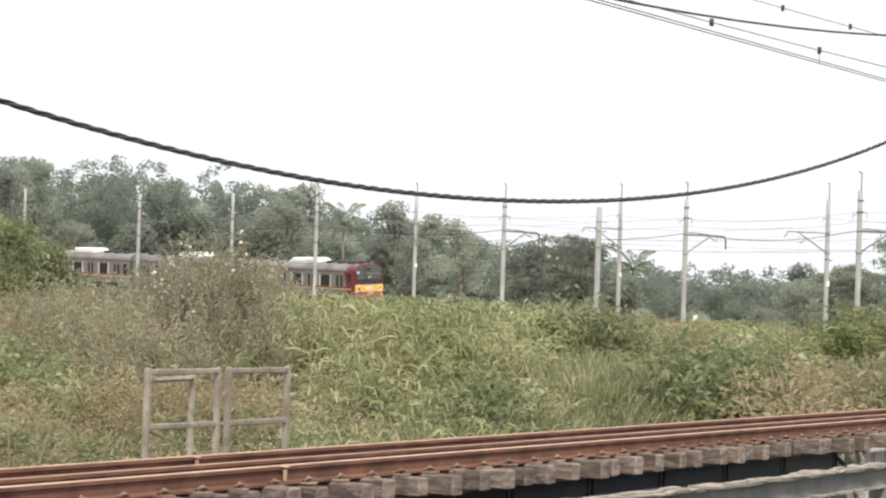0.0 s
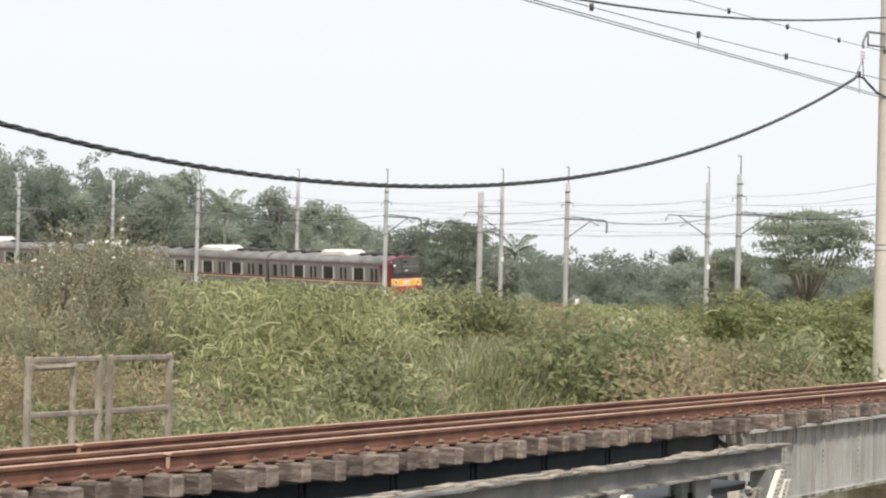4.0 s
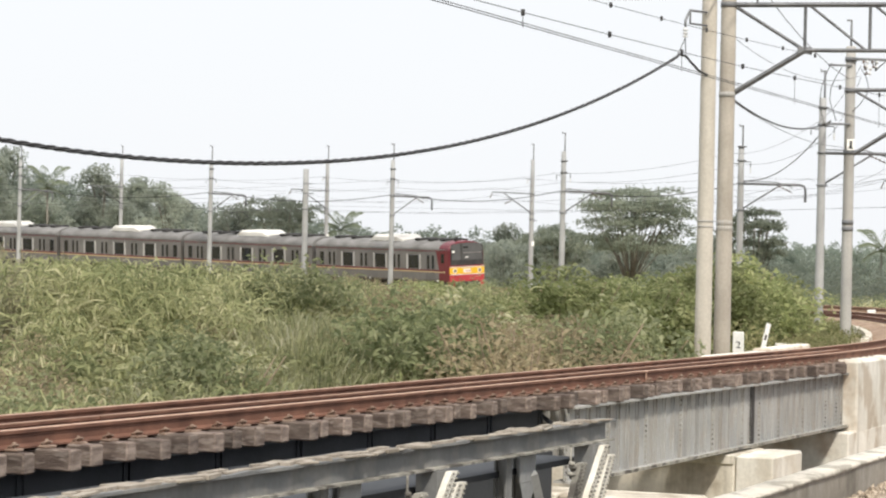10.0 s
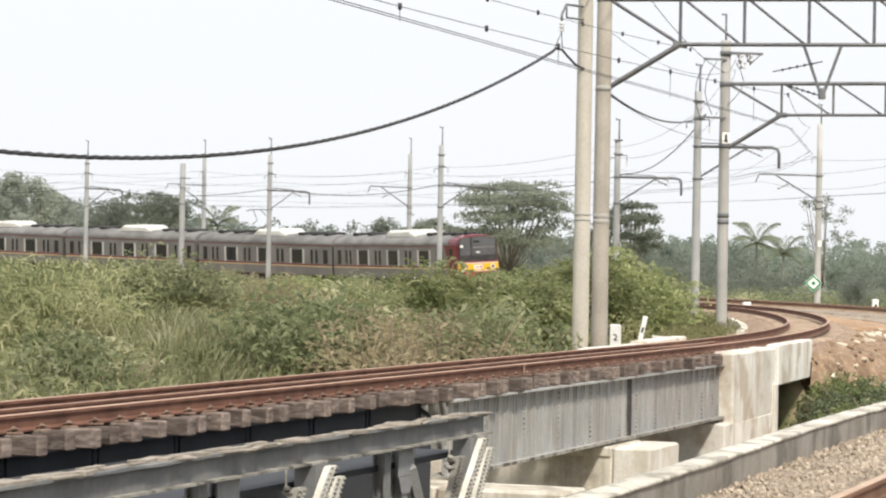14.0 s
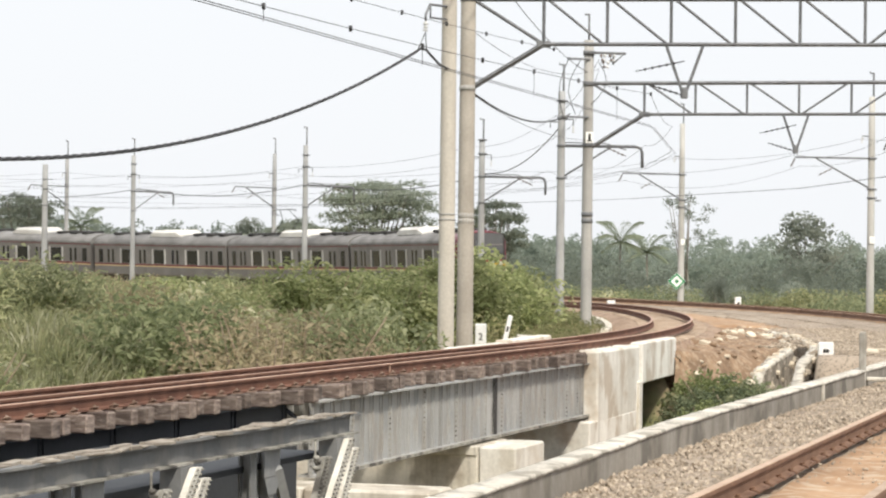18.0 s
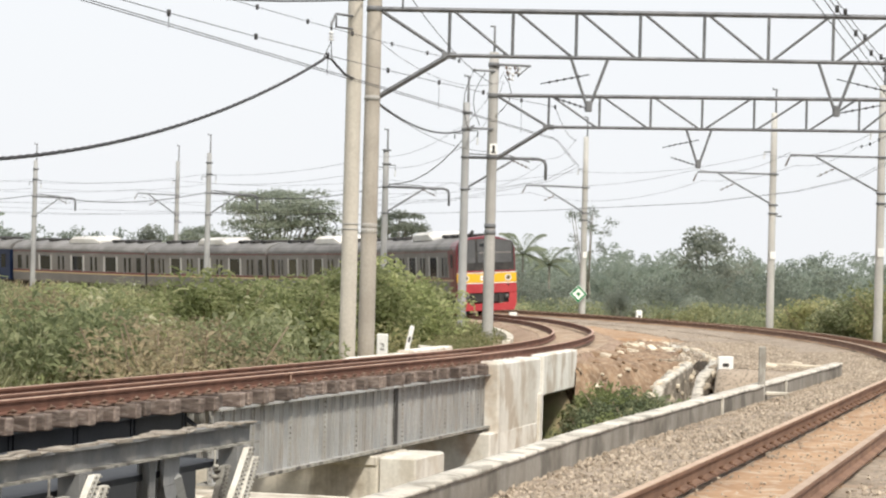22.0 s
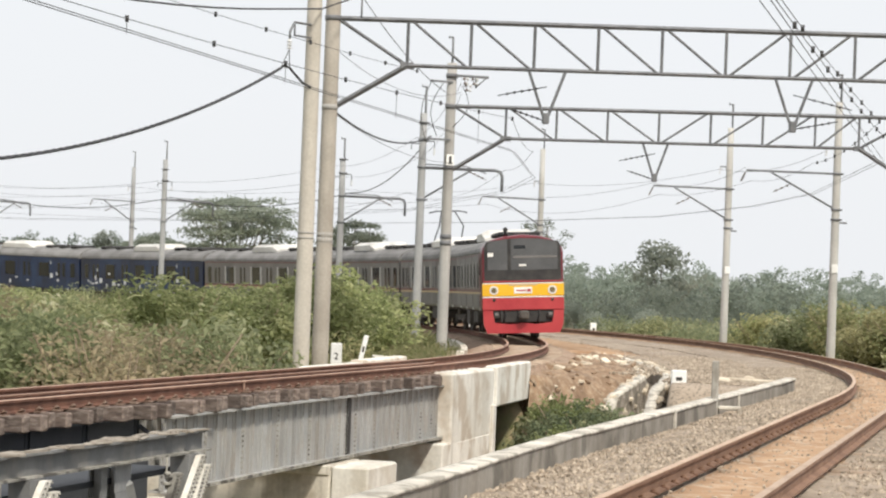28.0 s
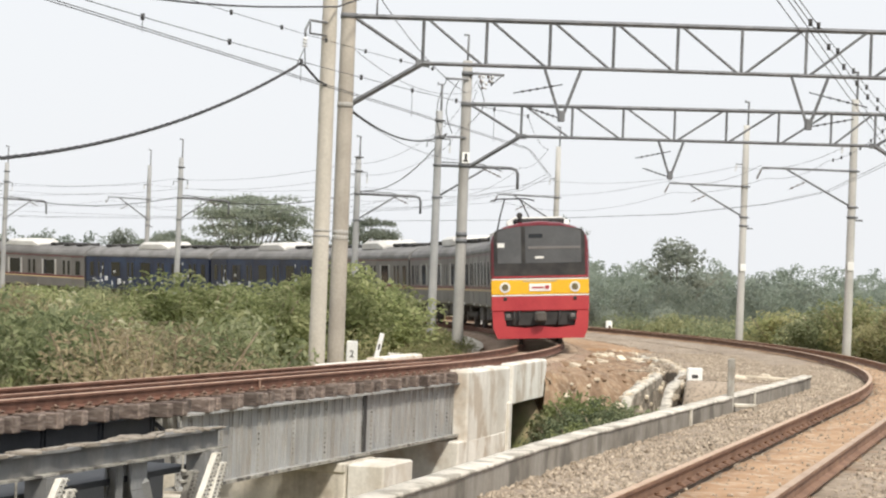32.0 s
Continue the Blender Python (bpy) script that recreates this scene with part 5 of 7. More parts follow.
def train_car(lead, material, label, last=False):
    """One stainless car: shell, roof gear, doors, windows, stripes, bogies."""
    car = thing("train_car", label, "train", "commuter train cars")
    y1 = 9.62 if not lead else 9.2
    side = [(x, z) for x, z in PROFILE if z <= 3.0]
    body = Geo().sweep([[(x, y, z) for x, z in side] for y in (-9.75, y1)])
    part("body", body, material, car)
    top = [(x, z) for x, z in PROFILE if z >= 2.94]
    roof = Geo().sweep([[(x, y, z + 0.003) for x, z in top] for y in (-9.75, -3, 3, y1)], smooth=False)
    part("roof", roof, M_ROOF, car)
    blue = material is M_BLUE
    gutter = Geo()
    for x in (-1.412, 1.412):
        gutter.box((x, (y1 - 9.75) / 2, 3.0), (0.03, y1 + 9.7, 0.05))
    part("gutter", gutter, M_ROOF, car)
    doors = (-7.2, -2.4, 2.4, 7.2)
    leaf = Geo().box((0, 0, 2.03), (0.02, 1.36, 1.86), b=0.006).mesh("door", M_SILVER if not blue else M_BLUE)
    pane = Geo().box((0, 0, 2.2), (0.024, 0.32, 0.86), b=0.008).mesh("door_window", M_GLASS)
    wide = Geo().box((0, 0, 2.2), (0.024, 1.42, 0.86), b=0.01).mesh("window", M_GLASS)
    slim = Geo().box((0, 0, 2.2), (0.024, 0.6, 0.86), b=0.01).mesh("window", M_GLASS)
    mark = Geo().box((0, 0, 1.02), (0.03, 0.16, 0.09), b=0.005).mesh("step_mark", M_SIGN)
    pillar = Geo().box((0, 0, 2.2), (0.016, 0.2, 0.95)).mesh("pillar", M_PILLAR if not blue else M_BLUE)
    for x in (-1.404, 1.404):
        for y in doors:
            d = part("door", leaf, None, car)
            d.location = (x, y, 0)
            for q in (-0.33, 0.33):
                w = part("door_window", pane, None, d)
                w.location = (math.copysign(0.004, x), q, 0)
            k = part("step_mark", mark, None, car)
            k.location = (x, y + 0.9, 0)
        for y in (-4.8, 0, 4.8):
            w = part("window", wide, None, car)
            w.location = (x, y, 0)
            for q in (-0.9, 0.9):
                p = part("pillar", pillar, None, car)
                p.location = (x, y + q, 0)
        for y in ((-8.75,) if lead else (-8.75, 8.75)):
            w = part("window", slim, None, car)
            w.location = (x, y, 0)
        if not blue:
            e = math.copysign(0.004, x)
            part("stripe", Geo().box((x + e * 3, (y1 - 9.75) / 2, 1.67), (0.014, y1 + 9.7, 0.09)), M_MAROON, car, "dark red stripe")
            part("stripe", Geo().box((x + e * 3, (y1 - 9.75) / 2, 1.58), (0.014, y1 + 9.7, 0.07)), M_ORANGE, car, "pale yellow stripe")
            part("stripe", Geo().box((x + e * 2, (y1 - 9.75) / 2, 2.9), (0.014, y1 + 9.7, 0.04)), M_MAROON, car, "dark red stripe")
        else:
            rnd = random.Random(int(x * 10))
            for _ in range(24):
                y, z = rnd.uniform(-9, 9), rnd.choice((rnd.uniform(1.35, 1.75), rnd.uniform(1.3, 1.6), rnd.uniform(1.8, 2.8)))
                part("print_mark", Geo().box((x + math.copysign(0.012, x), y, z), (0.012, rnd.uniform(0.12, 0.5), rnd.uniform(0.08, 0.3)), b=0.003), M_PRINT, car)
    unit = Geo()
    unit.sweep([[(q * 0.98, y, 3.45), (q * 0.98, y, 3.45 + h * 0.75), (q * 0.72, y, 3.5 + h), (-q * 0.72, y, 3.5 + h), (-q * 0.98, y, 3.45 + h * 0.75), (-q * 0.98, y, 3.45)] for y, q, h in ((-2.3, 0.9, 0.1), (-1.7, 1.0, 0.34), (1.7, 1.0, 0.36), (2.3, 0.9, 0.1))])
    part("cooling_unit", unit, M_UNIT, car, "off-white roof cooling unit")
    vent = Geo().box((0, 0, 3.6), (1.5, 0.8, 0.16), b=0.05).mesh("roof_vent", M_BLACK)
    for y in (-7.6, -5.2, 4.2, 6.0, 7.7):
        v = part("roof_vent", vent, None, car)
        v.location = (0, y, 0)
    bogie_geo = Geo()
    for x in (-0.86, 0.86):
        bogie_geo.box((x, 0, 0.55), (0.16, 2.9, 0.24), b=0.04).box((x, 0, 0.78), (0.3, 0.7, 0.22), b=0.05)
        for y in (-1.05, 1.05):
            bogie_geo.box((x, y, 0.43), (0.24, 0.36, 0.32), b=0.05)
    bogie_geo.box((0, 0, 0.62), (1.7, 0.5, 0.24), b=0.04)
    bm = bogie_geo.mesh("bogie", M_UNDER)
    wg = Geo().tube([(-0.6, 0, 0), (0.6, 0, 0)], 0.08, 10)
    for x in (-1, 1):
        wg.tube([(x * 0.50, 0, 0), (x * 0.52, 0, 0), (x * 0.60, 0, 0), (x * 0.63, 0, 0)], 0.44, 24, 0.42)
        for k in range(6):
            c = math.pi * k / 3
            wg.box((x * 0.635, 0.2 * math.cos(c), 0.2 * math.sin(c)), (0.02, 0.09, 0.09))
    wm = wg.mesh("wheelset", M_UNDER)
    wheels = []
    for y in (-6.9, 6.9):
        b = part("bogie", bm, None, car)
        b.location = (0, y, 0)
        for q in (-1.05, 1.05):
            w = part("wheelset", wm, None, b)
            w.location = (0, q, 0.43)
            wheels.append(w)
    for x, y, l, h in ((-0.9, -3.2, 1.6, 0.5), (-0.85, 0.2, 2.4, 0.55), (-0.9, 3.4, 1.3, 0.45), (0.9, -2.6, 2.2, 0.55), (0.85, 1.0, 1.4, 0.5), (0.9, 3.6, 1.5, 0.45)):
        part("equipment_box", Geo().box((x, y, 0.95 - h / 2), (0.8, l, h), b=0.04), M_UNDER, car)
    part("underframe", Geo().box((0, -0.05, 0.97), (2.5, 19.0, 0.16), b=0.03), M_UNDER, car)
    if not lead:
        part("gangway", Geo().box((0, 9.8, 2.1), (1.3, 0.36, 2.2), b=0.06), M_BLACK, car)
    part("gangway", Geo().box((0, -9.85, 2.1), (1.25, 0.2, 2.2), b=0.06), M_BLACK, car)
    for y in (-9.78,) if lead else (-9.78, 9.65):
        part("coupler", Geo().box((0, y, 0.82), (0.3, 0.5, 0.28), b=0.04), M_UNDER, car)
    return car, wheels


def cab_front(car):
    """The flat driving front: maroon shell, black windscreen, yellow band, red apron."""
    def ring(y, grow):
        return [(x * (1 + grow), y, 1.0 + (z - 1.0) * (1 + grow * 0.8)) for x, z in PROFILE]
    part("cab_shell", Geo().sweep([ring(8.35, 0.004), ring(9.55, 0.006), ring(9.7, -0.006), ring(9.76, -0.03)]), M_MAROON, car, "maroon cab end")
    # side flash: the maroon slants back over the steel
    for x in (-1.409, 1.409):
        g = Geo().add([(x, 8.36, 1.0), (x, 8.36, 2.95), (x, 7.95, 2.95), (x, 8.36, 1.7)], [(0, 1, 2, 3)])
        g.add([(x * 1.003, 8.36, 1.0), (x * 1.003, 8.36, 2.95), (x * 1.003, 7.95, 2.95), (x * 1.003, 8.36, 1.7)], [(3, 2, 1, 0)])
        part("cab_flash", g, M_MAROON, car)
        part("cab_door", Geo().box((x, 8.85, 2.0), (0.024, 0.6, 1.75), b=0.01), M_MAROON, car)
        part("cab_window", Geo().box((x * 1.006, 8.85, 2.45), (0.024, 0.44, 0.6), b=0.01), M_GLASS, car)
    # windscreen surround with a rounded top
    def screen(w, z0, z1, y, r):
        pts = [(-w, z0), (w, z0), (w, z1 - r)]
        pts += [(w - r + r * math.cos(a), z1 - r + r * math.sin(a)) for a in (0.5, 1.0)]
        pts += [(0.6, z1 + 0.045), (0, z1 + 0.07), (-0.6, z1 + 0.045)]
        pts += [(-w + r - r * math.cos(a), z1 - r + r * math.sin(a)) for a in (1.0, 0.5)]
        pts += [(-w, z1 - r)]
        return [[(px, yy, pz) for px, pz in pts] for yy in (y - 0.03, y)]
    part("screen_surround", Geo().sweep([r[::-1] for r in screen(1.31, 2.0, 3.37, 9.80, 0.22)]), M_BLACK, car, "black windscreen surround")
    for x0, x1 in ((0.52, 1.2), (-1.2, 0.4)):
        top = lambda x: 3.43 - 0.07 * x * x - 0.06 * max(0.0, abs(x) - 0.95) * 4
        xs = [x0 + (x1 - x0) * i / 6 for i in range(7)]
        pts = [(x0, 2.36), (x1, 2.36)] + [(x, top(x)) for x in xs[::-1]]
        part("windscreen", Geo().sweep([[(px, yy, pz) for px, pz in pts] for yy in (9.79, 9.81)][::-1]), M_SCREEN, car, "cab windscreen with reflected sky painted grey")
    part("destination_display", Geo().box((0.1, 9.816, 3.14), (0.4, 0.012, 0.12), b=0.004), M_GLASS, car)
    part("sun_blind", Geo().box((-0.43, 9.814, 2.8), (1.5, 0.01, 0.075), b=0.003), M_SILVER, car, "pale blind behind the glass")
    part("desk_paper", Geo().box((0.0, 9.814, 2.52), (0.24, 0.01, 0.07), b=0.003), M_SIGN, car)
    part("warning_sticker", Geo().box((1.1, 9.814, 2.88), (0.2, 0.01, 0.13), b=0.003), M_SIGN, car)
    part("upper_trim", Geo().box((0, 9.80, 1.965), (2.74, 0.05, 0.04), b=0.01), M_RED, car)
    part("white_line", Geo().box((0, 9.80, 1.90), (2.78, 0.06, 0.035), b=0.008), M_SIGN, car)
    band = part("yellow_band", Geo().box((0, 9.79, 1.67), (2.8, 0.08, 0.42), b=0.02), M_YELLOW, car, "yellow front band")
    part("white_line", Geo().box((0, 9.80, 1.435), (2.78, 0.06, 0.035), b=0.008), M_SIGN, car)
    part("emblem_plate", Geo().box((-0.0, 9.845, 1.66), (0.62, 0.03, 0.22), b=0.01), M_SIGN, band, "white emblem plate")
    em = Geo().box((-0.2, 9.865, 1.66), (0.12, 0.012, 0.1), b=0.004)
    part("emblem", em, M_RED, band, "red emblem shape")
    part("emblem_bar", Geo().box((0.06, 9.865, 1.655), (0.34, 0.012, 0.05), b=0.004), M_RED, band)
    part("title_bar", Geo().box((0, 9.838, 1.845), (0.95, 0.012, 0.05), b=0.003), M_ORANGE, band)
    for x in (-1.0, 1.0):
        h = part("headlight", Geo().tube([(x, 9.78, 1.67), (x, 9.86, 1.67)], 0.155, 20), M_UNIT, car, "round headlight rim")
        part("headlight_lens", Geo().tube([(x, 9.85, 1.67), (x, 9.875, 1.67)], 0.095, 18), M_AMBER, h)
        part("tail_light", Geo().box((x, 9.83, 1.34), (0.1, 0.08, 0.1), b=0.02), M_BLACK, car)
        part("hand_rail", Geo().tube([(x * 1.36, 9.72, 1.05), (x * 1.38, 9.8, 1.1), (x * 1.38, 9.8, 1.9)], 0.014, 6), M_SILVER, car)
    part("red_band", Geo().box((0, 9.78, 1.2), (2.79, 0.09, 0.42), b=0.02), M_RED, car, "bright red lower front")
    part("coupler_pocket", Geo().box((0, 9.55, 0.78), (2.1, 0.4, 0.44), b=0.03), M_BLACK, car)
    part("coupler", Geo().box((0, 9.95, 0.82), (0.34, 0.55, 0.3), b=0.05).tube([(0, 10.1, 0.82), (0, 10.28, 0.82)], 0.11, 10), M_UNDER, car)
    for x in (-0.55, 0.6, 0.75):
        part("air_hose", Geo().tube([(x, 9.8, 0.98), (x, 9.95, 0.82), (x + 0.08, 9.9, 0.6)], 0.03, 6), M_BLACK, car)
    apron = []
    for y, e in ((9.50, 0.0), (9.86, 0.0)):
        apron.append([(-1.38, y, 0.98), (-1.05, y, 0.98), (-0.98, y, 0.56), (-0.45, y, 0.50), (0.0, y, 0.55), (0.45, y, 0.50), (0.98, y, 0.56), (1.05, y, 0.98), (1.38, y, 0.98), (1.36, y, 0.5), (1.24, y, 0.2), (-1.24, y, 0.2), (-1.36, y, 0.5)])
    part("apron", Geo().sweep([a[::-1] for a in apron]), M_RED, car, "bright red apron under the coupler")
    for x in (-0.92, 0.92):
        part("step_box", Geo().box((x, 9.84, 0.82), (0.22, 0.1, 0.2), b=0.02), M_BLACK, car)
        part("step_lamp", Geo().box((x, 9.9, 0.85), (0.12, 0.03, 0.1), b=0.01), M_SILVER, car)
    part("horn", Geo().tube([(0.55, 9.2, 3.5), (0.55, 9.2, 3.72)], 0.06, 8).tube([(0.55, 9.2, 3.72), (0.55, 9.45, 3.74)], 0.05, 8, 0.09), M_BLACK, car)
    for x in (-0.5, 0.05):
        part("roof_vent", Geo().box((x, 8.6, 3.58), (0.35, 0.6, 0.16), b=0.04), M_BLACK, car)


def pantograph(car, y):
    g = Geo()
    for x in (-0.6, 0.6):
        g.tube([(x, y - 0.5, 3.75), (x * 0.9, y + 0.9, 4.4), (x * 0.5, y - 0.1, 5.05)], 0.028, 6)
    g.box((0, y, 3.68), (1.5, 1.3, 0.08), b=0.02)
    g.tube([(-0.85, y - 0.1, 4.99), (-0.55, y - 0.1, 5.07), (0.55, y - 0.1, 5.07), (0.85, y - 0.1, 4.99)], 0.03, 6)
    part("pantograph", g, M_BLACK, car, "raised black pantograph")


TRAIN, WHEELS = [], []


def build_train():
    lead, wheels = train_car(True, M_SILVER, "stainless commuter train car with maroon and yellow front")
    cab_front(lead)
    TRAIN.append(lead)
    WHEELS.extend(wheels)
    mid, _ = train_car(False, M_SILVER, "stainless commuter train car with red and orange stripes")
    blue, _ = train_car(False, M_BLUE, "train car wrapped in dark blue printed film")
    for i in range(1, CARS):
        src = blue if i in (4, 5) else mid
        ob = src if i in (1, 4) else copy_thing(src, Matrix())
        TRAIN.append(ob)
    pantograph(TRAIN[1], -3.3)
    pantograph(TRAIN[7], 7.4)
    # the narrow-gauge cars are a little smaller than the drawing they were built from
    seen = set()
    for car in TRAIN:
        for ob in car.children_recursive:
            ob.location = Vector((ob.location.x * SIZE, ob.location.y * LENGTH, ob.location.z * SIZE))
            if ob.data.name not in seen:
                seen.add(ob.data.name)
                ob.data.transform(Matrix.Diagonal((SIZE, SIZE if ob.name.startswith(("wheel", "tyre", "hub", "axle")) else LENGTH, SIZE, 1)))


def motions():
    """The train rolls round the curve from the clip's start to its end."""
    ts = [i * 0.5 for i in range(65)]
    for i, car in enumerate(TRAIN):
        walk(car, [(t, car_pose(front_at(t) + CAR / 2 + CAR * i)) for t in ts])
    fine = [i * 0.1 for i in range(321)]
    for w in WHEELS:
        x, y, z = w.location
        walk(w, [(t, pose(x, y, z, math.degrees((front_at(t) - front_at(0)) / 0.418), 0, 0)) for t in fine])


# ---------------------------------------------------------------- vegetation
def tri_mesh(name, v, f, material):
    """A mesh from arrays of vertices and triangles."""
    me = bpy.data.meshes.new(name)
    me.vertices.add(len(v))
    me.vertices.foreach_set("co", v.ravel())
    me.loops.add(f.size)
    me.loops.foreach_set("vertex_index", f.ravel())
    me.polygons.add(len(f))
    me.polygons.foreach_set("loop_start", np.arange(0, f.size, 3))
    me.polygons.foreach_set("loop_total", np.full(len(f), 3))
    me.materials.append(material)
    me.update(calc_edges=True)
    return me


def leaf_mesh(name, centres, normals_up, size, aspect, material, rng, droop=0.0):
    """Many small folded leaves as one mesh: each is a diamond bent along its rib."""
    n = len(centres)
    up = rng.normal(size=(n, 3))
    up[:, 2] += normals_up
    up /= np.linalg.norm(up, axis=1)[:, None]
    d = np.cross(up, rng.normal(size=(n, 3)))
    d /= np.linalg.norm(d, axis=1)[:, None]
    w = np.cross(up, d)
    l = size * rng.uniform(0.6, 1.4, n)[:, None]
    base, tip = centres - d * l / 2, centres + d * l / 2 - np.array([0, 0, 1]) * l * droop
    a, b = centres + w * l * aspect / 2 + up * l * 0.12, centres - w * l * aspect / 2 + up * l * 0.12
    v = np.stack([base, a, tip, b], 1).reshape(-1, 3)
    k = np.arange(n)[:, None] * 4
    f = np.concatenate([k + np.array([[0, 1, 2]]), k + np.array([[0, 2, 3]])], 1).reshape(-1, 3)
    return tri_mesh(name, v, f, material)


def puff(rng, n):
    """Random places in a soft ball, none far out."""
    p = rng.normal(size=(n, 3))
    q = np.linalg.norm(p, axis=1)[:, None]
    return p * np.minimum(1.0, 1.5 / q)


def clumps(rng, n_clumps, per, shape, spread):
    """Leaf centres gathered in clumps inside an uneven dome of half-sizes shape."""
    out = []
    for _ in range(n_clumps):
        while True:
            p = rng.uniform(-1, 1, 3)
            q = np.linalg.norm(p)
            if 0.35 < q < 1:
                break
        p = p * (0.72 + 0.34 * rng.random())
        c = p * shape
        out.append(c + puff(rng, per) * spread * rng.uniform(0.6, 1.3))
    return np.concatenate(out)


def shrub(rng, name, label, group, material, shape, leaf, n_clumps, per, aspect=0.5, twiggy=False):
    ob = thing(name, label, "shrub", group)
    c = clumps(rng, n_clumps, per, np.array(shape), shape[0] * 0.2)
    c[:, 2] += shape[2] * 0.85
    c = c[c[:, 2] > 0.02]
    part("foliage", leaf_mesh("foliage", c, 1.9, leaf, aspect, material, rng, 0.15), None, ob)
    g = Geo()
    for _ in range(14 if twiggy else 7):
        a, r = rng.uniform(0, 6.28), rng.uniform(0.3, 0.95)
        tip = (math.cos(a) * r * shape[0], math.sin(a) * r * shape[1], shape[2] * rng.uniform(0.9, 1.85))
        g.tube([(tip[0] * 0.1, tip[1] * 0.1, -0.2), (tip[0] * 0.5, tip[1] * 0.45, tip[2] * 0.55), tip], 0.03, 5, 0.008)
    part("branching", g, M_TWIG, ob)
    return ob


def tree(rng, name, label, group, height, crown, base, leaf, n_clumps, per, material=None):
    """Tapered trunk, limbs and a crown of leaf clumps at the limbs' ends."""
    ob = thing(name, label, "tree", group)
    g = Geo()
    g.tube([(0, 0, -0.6), (0.1, 0.05, height * 0.3), (0.05, -0.1, height * 0.62)], height * 0.022, 8, height * 0.012)
    cs = []
    for _ in range(n_clumps):
        a, r = rng.uniform(0, 6.28), math.sqrt(rng.random())
        z = base + (height - base) * (0.08 + 0.92 * rng.random() ** 0.8)
        r *= math.sin(min(1.0, 0.25 + (height - z) / (height - base) * 1.2) * 1.57) * (0.75 + 0.35 * rng.random())
        p = np.array([math.cos(a) * r * crown, math.sin(a) * r * crown, z])
        cs.append(p + puff(rng, per) * np.array([crown * 0.2, crown * 0.2, crown * 0.16]))
        if len(cs) % 3 == 0:
            s = height * (0.28 + 0.2 * rng.random())
            g.tube([(0.05, 0, s), (p[0] * 0.45, p[1] * 0.45, s + (p[2] - s) * 0.6), tuple(p)], height * 0.008, 5, 0.02)
    part("trunk", g, M_BARK, ob)
    part("crown", leaf_mesh("crown", np.concatenate(cs), 1.2, leaf, 0.55, material or L_TREE, rng, 0.1), None, ob)
    return ob


def palm(rng, name, label, height):
    ob = thing(name, label, "palm", "palms in the woods")
    part("trunk", Geo().tube([(0, 0, -0.5), (0.25, 0, height * 0.5), (0.3, 0.1, height)], 0.16, 8, 0.1), M_BARK, ob)
    for k in range(16):
        a, lift = k * 2.4, (1.0, 0.55, 0.1)[k % 3]
        rib = [Vector((0.3 + math.cos(a) * r * 0.95, 0.1 + math.sin(a) * r * 0.95, height + lift * r * (1.15 - 0.1 * r) - 0.13 * r * r)) for r in (0.1, 0.8, 1.6, 2.3, 2.9)]
        cs = np.array([tuple(rib[i].lerp(rib[i + 1], u)) for i in range(4) for u in np.linspace(0, 1, 7, endpoint=False)])
        side = np.array([-math.sin(a), math.cos(a), -0.55])
        v, f = [], []
        for q, c in enumerate(cs):
            l = 0.62 * math.sin(0.35 + 2.5 * q / len(cs))
            for e in (-1, 1):
                d = np.array([side[0] * e, side[1] * e, side[2]]) * l + np.array([math.cos(a), math.sin(a), 0]) * l * 0.45
                n = len(v)
                v += [c - np.array([math.cos(a), math.sin(a), 0]) * 0.07, c + np.array([math.cos(a), math.sin(a), 0]) * 0.07, c + d]
                f.append((n, n + 1, n + 2))
        part("frond", tri_mesh("frond", np.array(v), np.array(f), L_PALM), None, ob)
    return ob


def reeds(name, label, material, pts, heights, rng, width=0.017):
    """Curved grass blades standing on the ground: one object of stuff."""
    n = len(pts)
    a = rng.uniform(0, 6.283, n)
    lean = rng.uniform(0.1, 0.75, n) * heights
    d = np.stack([np.cos(a), np.sin(a), 0 * a], 1)
    b = rng.uniform(0, 6.283, n)
    w = np.stack([np.cos(b), np.sin(b), 0 * b], 1) * (width * rng.uniform(0.6, 1.5, n))[:, None]
    up = np.array([0, 0, 1.0])
    h = heights[:, None]
    p0 = pts - up * 0.1
    p1 = pts + up * h * 0.5 + d * lean[:, None] * 0.18
    p2 = pts + up * h * 0.88 + d * lean[:, None] * 0.6
    p3 = pts + up * h * (1.0 - 0.25 * (lean / heights)[:, None]) + d * lean[:, None] * 1.15
    v = np.stack([p0 - w, p0 + w, p1 - w, p1 + w, p2 - w * 0.7, p2 + w * 0.7, p3], 1).reshape(-1, 3)
    k = np.arange(n)[:, None] * 7
    f = np.concatenate([k + np.array([[0, 1, 3]]), k + np.array([[0, 3, 2]]), k + np.array([[2, 3, 5]]), k + np.array([[2, 5, 4]]), k + np.array([[4, 5, 6]])], 1).reshape(-1, 3)
    return tagged(new(name, tri_mesh(name, v, f, material)), label, "grass", kind="stuff")


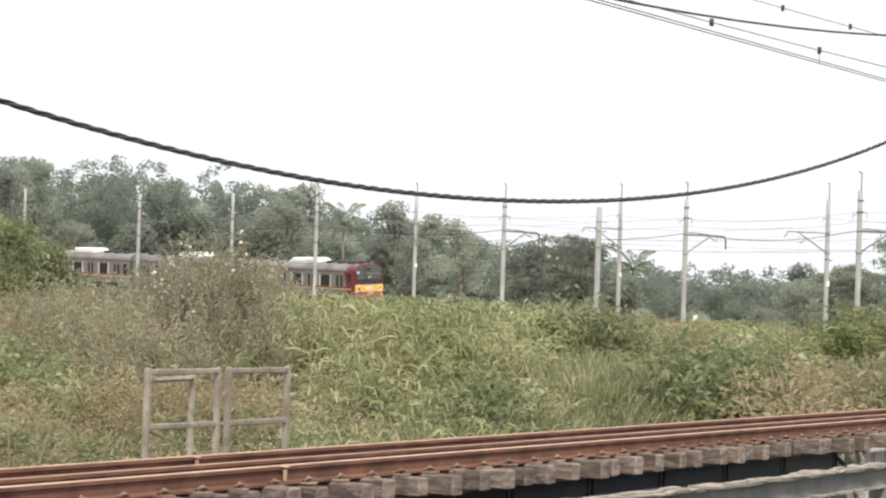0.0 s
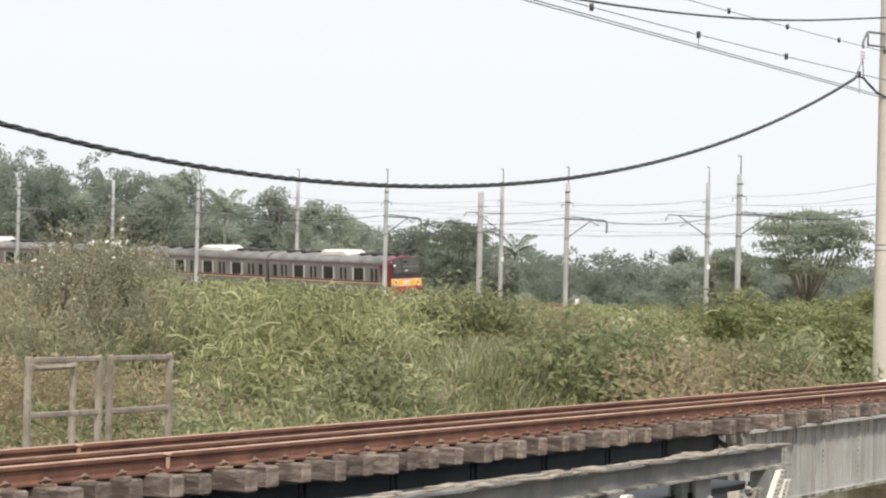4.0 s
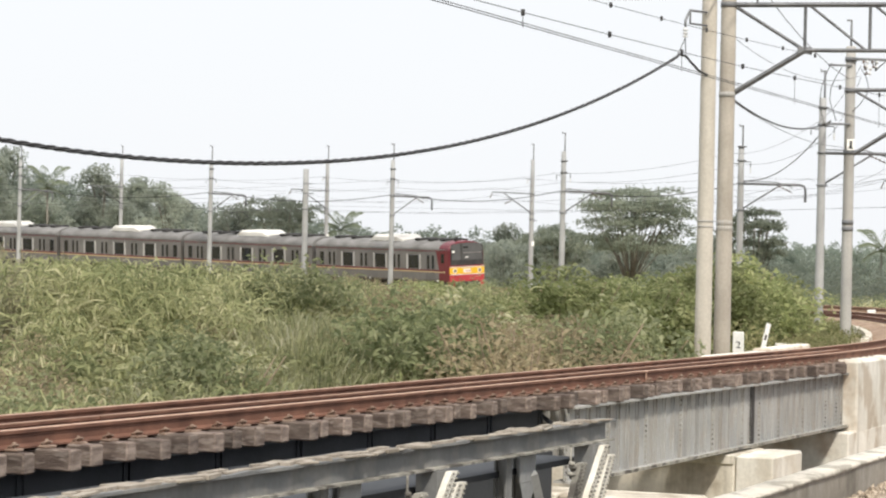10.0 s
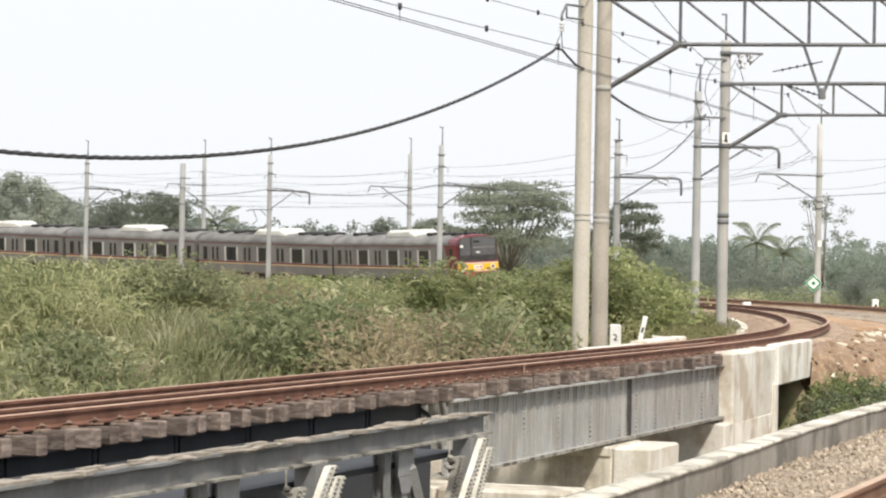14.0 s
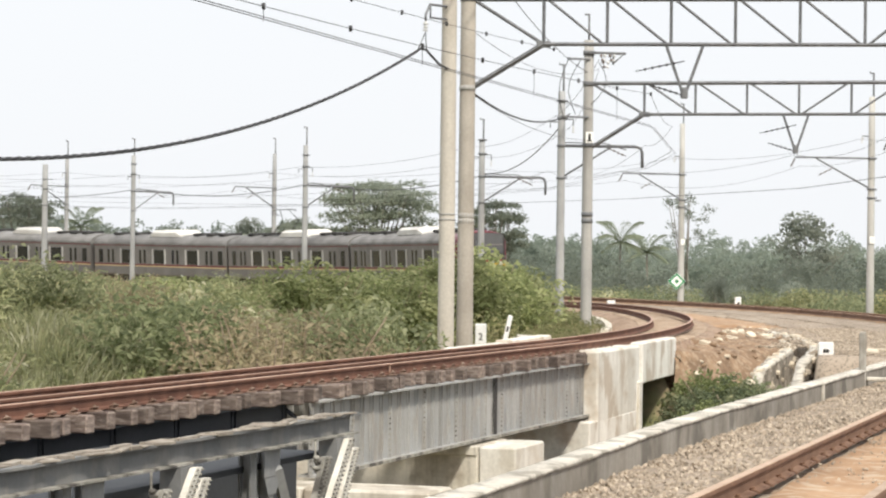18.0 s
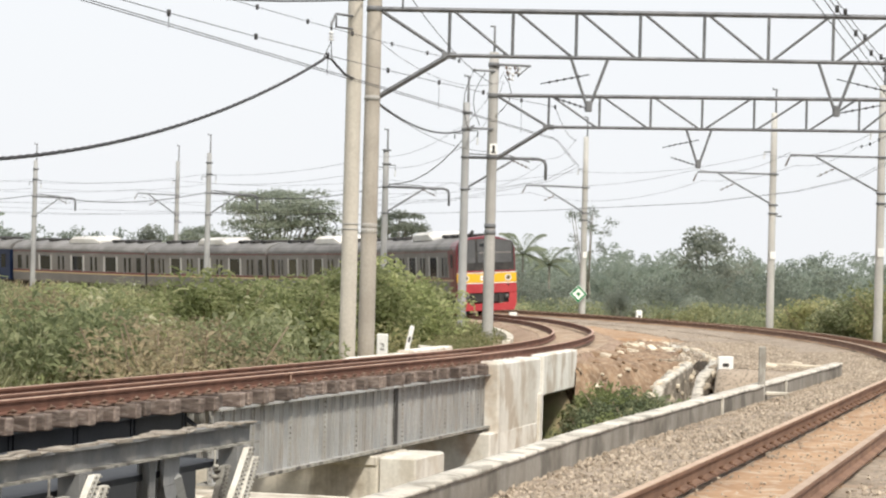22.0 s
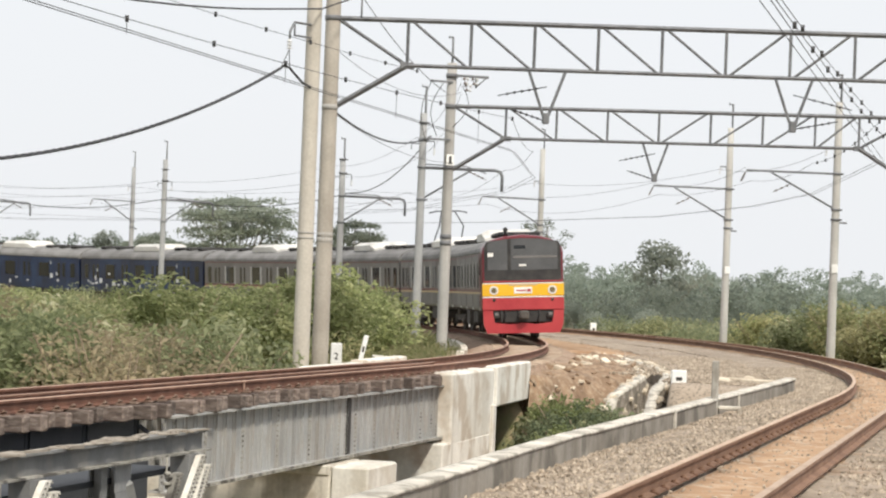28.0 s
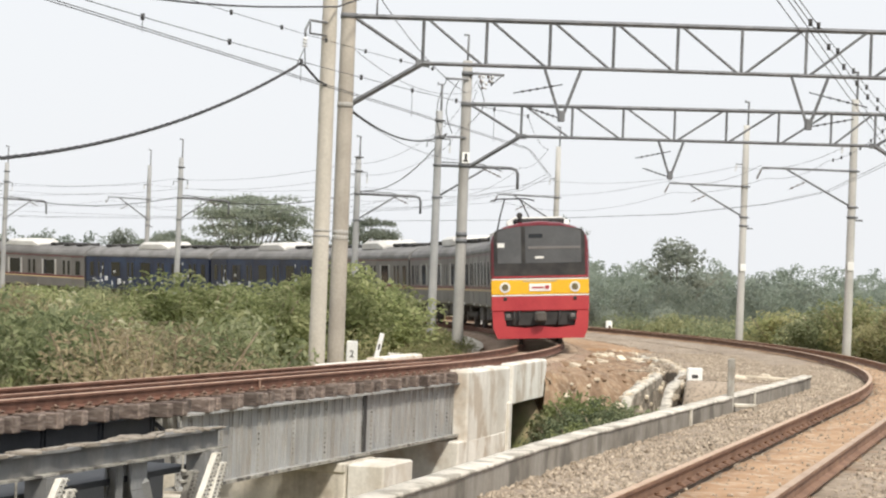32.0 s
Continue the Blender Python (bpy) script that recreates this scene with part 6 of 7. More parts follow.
def canes(name, label, material, pts, heights, rng, nodes=11):
    """Tall canes with long arching leaves from every node: one object of stuff."""
    n = len(pts)
    a = rng.uniform(0, 6.283, n)
    lean = np.stack([np.cos(a), np.sin(a), 0 * a], 1) * (rng.uniform(0.05, 0.42, n) * heights)[:, None]
    u = rng.uniform(0.12, 1.0, (n, nodes))
    at = (pts[:, None] + lean[:, None] * (u ** 2)[..., None] + np.array([0, 0, 1.0]) * (heights[:, None] * u)[..., None]).reshape(-1, 3)
    m = len(at)
    b = rng.uniform(0, 6.283, m)
    d = np.stack([np.cos(b), np.sin(b), 0 * b], 1)
    l = rng.uniform(0.28, 0.62, m)[:, None]
    c = b + 1.57 + rng.normal(size=m) * 0.5
    w = np.stack([np.cos(c), np.sin(c), rng.normal(size=m) * 0.5], 1) * rng.uniform(0.010, 0.021, m)[:, None]
    up = np.array([0, 0, 1.0])
    rise_ = rng.uniform(0.25, 0.75, m)[:, None]
    p1 = at + d * l * 0.38 + up * l * rise_ * 0.55
    p2 = at + d * l * 0.75 + up * l * rise_ * 0.45
    p3 = at + d * l * 1.02 - up * l * (0.42 - 0.4 * rise_)
    v = np.stack([at - w * 0.5, at + w * 0.5, p1 - w, p1 + w, p2 - w * 0.8, p2 + w * 0.8, p3], 1).reshape(-1, 3)
    k = np.arange(m)[:, None] * 7
    f = np.concatenate([k + np.array([[0, 1, 3]]), k + np.array([[0, 3, 2]]), k + np.array([[2, 3, 5]]), k + np.array([[2, 5, 4]]), k + np.array([[4, 5, 6]])], 1).reshape(-1, 3)
    return tagged(new(name, tri_mesh(name, v, f, material)), label, "cane grass", kind="stuff")


def feathery(rng, name, label, group, height, spread, material, stems=42, per=80, blossom=False):
    """A tall shrub of many thin upright stems clothed in fine leaves."""
    ob = thing(name, label, "shrub", group)
    g, cs = Geo(), []
    for _ in range(stems):
        a, r = rng.uniform(0, 6.283), math.sqrt(rng.random()) * spread
        h = height * rng.uniform(0.55, 1.0) * (1 - 0.3 * (r / spread) ** 2)
        root = np.array([math.cos(a) * r * 0.25, math.sin(a) * r * 0.25, 0])
        tip = np.array([math.cos(a) * r + rng.normal() * 0.15, math.sin(a) * r + rng.normal() * 0.15, h])
        mid = root * 0.55 + tip * 0.45 + np.array([0, 0, h * 0.08])
        g.tube([tuple(root - np.array([0, 0, 0.2])), tuple(mid), tuple(tip)], 0.022, 4, 0.005)
        u = rng.uniform(0.22, 1.04, per)[:, None]
        line = (1 - u) ** 2 * root + 2 * u * (1 - u) * mid + u * u * tip
        cs.append(line + rng.normal(size=(per, 3)) * np.array([0.13, 0.13, 0.1]) * (1.25 - 0.6 * u))
    c = np.concatenate(cs)
    part("branching", g, M_TWIG, ob)
    part("foliage", leaf_mesh("foliage", c, 0.6, 0.13, 0.3, material, rng, 0.1), None, ob)
    if blossom:
        k = rng.choice(np.where(c[:, 2] > height * 0.5)[0], 190)
        part("blossom", leaf_mesh("blossom", c[k] + rng.normal(size=(190, 3)) * 0.08, 1.0, 0.09, 0.9, L_BLOSSOM, rng), None, ob, "white blossom")
    return ob


def umbrella(rng, name, label, group, height, crown, low, material, discs=15, leaf=0.24, per=330):
    """A spreading tree: a forked trunk and limbs that carry flat, separate plates of foliage."""
    ob = thing(name, label, "tree", group)
    g, cs = Geo(), []
    g.tube([(0, 0, -0.6), (0.12, 0.05, height * 0.22), (0.0, 0.0, height * 0.4)], height * 0.017, 8, height * 0.011)
    for k in range(discs):
        a, u = k * 2.4 + rng.uniform(-0.3, 0.3), math.sqrt((k + 0.3) / discs)
        tier = (1.0 - 0.12 * u * u, 0.8, 0.62, 1.0 - 0.26 * u, 0.46, 0.3)[k % 6] if u > 0.4 else (1.0, 0.82, 0.64)[k % 3]
        z = low + (height - low) * tier + rng.normal() * 0.22
        p = np.array([math.cos(a) * u * crown * 0.82, math.sin(a) * u * crown * 0.82, z])
        rad = crown * rng.uniform(0.17, 0.36)
        m = int(per * (rad / crown / 0.28) ** 1.6)
        b, q = rng.uniform(0, 6.283, m), np.sqrt(rng.random(m)) * rad * rng.uniform(0.7, 1.2, m)
        lump = np.array([noise.noise((math.cos(c) * d * 1.4 + k, math.sin(c) * d * 1.4, 2.0)) for c, d in zip(b, q)])
        cs.append((p + np.stack([np.cos(b) * q, np.sin(b) * q, rng.normal(size=m) * 0.15 + 0.2 * lump - 0.16 * (q / rad) ** 2], 1))[lump > -0.22])
        fork = np.array([0.0, 0.0, height * rng.uniform(0.2, 0.34)])
        if k % 3 == 0:
            g.tube([tuple(fork), tuple(fork * 0.35 + p * 0.65 - np.array([0, 0, 0.35])), tuple(p - np.array([0, 0, 0.1]))], height * 0.006, 5, 0.02)
    part("trunk", g, M_BARK, ob)
    part("crown", leaf_mesh("crown", np.concatenate(cs), 1.6, leaf, 0.5, material, rng, 0.1), None, ob)
    return ob


def polar(rng, n, a0, a1, r0, r1):
    a, r = np.radians(rng.uniform(a0, a1, n)), np.sqrt(rng.uniform(r0 * r0, r1 * r1, n))
    return r * np.sin(a), r * np.cos(a)


TOPS = ((-12, 0.4), (-9.7, 0.4), (-8.7, 0.15), (-7.6, 0.3), (-6.6, 0.5), (-6.0, 1.0), (-5.4, 1.32), (-4.7, 1.1), (-4.1, 0.5), (-3.2, 0.15), (-1, 0.15), (0.5, 0.08), (3, 0.1), (4.6, -0.12), (5.8, -0.25), (8, -0.25), (9.9, -0.12), (11, -0.1), (11.9, -0.02), (12.5, 0.2), (13.4, 0.4), (14.2, 0.3), (14.8, 0.1), (15.2, -0.2), (17, -0.4))

BRINK = ((16, -0.3), (19, -0.35), (21, -0.2), (21.9, 0.0), (22.6, 0.15), (23.7, 0.32), (25, 0.2), (27, 0.35), (31, 0.4))

WOODS = ((-15, 2.5), (-9.9, 2.6), (-8.9, 2.8), (-7.8, 3.0), (-6.9, 3.25), (-6.1, 2.6), (-4.9, 2.9), (-3.8, 2.5), (-3.1, 2.3), (-2.3, 2.2), (-1.9, 1.9), (-0.9, 1.85), (0, 1.6), (1.6, 1.4), (2.8, 1.55), (3.4, 1.5), (4.2, 1.2), (5.8, 1.0), (7, 0.85), (8, 0.95), (10, 0.8), (13, 0.75), (17, 0.8))


def scatter(src, xs, ys, rng, lo, hi, sink=0.1, low=()):
    """The first stands where it was built; the rest are copies, turned and sized; low keeps them under a skyline."""
    zs = terrain(xs, ys)
    tall = max(v.co.z for c in src[0].children for v in c.data.vertices) if low else 0
    for i, (x, y, z) in enumerate(zip(xs, ys, zs)):
        s = rng.uniform(lo, hi)
        if low:
            top = 1.42 + math.hypot(x, y) * math.tan(radians(np.interp(math.degrees(math.atan2(x, y)), [p[0] for p in low], [p[1] for p in low]) + rng.uniform(-0.3, 0.1)))
            s = max(0.35, min(s, (top - z + sink) / (tall * 0.92)))
        ob = src[i] if i < len(src) else copy_thing(src[rng.integers(len(src))], Matrix())
        ob.matrix_basis = pose(x, y, z - sink, 0, 0, rng.uniform(0, 360)) @ Matrix.Diagonal((s, s, s * rng.uniform(0.9, 1.0 if low else 1.12), 1))


def clear_of_lines(xs, ys, inner=3.6, outer=3.6):
    si, oi = nearest(INNER, xs, ys)
    so, oo = nearest(OUTER, xs, ys)
    return (np.abs(oi) > inner) & (np.abs(oo) > outer)


def build_plants():
    rng = np.random.default_rng(11)
    # reeds and tall grass behind the bridge
    xs, ys = polar(rng, 170000, -12, 15, 24, 75)
    si, oi = nearest(INNER, xs, ys)
    keep = (oi < -2.6) & (si < 7) & ((oi < -4.5) | (si < -4))
    dry = np.array([noise.noise((x * 0.16, y * 0.16, 3.0)) for x, y in zip(xs, ys)])
    keep &= (np.degrees(np.arctan2(xs, ys)) > -2.6 + 1.5 * dry) | (rng.random(len(xs)) < 0.12)
    keep &= rng.random(len(xs)) < np.clip(0.55 + 1.2 * dry, 0.08, 1)
    xs, ys = xs[keep], ys[keep]
    pts = np.stack([xs, ys, terrain(xs, ys)], 1)
    d = np.hypot(xs, ys)
    hgt = rng.uniform(0.8, 1.7, len(xs)) * (0.95 + 0.5 * dry[keep]) * np.where(d < 34, 1.15, 1.0)
    reeds("reeds", "tall yellow-green reeds and grass behind the bridge", L_REED, pts, hgt, rng)
    # bamboo-like thicket in front, one mass of slim leaves
    x, y = polar(rng, 9000, -13, 10, 27, 62)
    si, oi = nearest(INNER, x, y)
    k = np.where((oi < -3.6) & ((oi < -5) | (si < -4)) & ((np.degrees(np.arctan2(x, y)) > -3) | (rng.random(len(x)) < 0.12)))[0][:640]
    zs = terrain(x, y)
    cs = []
    for i in k:
        h = 1.05 + 0.85 * noise.noise((x[i] * 0.22, y[i] * 0.22, 8.0))
        cs.append(np.array([x[i], y[i], zs[i] + 0.62 * h]) + puff(rng, 120) * np.array([0.42, 0.42, 0.45 * h]))
    tagged(new("thicket", leaf_mesh("thicket", np.concatenate(cs), 1.4, 0.26, 0.13, L_REED, rng, 0.3)), "bamboo-like thicket of slim yellow-green leaves", "thicket", kind="stuff")
    # tall canes with arching leaves in the hollow of the field
    def skyline(x, y):
        return 1.42 + np.hypot(x, y) * np.tan(np.radians(np.interp(np.degrees(np.arctan2(x, y)), [p[0] for p in TOPS], [p[1] for p in TOPS])))

    x, y = polar(rng, 30000, -4.0, 9.5, 31, 64)
    si, oi = nearest(INNER, x, y)
    patch = np.array([noise.noise((p * 0.13, q * 0.13, 6.0)) for p, q in zip(x, y)])
    az = np.degrees(np.arctan2(x, y))
    k = np.where((oi < -3.4) & (rng.random(len(x)) < np.clip(0.2 + 2.0 * patch, 0.03, 1) * smooth(az, -3.6, -1.6) * smooth(-az, -8.5, -4.8)))[0][:3000]
    zs = terrain(x, y)
    hgt = np.minimum(rng.uniform(1.1, 2.6, len(x)) * (0.85 + 0.9 * patch), skyline(x, y) - 0.2 - zs)
    k = k[hgt[k] > 0.5]
    canes("cane_grass", "tall cane grass with arching yellow-green leaves", L_CANE, np.stack([x, y, zs], 1)[k], hgt[k], rng)
    # fine-leaved shrubs on the far side of the railing
    fine = [feathery(rng, "feathery_shrub", "tall fine-leaved olive brown shrub", "feathery shrubs", 3.3, 1.35, L_FEATHER) for _ in range(3)]
    bloom = [feathery(rng, "flowering_shrub", "tall fine-leaved shrub dotted with white blossom", "flowering shrubs", 3.6, 1.5, L_FEATHER, 46, 80, True)]
    x, y = polar(rng, 600, -9.0, -2.0, 47, 74)
    si, oi = nearest(INNER, x, y)
    k = np.where(oi < -6)[0][:44]
    scatter(fine, x[k], y[k], rng, 0.95, 1.35, low=TOPS)
    x, y = np.array([-5.6, -6.6, -4.9, -6.1, -7.6, -5.0]), np.array([58.0, 61.0, 62.5, 66.0, 64.0, 68.0])
    scatter(bloom, x, y, rng, 1.0, 1.3, low=TOPS)
    # shrubs in the field inside the curve
    green = [shrub(rng, "shrub", "leafy bright green shrub among reeds", "shrubs in the field", L_SHRUB, (1.25, 1.2, 1.0), 0.13, 60, 72) for _ in range(3)]
    dark = [shrub(rng, "shrub", "dark green broad-leaved shrub among reeds", "shrubs in the field", L_DARK, (1.3, 1.2, 1.0), 0.125, 60, 72) for _ in range(2)]
    dry_s = [shrub(rng, "shrub", "dry brownish shrub with thin twigs", "shrubs in the field", L_DRY, (1.3, 1.3, 1.05), 0.1, 70, 70, 0.35, True) for _ in range(3)]

    def field(src, n, a0, a1, r0, r1, lo, hi):
        x, y = polar(rng, n * 4, a0, a1, r0, r1)
        si, oi = nearest(INNER, x, y)
        k = (oi < -4.2) & clear_of_lines(x, y)
        scatter(src, x[k][:n], y[k][:n], rng, lo, hi, low=TOPS)

    field([copy_thing(g, Matrix()) for g in green], 26, -4, 13, 33, 50, 0.65, 1.0)
    field([copy_thing(g, Matrix()) for g in dark], 16, -12, 12, 34, 52, 0.7, 1.05)
    field([copy_thing(g, Matrix()) for g in dry_s], 24, -12, 12, 34, 54, 0.65, 1.0)
    field(green, 44, -3, 15, 46, 125, 0.75, 1.15)
    field(dark, 34, -11, 14, 42, 120, 0.75, 1.15)
    field(dry_s, 34, -12, 14, 40, 120, 0.75, 1.15)
    field(dry_s[:1] and [copy_thing(dry_s[0], Matrix())], 10, -12, -3, 44, 75, 0.9, 1.25)
    field([copy_thing(dark[0], Matrix())], 16, -13, -6.5, 36, 62, 0.9, 1.3)
    field([copy_thing(d, Matrix()) for d in dry_s], 26, -12, -2.6, 28, 46, 0.85, 1.25)
    field([copy_thing(dark[0], Matrix())], 10, -12, -2.5, 27, 44, 0.6, 1.0)
    # the bushes that stand out above the reeds
    for src, az, r, top in ((dark[0], 6.0, 48, -0.45), (dark[1], 6.5, 50, -0.6), (dark[0], 3.4, 60, 0.3), (dark[1], 3.0, 61, 0.12), (dry_s[0], 8.4, 46, -0.85), (dry_s[1], 8.9, 47, -0.75), (dry_s[2], 9.3, 49, -0.7), (dark[1], 1.6, 42, -1.5), (dark[0], -2.6, 37, -2.6), (dark[0], 10.6, 50, -0.6)):
        x, y = r * math.sin(radians(az)), r * math.cos(radians(az))
        z = float(terrain([x], [y])[0])
        ob = copy_thing(src, Matrix())
        k = (1.42 + r * math.tan(radians(top)) - z) / (1.95 if src in dark else 2.1)
        ob.matrix_basis = pose(x, y, z - 0.05, 0, 0, az * 40) @ Matrix.Diagonal((k * 0.9, k * 0.9, k, 1))
    # undergrowth between the shrubs, one mass of leaves
    x, y = polar(rng, 9000, -13, 15, 36, 130)
    si, oi = nearest(INNER, x, y)
    k = np.where((oi < -4.4) & clear_of_lines(x, y))[0][:1500]
    zs = terrain(x, y)
    cs = np.concatenate([np.array([x[i], y[i], zs[i] + 0.5]) + puff(rng, 110) * np.array([0.6, 0.6, 0.34]) * rng.uniform(0.7, 1.4) for i in k])
    tagged(new("undergrowth", leaf_mesh("undergrowth", cs, 1.0, 0.13, 0.4, L_MIX, rng, 0.15)), "tangled yellow-green undergrowth between shrubs", "undergrowth", kind="stuff")
    # bushes by the poles and by the embankment foot
    bush = [shrub(rng, "shrub", "dense light green bush beside the track", "bushes by the track", L_SHRUB, (1.5, 1.4, 1.1), 0.15, 70, 80) for _ in range(2)]
    pts = [INNER.at(s, o) for s, o in ((22, -6.0), (26, -5.2), (30, -5.4), (25, -8), (19, -8.2), (34, -6.0), (12, -7.5), (40, -6.4), (16, -6.6), (28, -7.2), (36, -5.2))]
    scatter(bush, np.array([p[0] for p in pts]), np.array([p[1] for p in pts]), rng, 1.1, 1.45, low=TOPS)
    low = [shrub(rng, "weed_clump", "low green weeds by the abutment", "weeds by the abutment", L_WEED if _ else L_SHRUB, (0.7, 0.7, 0.42), 0.085, 50, 80) for _ in range(2)]
    spots = ((5, 2.6), (6.4, 2.9), (7.8, 2.3), (8.8, 2.7), (9.4, 2.2), (8.0, 3.0), (5.4, 3.5), (4.0, 3.9), (7.2, 2.6), (2.6, 4.4), (8.6, 1.9), (6.8, 2.0), (9.8, 2.7), (5.8, 2.2), (10.4, 2.3))
    while len(low) < len(spots):
        low.append(copy_thing(low[len(low) % 2], Matrix()))
    for ob, (s, o) in zip(low, spots):
        k = rng.uniform(0.75, 1.15) * (1.25 if s < 9 else 0.95 if s < 11 else 0.42)
        ob.matrix_basis = pose(*INNER.at(s, o)[:2], hollow(s, o) - 0.1, 0, 0, rng.uniform(0, 360)) @ Matrix.Diagonal((k, k, k * 1.2, 1))
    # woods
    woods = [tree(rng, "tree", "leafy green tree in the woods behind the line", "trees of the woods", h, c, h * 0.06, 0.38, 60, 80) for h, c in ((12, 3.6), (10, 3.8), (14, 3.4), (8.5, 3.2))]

    def wood(src, n, a0, a1, r0, r1, lo, hi):
        x, y = polar(rng, n * 3, a0, a1, r0, r1)
        k = clear_of_lines(x, y, 9, 7)
        so, oo = nearest(OUTER, x, y)
        k &= oo > 6
        scatter(src, x[k][:n], y[k][:n], rng, lo, hi, 0.3, WOODS)

    wood(woods, 60, -14, 1, 265, 310, 0.85, 1.25)
    wood([copy_thing(w, Matrix()) for w in woods], 34, -1, 13, 235, 300, 0.7, 1.15)

    def mass(label, n, a0, a1, r0, r1, lo, hi, away=10, leaf=0.36, sky=()):
        """Closed woodland canopy far off, as one object."""
        x, y = polar(rng, n * 2, a0, a1, r0, r1)
        so, oo = nearest(OUTER, x, y)
        k = np.where(oo > away)[0][:n]
        zs = terrain(x, y)
        cs = []
        for i in k:
            h, c = rng.uniform(lo, hi), rng.uniform(2.6, 4.6)
            if sky:
                h = (1.42 + math.hypot(x[i], y[i]) * math.tan(radians(np.interp(math.degrees(math.atan2(x[i], y[i])), [p[0] for p in sky], [p[1] for p in sky]))) - zs[i]) * rng.uniform(0.82, 1.02)
            for _ in range(15):
                a, r = rng.uniform(0, 6.283), math.sqrt(rng.random())
                top = h * (1 - 0.45 * r * r) * rng.uniform(0.55, 1.0)
                p = np.array([x[i] + math.cos(a) * r * c, y[i] + math.sin(a) * r * c, zs[i] + top])
                cs.append(p + puff(rng, 60) * np.array([0.56, 0.56, 0.42]))
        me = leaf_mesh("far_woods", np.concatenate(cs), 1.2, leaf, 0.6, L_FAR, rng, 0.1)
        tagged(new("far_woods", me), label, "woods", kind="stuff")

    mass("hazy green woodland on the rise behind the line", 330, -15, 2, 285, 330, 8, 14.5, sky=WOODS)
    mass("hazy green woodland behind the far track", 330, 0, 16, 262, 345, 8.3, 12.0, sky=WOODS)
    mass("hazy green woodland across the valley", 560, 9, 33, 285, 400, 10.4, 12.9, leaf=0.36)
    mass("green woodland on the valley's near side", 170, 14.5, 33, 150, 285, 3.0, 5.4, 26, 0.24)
    scrub = [tree(rng, "tree", "low bushy tree along the far side of the line", "low trees beyond the line", h, c, 0.4, 0.3, 40, 60) for h, c in ((4.2, 2.6), (3.4, 2.4))]
    x, y = polar(rng, 900, -12, 31, 85, 300)
    so, oo = nearest(OUTER, x, y)
    k = (oo > 9) & (oo < 60)
    scatter(scrub, x[k][:110], y[k][:110], rng, 0.3, 0.6, 0.3)
    x, y = polar(rng, 2600, 12, 31, 75, 190)
    so, oo = nearest(OUTER, x, y)
    k = np.where((oo > 5.2) & (oo < 26))[0][:260]
    zs = terrain(x, y)
    cs = np.concatenate([np.array([x[i], y[i], zs[i] + 0.55]) + puff(rng, 170) * np.array([0.75, 0.75, 0.42]) * rng.uniform(0.6, 1.5) for i in k])
    tagged(new("track_weeds", leaf_mesh("track_weeds", cs, 1.0, 0.19, 0.4, L_WEED, rng, 0.1)), "olive green weeds beyond the outer track", "weeds", kind="stuff")
    # weeds inside the curve, between the edging and the bushes
    cs = []
    for _ in range(330):
        s, o = rng.uniform(15, 60), rng.uniform(-6.5, -2.2)
        x, y, a = INNER.at(s, o)
        cs.append(np.array([x, y, float(terrain([x], [y])[0]) + 0.14]) + puff(rng, 60) * np.array([0.32, 0.32, 0.12 + 0.05 * (-2.2 - o)]))
    tagged(new("track_weeds", leaf_mesh("track_weeds", np.concatenate(cs), 1.0, 0.11, 0.35, L_MIX, rng, 0.1)), "low olive brown weeds inside the curve", "weeds", kind="stuff")
    peak = tree(rng, "tree", "tall rounded tree above the far woods", "tall trees", 11.0, 3.6, 3.0, 0.42, 60, 50, L_TREE)
    x, y = 262 * math.sin(radians(20.75)), 262 * math.cos(radians(20.75))
    z = float(terrain([x], [y])[0]) - 0.3
    k = (1.42 + 262 * math.tan(radians(1.24)) - z) / 11.4
    peak.matrix_basis = pose(x, y, z) @ Matrix.Diagonal((1.25, 1.25, k, 1))
    near = [shrub(rng, "shrub", "yellow-green bush beyond the outer track", "bushes beyond the track", paint, (1.5, 1.4, 0.9), 0.16, 60, 70) for paint in (L_MIX, L_REED, L_DARK, L_MIX)]
    pts = [OUTER.at(s, o) for s, o in ((66, 5.6), (63, 6.4), (60, 7.0), (66, 8.5), (58, 6.0), (70, 8.0), (76, 10), (55, 8.0), (52, 7.0), (84, 9), (92, 12), (100, 8), (47, 9), (42, 8), (68, 6.5), (61, 5.4))]
    scatter(near, np.array([p[0] for p in pts]), np.array([p[1] for p in pts]), rng, 0.9, 1.2, low=BRINK)
    x, y = polar(rng, 1500, 19.5, 31, 62, 105)
    so, oo = nearest(OUTER, x, y)
    k = (oo > 5.6) & (oo < 22)
    scatter([copy_thing(n, Matrix()) for n in near], x[k][:28], y[k][:28], rng, 0.9, 1.5, low=BRINK)
    x, y = np.array([-17.2, -18.6, -16.6, -20.5]), np.array([98.0, 101.0, 104.0, 100.0])
    bigs = [tree(rng, "tree", "dense dark green tree in front of the train line", "trees in the field", 4.9, 2.4, 0.5, 0.22, 60, 80, L_DARK)]
    scatter(bigs, x, y, rng, 0.72, 0.9, 0.3)
    # spreading flat-topped trees behind the line: bearing, distance, elevation of the top, half-width
    for az, r, top, half, label in ((10.95, 200, 1.84, 5.1, "wide flat-topped tree with open branches"), (13.65, 212, 1.42, 3.2, "smaller flat-topped tree with open branches"), (9.2, 226, 0.98, 3.4, "low spreading tree in front of the woods"), (3.0, 240, 1.5, 4.0, "broad spreading tree above the woods")):
        x, y = r * math.sin(radians(az)), r * math.cos(radians(az))
        z = float(terrain([x], [y])[0]) - 0.3
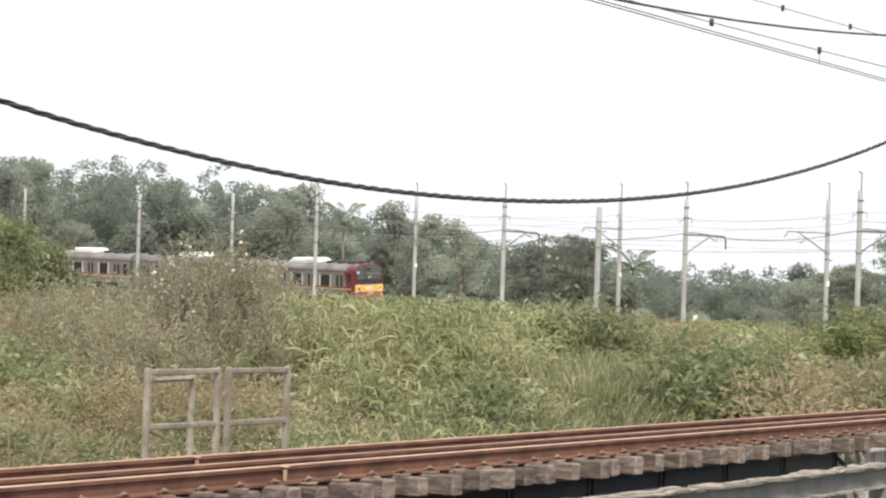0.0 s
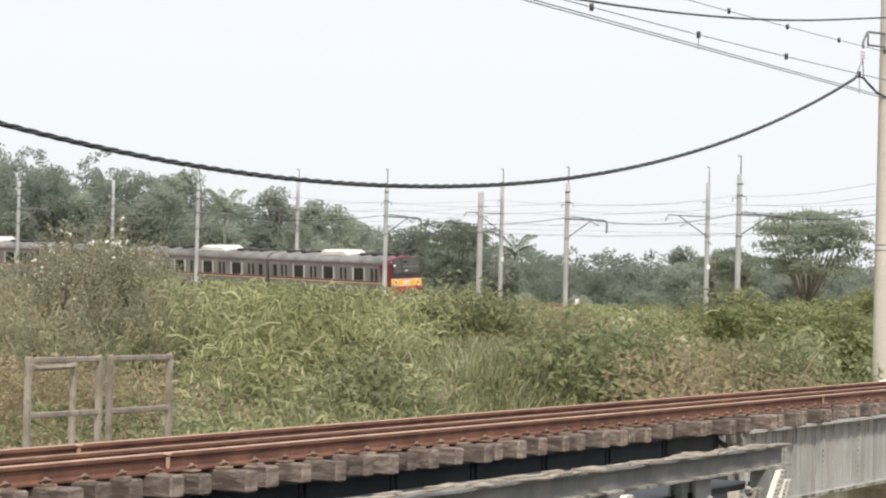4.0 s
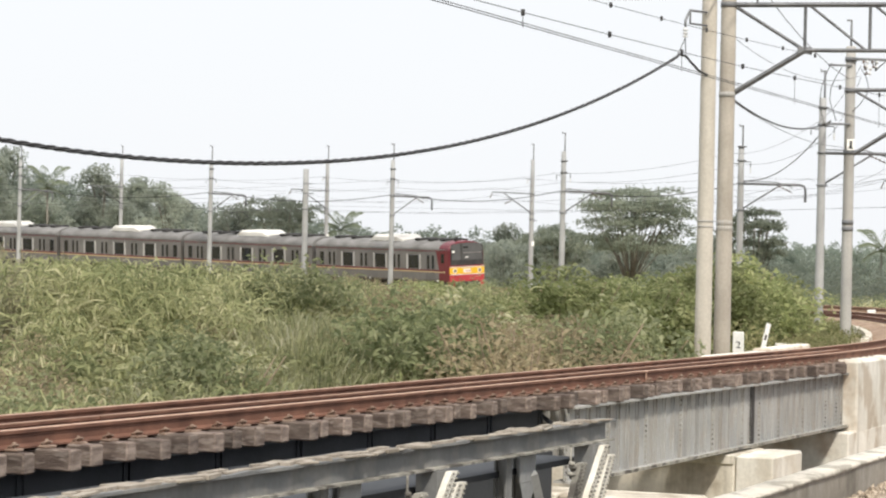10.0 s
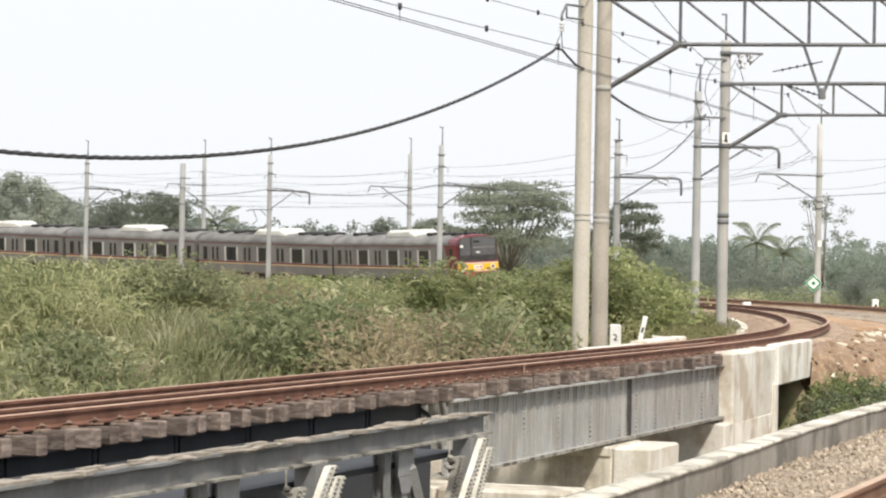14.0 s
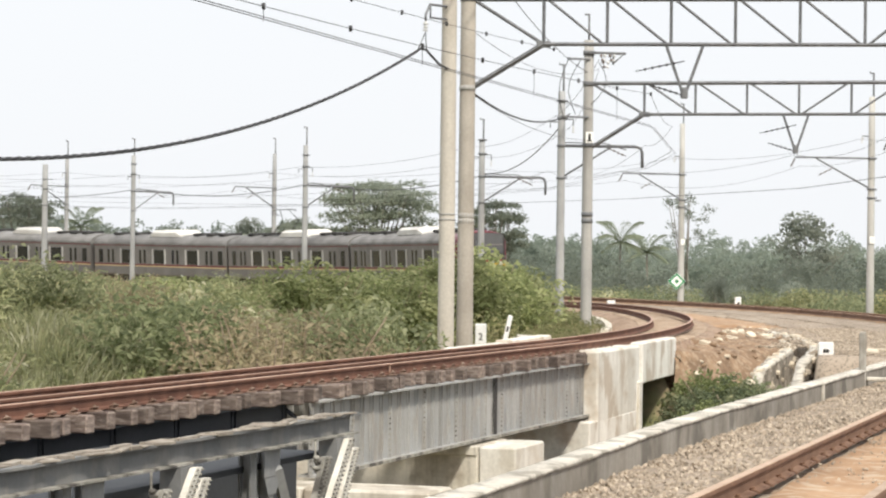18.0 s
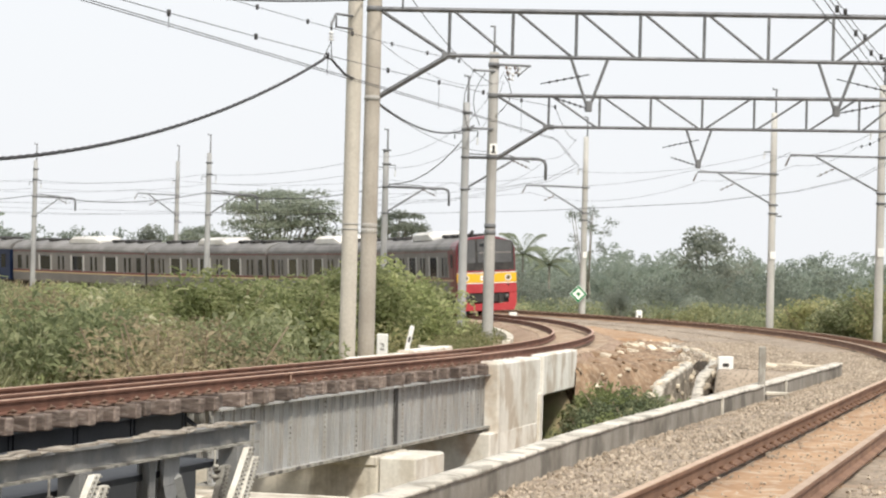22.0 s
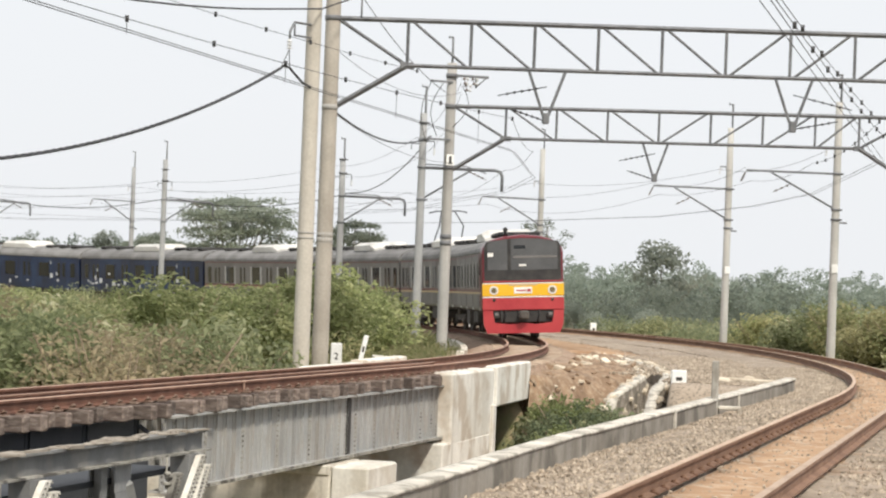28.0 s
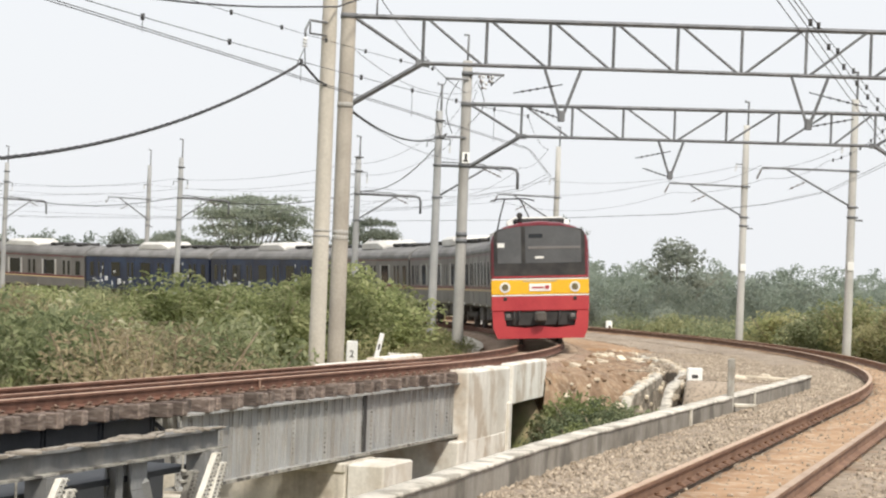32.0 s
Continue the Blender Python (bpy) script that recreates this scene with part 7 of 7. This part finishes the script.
        h = 1.42 + r * math.tan(radians(top)) - z
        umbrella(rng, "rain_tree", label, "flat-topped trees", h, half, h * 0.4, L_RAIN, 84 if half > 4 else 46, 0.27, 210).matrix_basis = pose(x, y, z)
    x, y = 165 * math.sin(radians(18.05)), 165 * math.cos(radians(18.05))
    z = float(terrain([x], [y])[0]) - 0.3
    h = 1.42 + 165 * math.tan(radians(1.75)) - z
    umbrella(rng, "tiered_tree", "slender tree with tiers of thin branches", "tall trees", h, 1.9, h * 0.45, L_RAIN, 16, 0.17, 110).matrix_basis = pose(x, y, z)
    # dense trees by the outer track: bearing, distance, elevation of the top, width
    for az, r, top, wide in ((18.74, 128, 0.66, 0.5), (19.2, 134, 0.25, 0.5), (16.95, 190, 1.0, 1.2), (17.55, 196, 0.85, 1.1), (16.1, 204, 0.9, 1.3), (16.5, 176, 0.7, 1.0), (18.3, 200, 0.75, 1.0)):
        x, y = r * math.sin(radians(az)), r * math.cos(radians(az))
        z = float(terrain([x], [y])[0]) - 0.3
        k = (1.42 + r * math.tan(radians(top)) - z) / 4.4
        copy_thing(scrub[0], pose(x, y, z, 0, 0, 40 * az) @ Matrix.Diagonal((wide, wide, k, 1)))
    first = palm(rng, "palm", "feathery green palm among the trees", 7.5)
    for k, (r, az, top) in enumerate(((240, 16.5, 0.98), (255, 17.15, 0.7), (268, -2.3, 2.0), (300, -4.95, 2.2), (262, 4.35, 1.15))):
        x, y = r * math.sin(radians(az)), r * math.cos(radians(az))
        z = float(terrain([x], [y])[0]) - 0.3
        ob = copy_thing(first, Matrix()) if k else first
        ob.matrix_basis = pose(x, y, z, 0, 0, 50 * k) @ Matrix.Diagonal((0.85, 0.85, (1.42 + r * math.tan(radians(top)) - z) / 8.6, 1))


# ---------------------------------------------------------------- small things
def build_small():
    # concrete refuge railing on the far side of the bridge
    f = thing("refuge_railing", "weathered concrete railing frame beside the bridge", "railing", m=pose(*INNER.at(-22.85, -3.1)[:2], 0, 0, 0, -29.33))
    for y in (-1.35, -0.1, 0.1, 1.25):
        part("post", Geo().box((0, y, -0.25), (0.062, 0.062, 1.75), b=0.01), M_RAILC, f)
    for y0, y1 in ((-1.35, -0.1), (0.1, 1.25)):
        part("rail_bar", Geo().box((0, (y0 + y1) / 2, 0.585), (0.06, y1 - y0 + 0.06, 0.058), b=0.01), M_RAILC, f)
        part("rail_bar", Geo().box((0, (y0 + y1) / 2, 0.03), (0.055, y1 - y0 - 0.07, 0.058), b=0.01), M_RAILC, f)
    part("back_post", Geo().box((-0.9, 0.72, -0.25), (0.062, 0.062, 1.5), b=0.01), M_RAILC, f)
    part("back_bar", Geo().tube([(-0.9, 0.72, 0.46), (0, -1.3, 0.5)], 0.03, 4, smooth=False), M_RAILC, f)
    part("deck", Geo().box((-0.5, 0, -0.95), (1.2, 2.9, 0.12), b=0.02), M_CONC, f)
    part("deck_bracket", Geo().box((0.9, -0.6, -1.1), (3.0, 0.12, 0.2), b=0.02).box((0.9, 0.6, -1.1), (3.0, 0.12, 0.2), b=0.02), M_DARKSTEEL, f)

    def marker(s, off, track, h, w, label, digit="", z=-0.45):
        x, y, a = track.at(s, off)
        k = thing("track_marker", label, "marker", "white track markers", m=pose(x, y, z + level(track, s), 0, 0, -math.degrees(a) + 12))
        part("slab", Geo().box((0, 0, h / 2), (w, 0.1, h), b=0.02), M_SIGN, k)
        if digit:
            cu = bpy.data.curves.new("digit", "FONT")
            cu.body, cu.size, cu.align_x, cu.extrude = digit, h * 0.34, "CENTER", 0.004
            tmp = bpy.data.objects.new("digit", cu)
            me = bpy.data.meshes.new_from_object(tmp)
            me.materials.append(M_BLACK)
            d = part("digit", me, None, k)
            d.matrix_basis = pose(0, -0.055, h * 0.42, 90, 0, 0)
        else:
            part("mark_bar", Geo().box((0, -0.053, h * 0.6), (w * 0.4, 0.01, h * 0.16)), M_BLACK, k)
        return k

    marker(9.0, -3.1, INNER, 0.62, 0.25, "leaning white concrete marker with a black digit", "2")
    marker(10.6, -2.9, INNER, 0.8, 0.11, "slim leaning white concrete marker post").rotation_euler.y = radians(12)
    mk = marker(9.0, 4.5, INNER, 0.47, 0.33, "white concrete marker with black writing on a stone base", "", -0.57)
    part("mark_bar", Geo().box((0.03, -0.053, 0.12), (0.2, 0.01, 0.07)), M_BLACK, mk)
    marker(69.1, 4.5, INNER, 0.5, 0.42, "small white block between the tracks")
    marker(76.5, 1.9, OUTER, 0.72, 0.32, "small white marker beside the outer track")
    marker(137.2, 1.9, OUTER, 0.8, 0.4, "small white marker beside the far track")
    x, y, a = INNER.at(14.2, -2.9)
    part_ = thing("fallen_slab", "fallen pale concrete slab beside the rails", "slab", m=pose(x, y, -0.32, 0, 3, -math.degrees(a) + 10))
    part("slab", Geo().box((0, 0, 0.03), (0.5, 3.4, 0.09), b=0.02), M_COPING, part_)
    # diamond sign on a far pole
    x, y, a = OUTER.at(85.2, 2.75)
    sg = thing("diamond_sign", "green and white diamond sign on a pole", "sign", m=pose(x - 0.05, y - 0.25, 0.85, 0, 0, -12) @ pose(0, 0, 0, 0, 45, 0))
    part("plate", Geo().box((0, 0, 0), (0.62, 0.02, 0.62), b=0.004), M_SIGN, sg)
    part("green_border", Geo().box((0, -0.014, 0.25), (0.6, 0.012, 0.08)).box((0, -0.014, -0.25), (0.6, 0.012, 0.08)).box((0.25, -0.0145, 0), (0.08, 0.012, 0.42)).box((-0.25, -0.0145, 0), (0.08, 0.012, 0.42)), M_GREEN, sg)
    part("green_centre", Geo().box((0, -0.014, 0), (0.16, 0.012, 0.16)), M_GREEN, sg)
    # rubble-lined drain beside the abutment
    rnd = random.Random(8)
    dr = thing("stone_drain", "curving rubble masonry drain in brown soil", "drain", kind="structure")
    for line, label in ((DRAIN_OUTER, "weathered rubble drain wall"), (DRAIN_INNER, "broken rubble drain wall")):
        n = 90
        us = np.linspace(0, len(line) - 1, n)
        ps = [tuple(float(np.interp(u, range(len(line)), [p[c] for p in line])) for c in range(3)) for u in us]
        rings, caps = [], []
        for k, (s, o, z) in enumerate(ps):
            a, b = ps[max(k - 1, 0)], ps[min(k + 1, n - 1)]
            x0, y0, _ = INNER.at(a[0], a[1])
            x1, y1, _ = INNER.at(b[0], b[1])
            d = Vector((y1 - y0, x0 - x1, 0)).normalized()
            c = Vector((*INNER.at(s, o)[:2], 0))
            e = [0.05 * noise.noise((k * 0.35, q * 7.0, z)) + 0.03 * noise.noise((k * 0.9, q * 3.0, 5.0)) for q in range(4)]
            ring = [c - d * (0.14 + e[0]), c + d * (0.14 + e[1]), c + d * 0.13, c - d * 0.13]
            rings.append([(ring[q].x, ring[q].y, z - (1.0 if q < 2 else 0.04)) for q in range(4)])
            w = 0.12 + e[2] * 0.8
            caps.append([(*(c - d * w)[:2], z - 0.07), (*(c + d * w)[:2], z - 0.07), (*(c + d * w * 0.85)[:2], z + 0.02 + e[3]), (*(c - d * w * 0.85)[:2], z + 0.02 + e[0])])
        wall_ = part("drain_wall", Geo().sweep(rings), M_RUBBLEW, dr, label)
        part("mortar_cap", Geo().sweep(caps, smooth=True), M_COPING, wall_, "pale lumpy mortar cap")
        for i in range(100):
            u = rnd.random() ** 0.7 * (len(line) - 1)
            s, o, z = (float(np.interp(u, range(len(line)), [p[c] for p in line])) for c in range(3))
            q = rnd.uniform(0.07, 0.2) * (1.0 if s < 20 else 1.3)
            x, y, a = INNER.at(s, o + rnd.uniform(-0.13, 0.13))
            g = Geo().box((0, 0, 0), (q, q * rnd.uniform(1.0, 1.6), q * 0.7), pose(0, 0, 0, rnd.uniform(-20, 20), rnd.uniform(-24, 24), rnd.uniform(0, 180)), q * 0.14)
            ob = part("stone", g, M_RUBBLE, dr)
            ob.location = (x, y, z - (rnd.uniform(0.0, 0.5) if s < 14.5 else rnd.uniform(-0.02, 0.05)))
    for i in range(110):
        s, o = rnd.uniform(8.8, 24), rnd.uniform(1.3, 3.6)
        if i < 26:
            s = 16 + 11 * rnd.random()
            o = 1.55 + 0.035 * (s - 16) + rnd.uniform(-0.2, 0.2)
        x, y, a = INNER.at(s, o)
        q = rnd.uniform(0.08, 0.22) if i < 26 else rnd.uniform(0.07, 0.22)
        g = Geo().box((0, 0, 0), (q, q * 1.2, q * 0.5), pose(0, 0, 0, rnd.uniform(-30, 30), rnd.uniform(-30, 30), rnd.uniform(0, 180)), q * 0.09)
        ob = tagged(part("rock", g, M_RUBBLE if i % 2 or i < 26 else M_SOIL), "pale broken rock on brown soil", "rock", "loose rocks")
        ob.location = (x, y, hollow(s, o) + q * 0.15)
    for s, o, q in ((14.9, 1.15, 0.42), (14.85, 1.5, 0.5), (14.95, 0.95, 0.36), (14.7, 1.85, 0.45)):
        ob = tagged(part("rock", Geo().box((0, 0, 0), (q, q * 1.3, q * 0.7), pose(0, 0, 0, 6, -8, 90 * q), q * 0.2), M_SOIL), "lump of caked brown soil beside the track", "rock", "loose rocks")
        ob.location = (*INNER.at(s, o)[:2], -0.36 - 0.12 * (o - 0.9))
    for s, o, q in ((10.5, 5.4, 0.2), (13.0, 5.9, 0.16), (11.8, 5.6, 0.16)):
        x, y, a = INNER.at(s, o)
        ob = tagged(part("rock", Geo().box((0, 0, 0), (q, q * 1.5, q * 0.6), pose(0, 0, 0, 8, -10, 40), q * 0.16), M_RUBBLE), "pale broken rock on gravel", "rock", "loose rocks")
        ob.location = (x, y, hollow(s, o) + q * 0.2)
    x, y, a = INNER.at(11.0, 6.0)
    kb = thing("stone_edging", "short pale stone edging in the gravel", "edging", m=pose(x, y, -0.38, 0, 0, -math.degrees(a) + 55))
    part("block", Geo().box((0, 0, 0.02), (0.13, 1.4, 0.15), b=0.03), M_RUBBLE, kb)
    # edging inside the curve
    k = Geo()
    ring = lambda s: [(*INNER.at(s, -1.95)[:2], -0.6), (*INNER.at(s, -1.75)[:2], -0.6), (*INNER.at(s, -1.75)[:2], -0.27), (*INNER.at(s, -1.95)[:2], -0.27)]
    tagged(part("kerb", k.sweep([ring(s) for s in steps(24, 52, 1)]), M_CONC), "pale concrete edging inside the curve", "kerb", kind="structure")
    # houses far off in the valley
    rng = random.Random(4)
    for r, a, w in ((235, 20.4, 9), (260, 21.3, 8), (300, 22.6, 10), (330, 6.2, 10), (270, 23.6, 8), (250, 18.6, 7)):
        x, y = r * math.sin(radians(a)), r * math.cos(radians(a))
        z = float(terrain([x], [y])[0])
        hs = thing("house", "small far house with pale walls and clay roof", "house", "houses in the valley", m=pose(x, y, z, 0, 0, rng.uniform(-40, 40)))
        part("wall", Geo().box((0, 0, 1.4), (w, 6, 3.4), b=0.03), M_PLASTER, hs)
        part("roof", Geo().sweep([[(-w / 2 - 0.5, -3.6, 3.0), (w / 2 + 0.5, -3.6, 3.0), (w / 2 + 0.5, -3.6, 3.15), (-w / 2 - 0.5, -3.6, 3.15)], [(-w / 2 - 0.5, 0, 4.9), (w / 2 + 0.5, 0, 4.9), (w / 2 + 0.5, 0, 5.05), (-w / 2 - 0.5, 0, 5.05)], [(-w / 2 - 0.5, 3.6, 3.0), (w / 2 + 0.5, 3.6, 3.0), (w / 2 + 0.5, 3.6, 3.15), (-w / 2 - 0.5, 3.6, 3.15)]]), M_TILE, hs)
        for q in (-w / 4, w / 4):
            part("window", Geo().box((q, -3.02, 1.6), (1.2, 0.1, 1.2), b=0.02), M_GLASS, hs)


build_ground()
build_poles()
build_gantries()
build_wires()
build_wall()
build_truss()
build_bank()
build_train()
build_small()
build_plants()
build_tracks()
build_bridge()
motions()
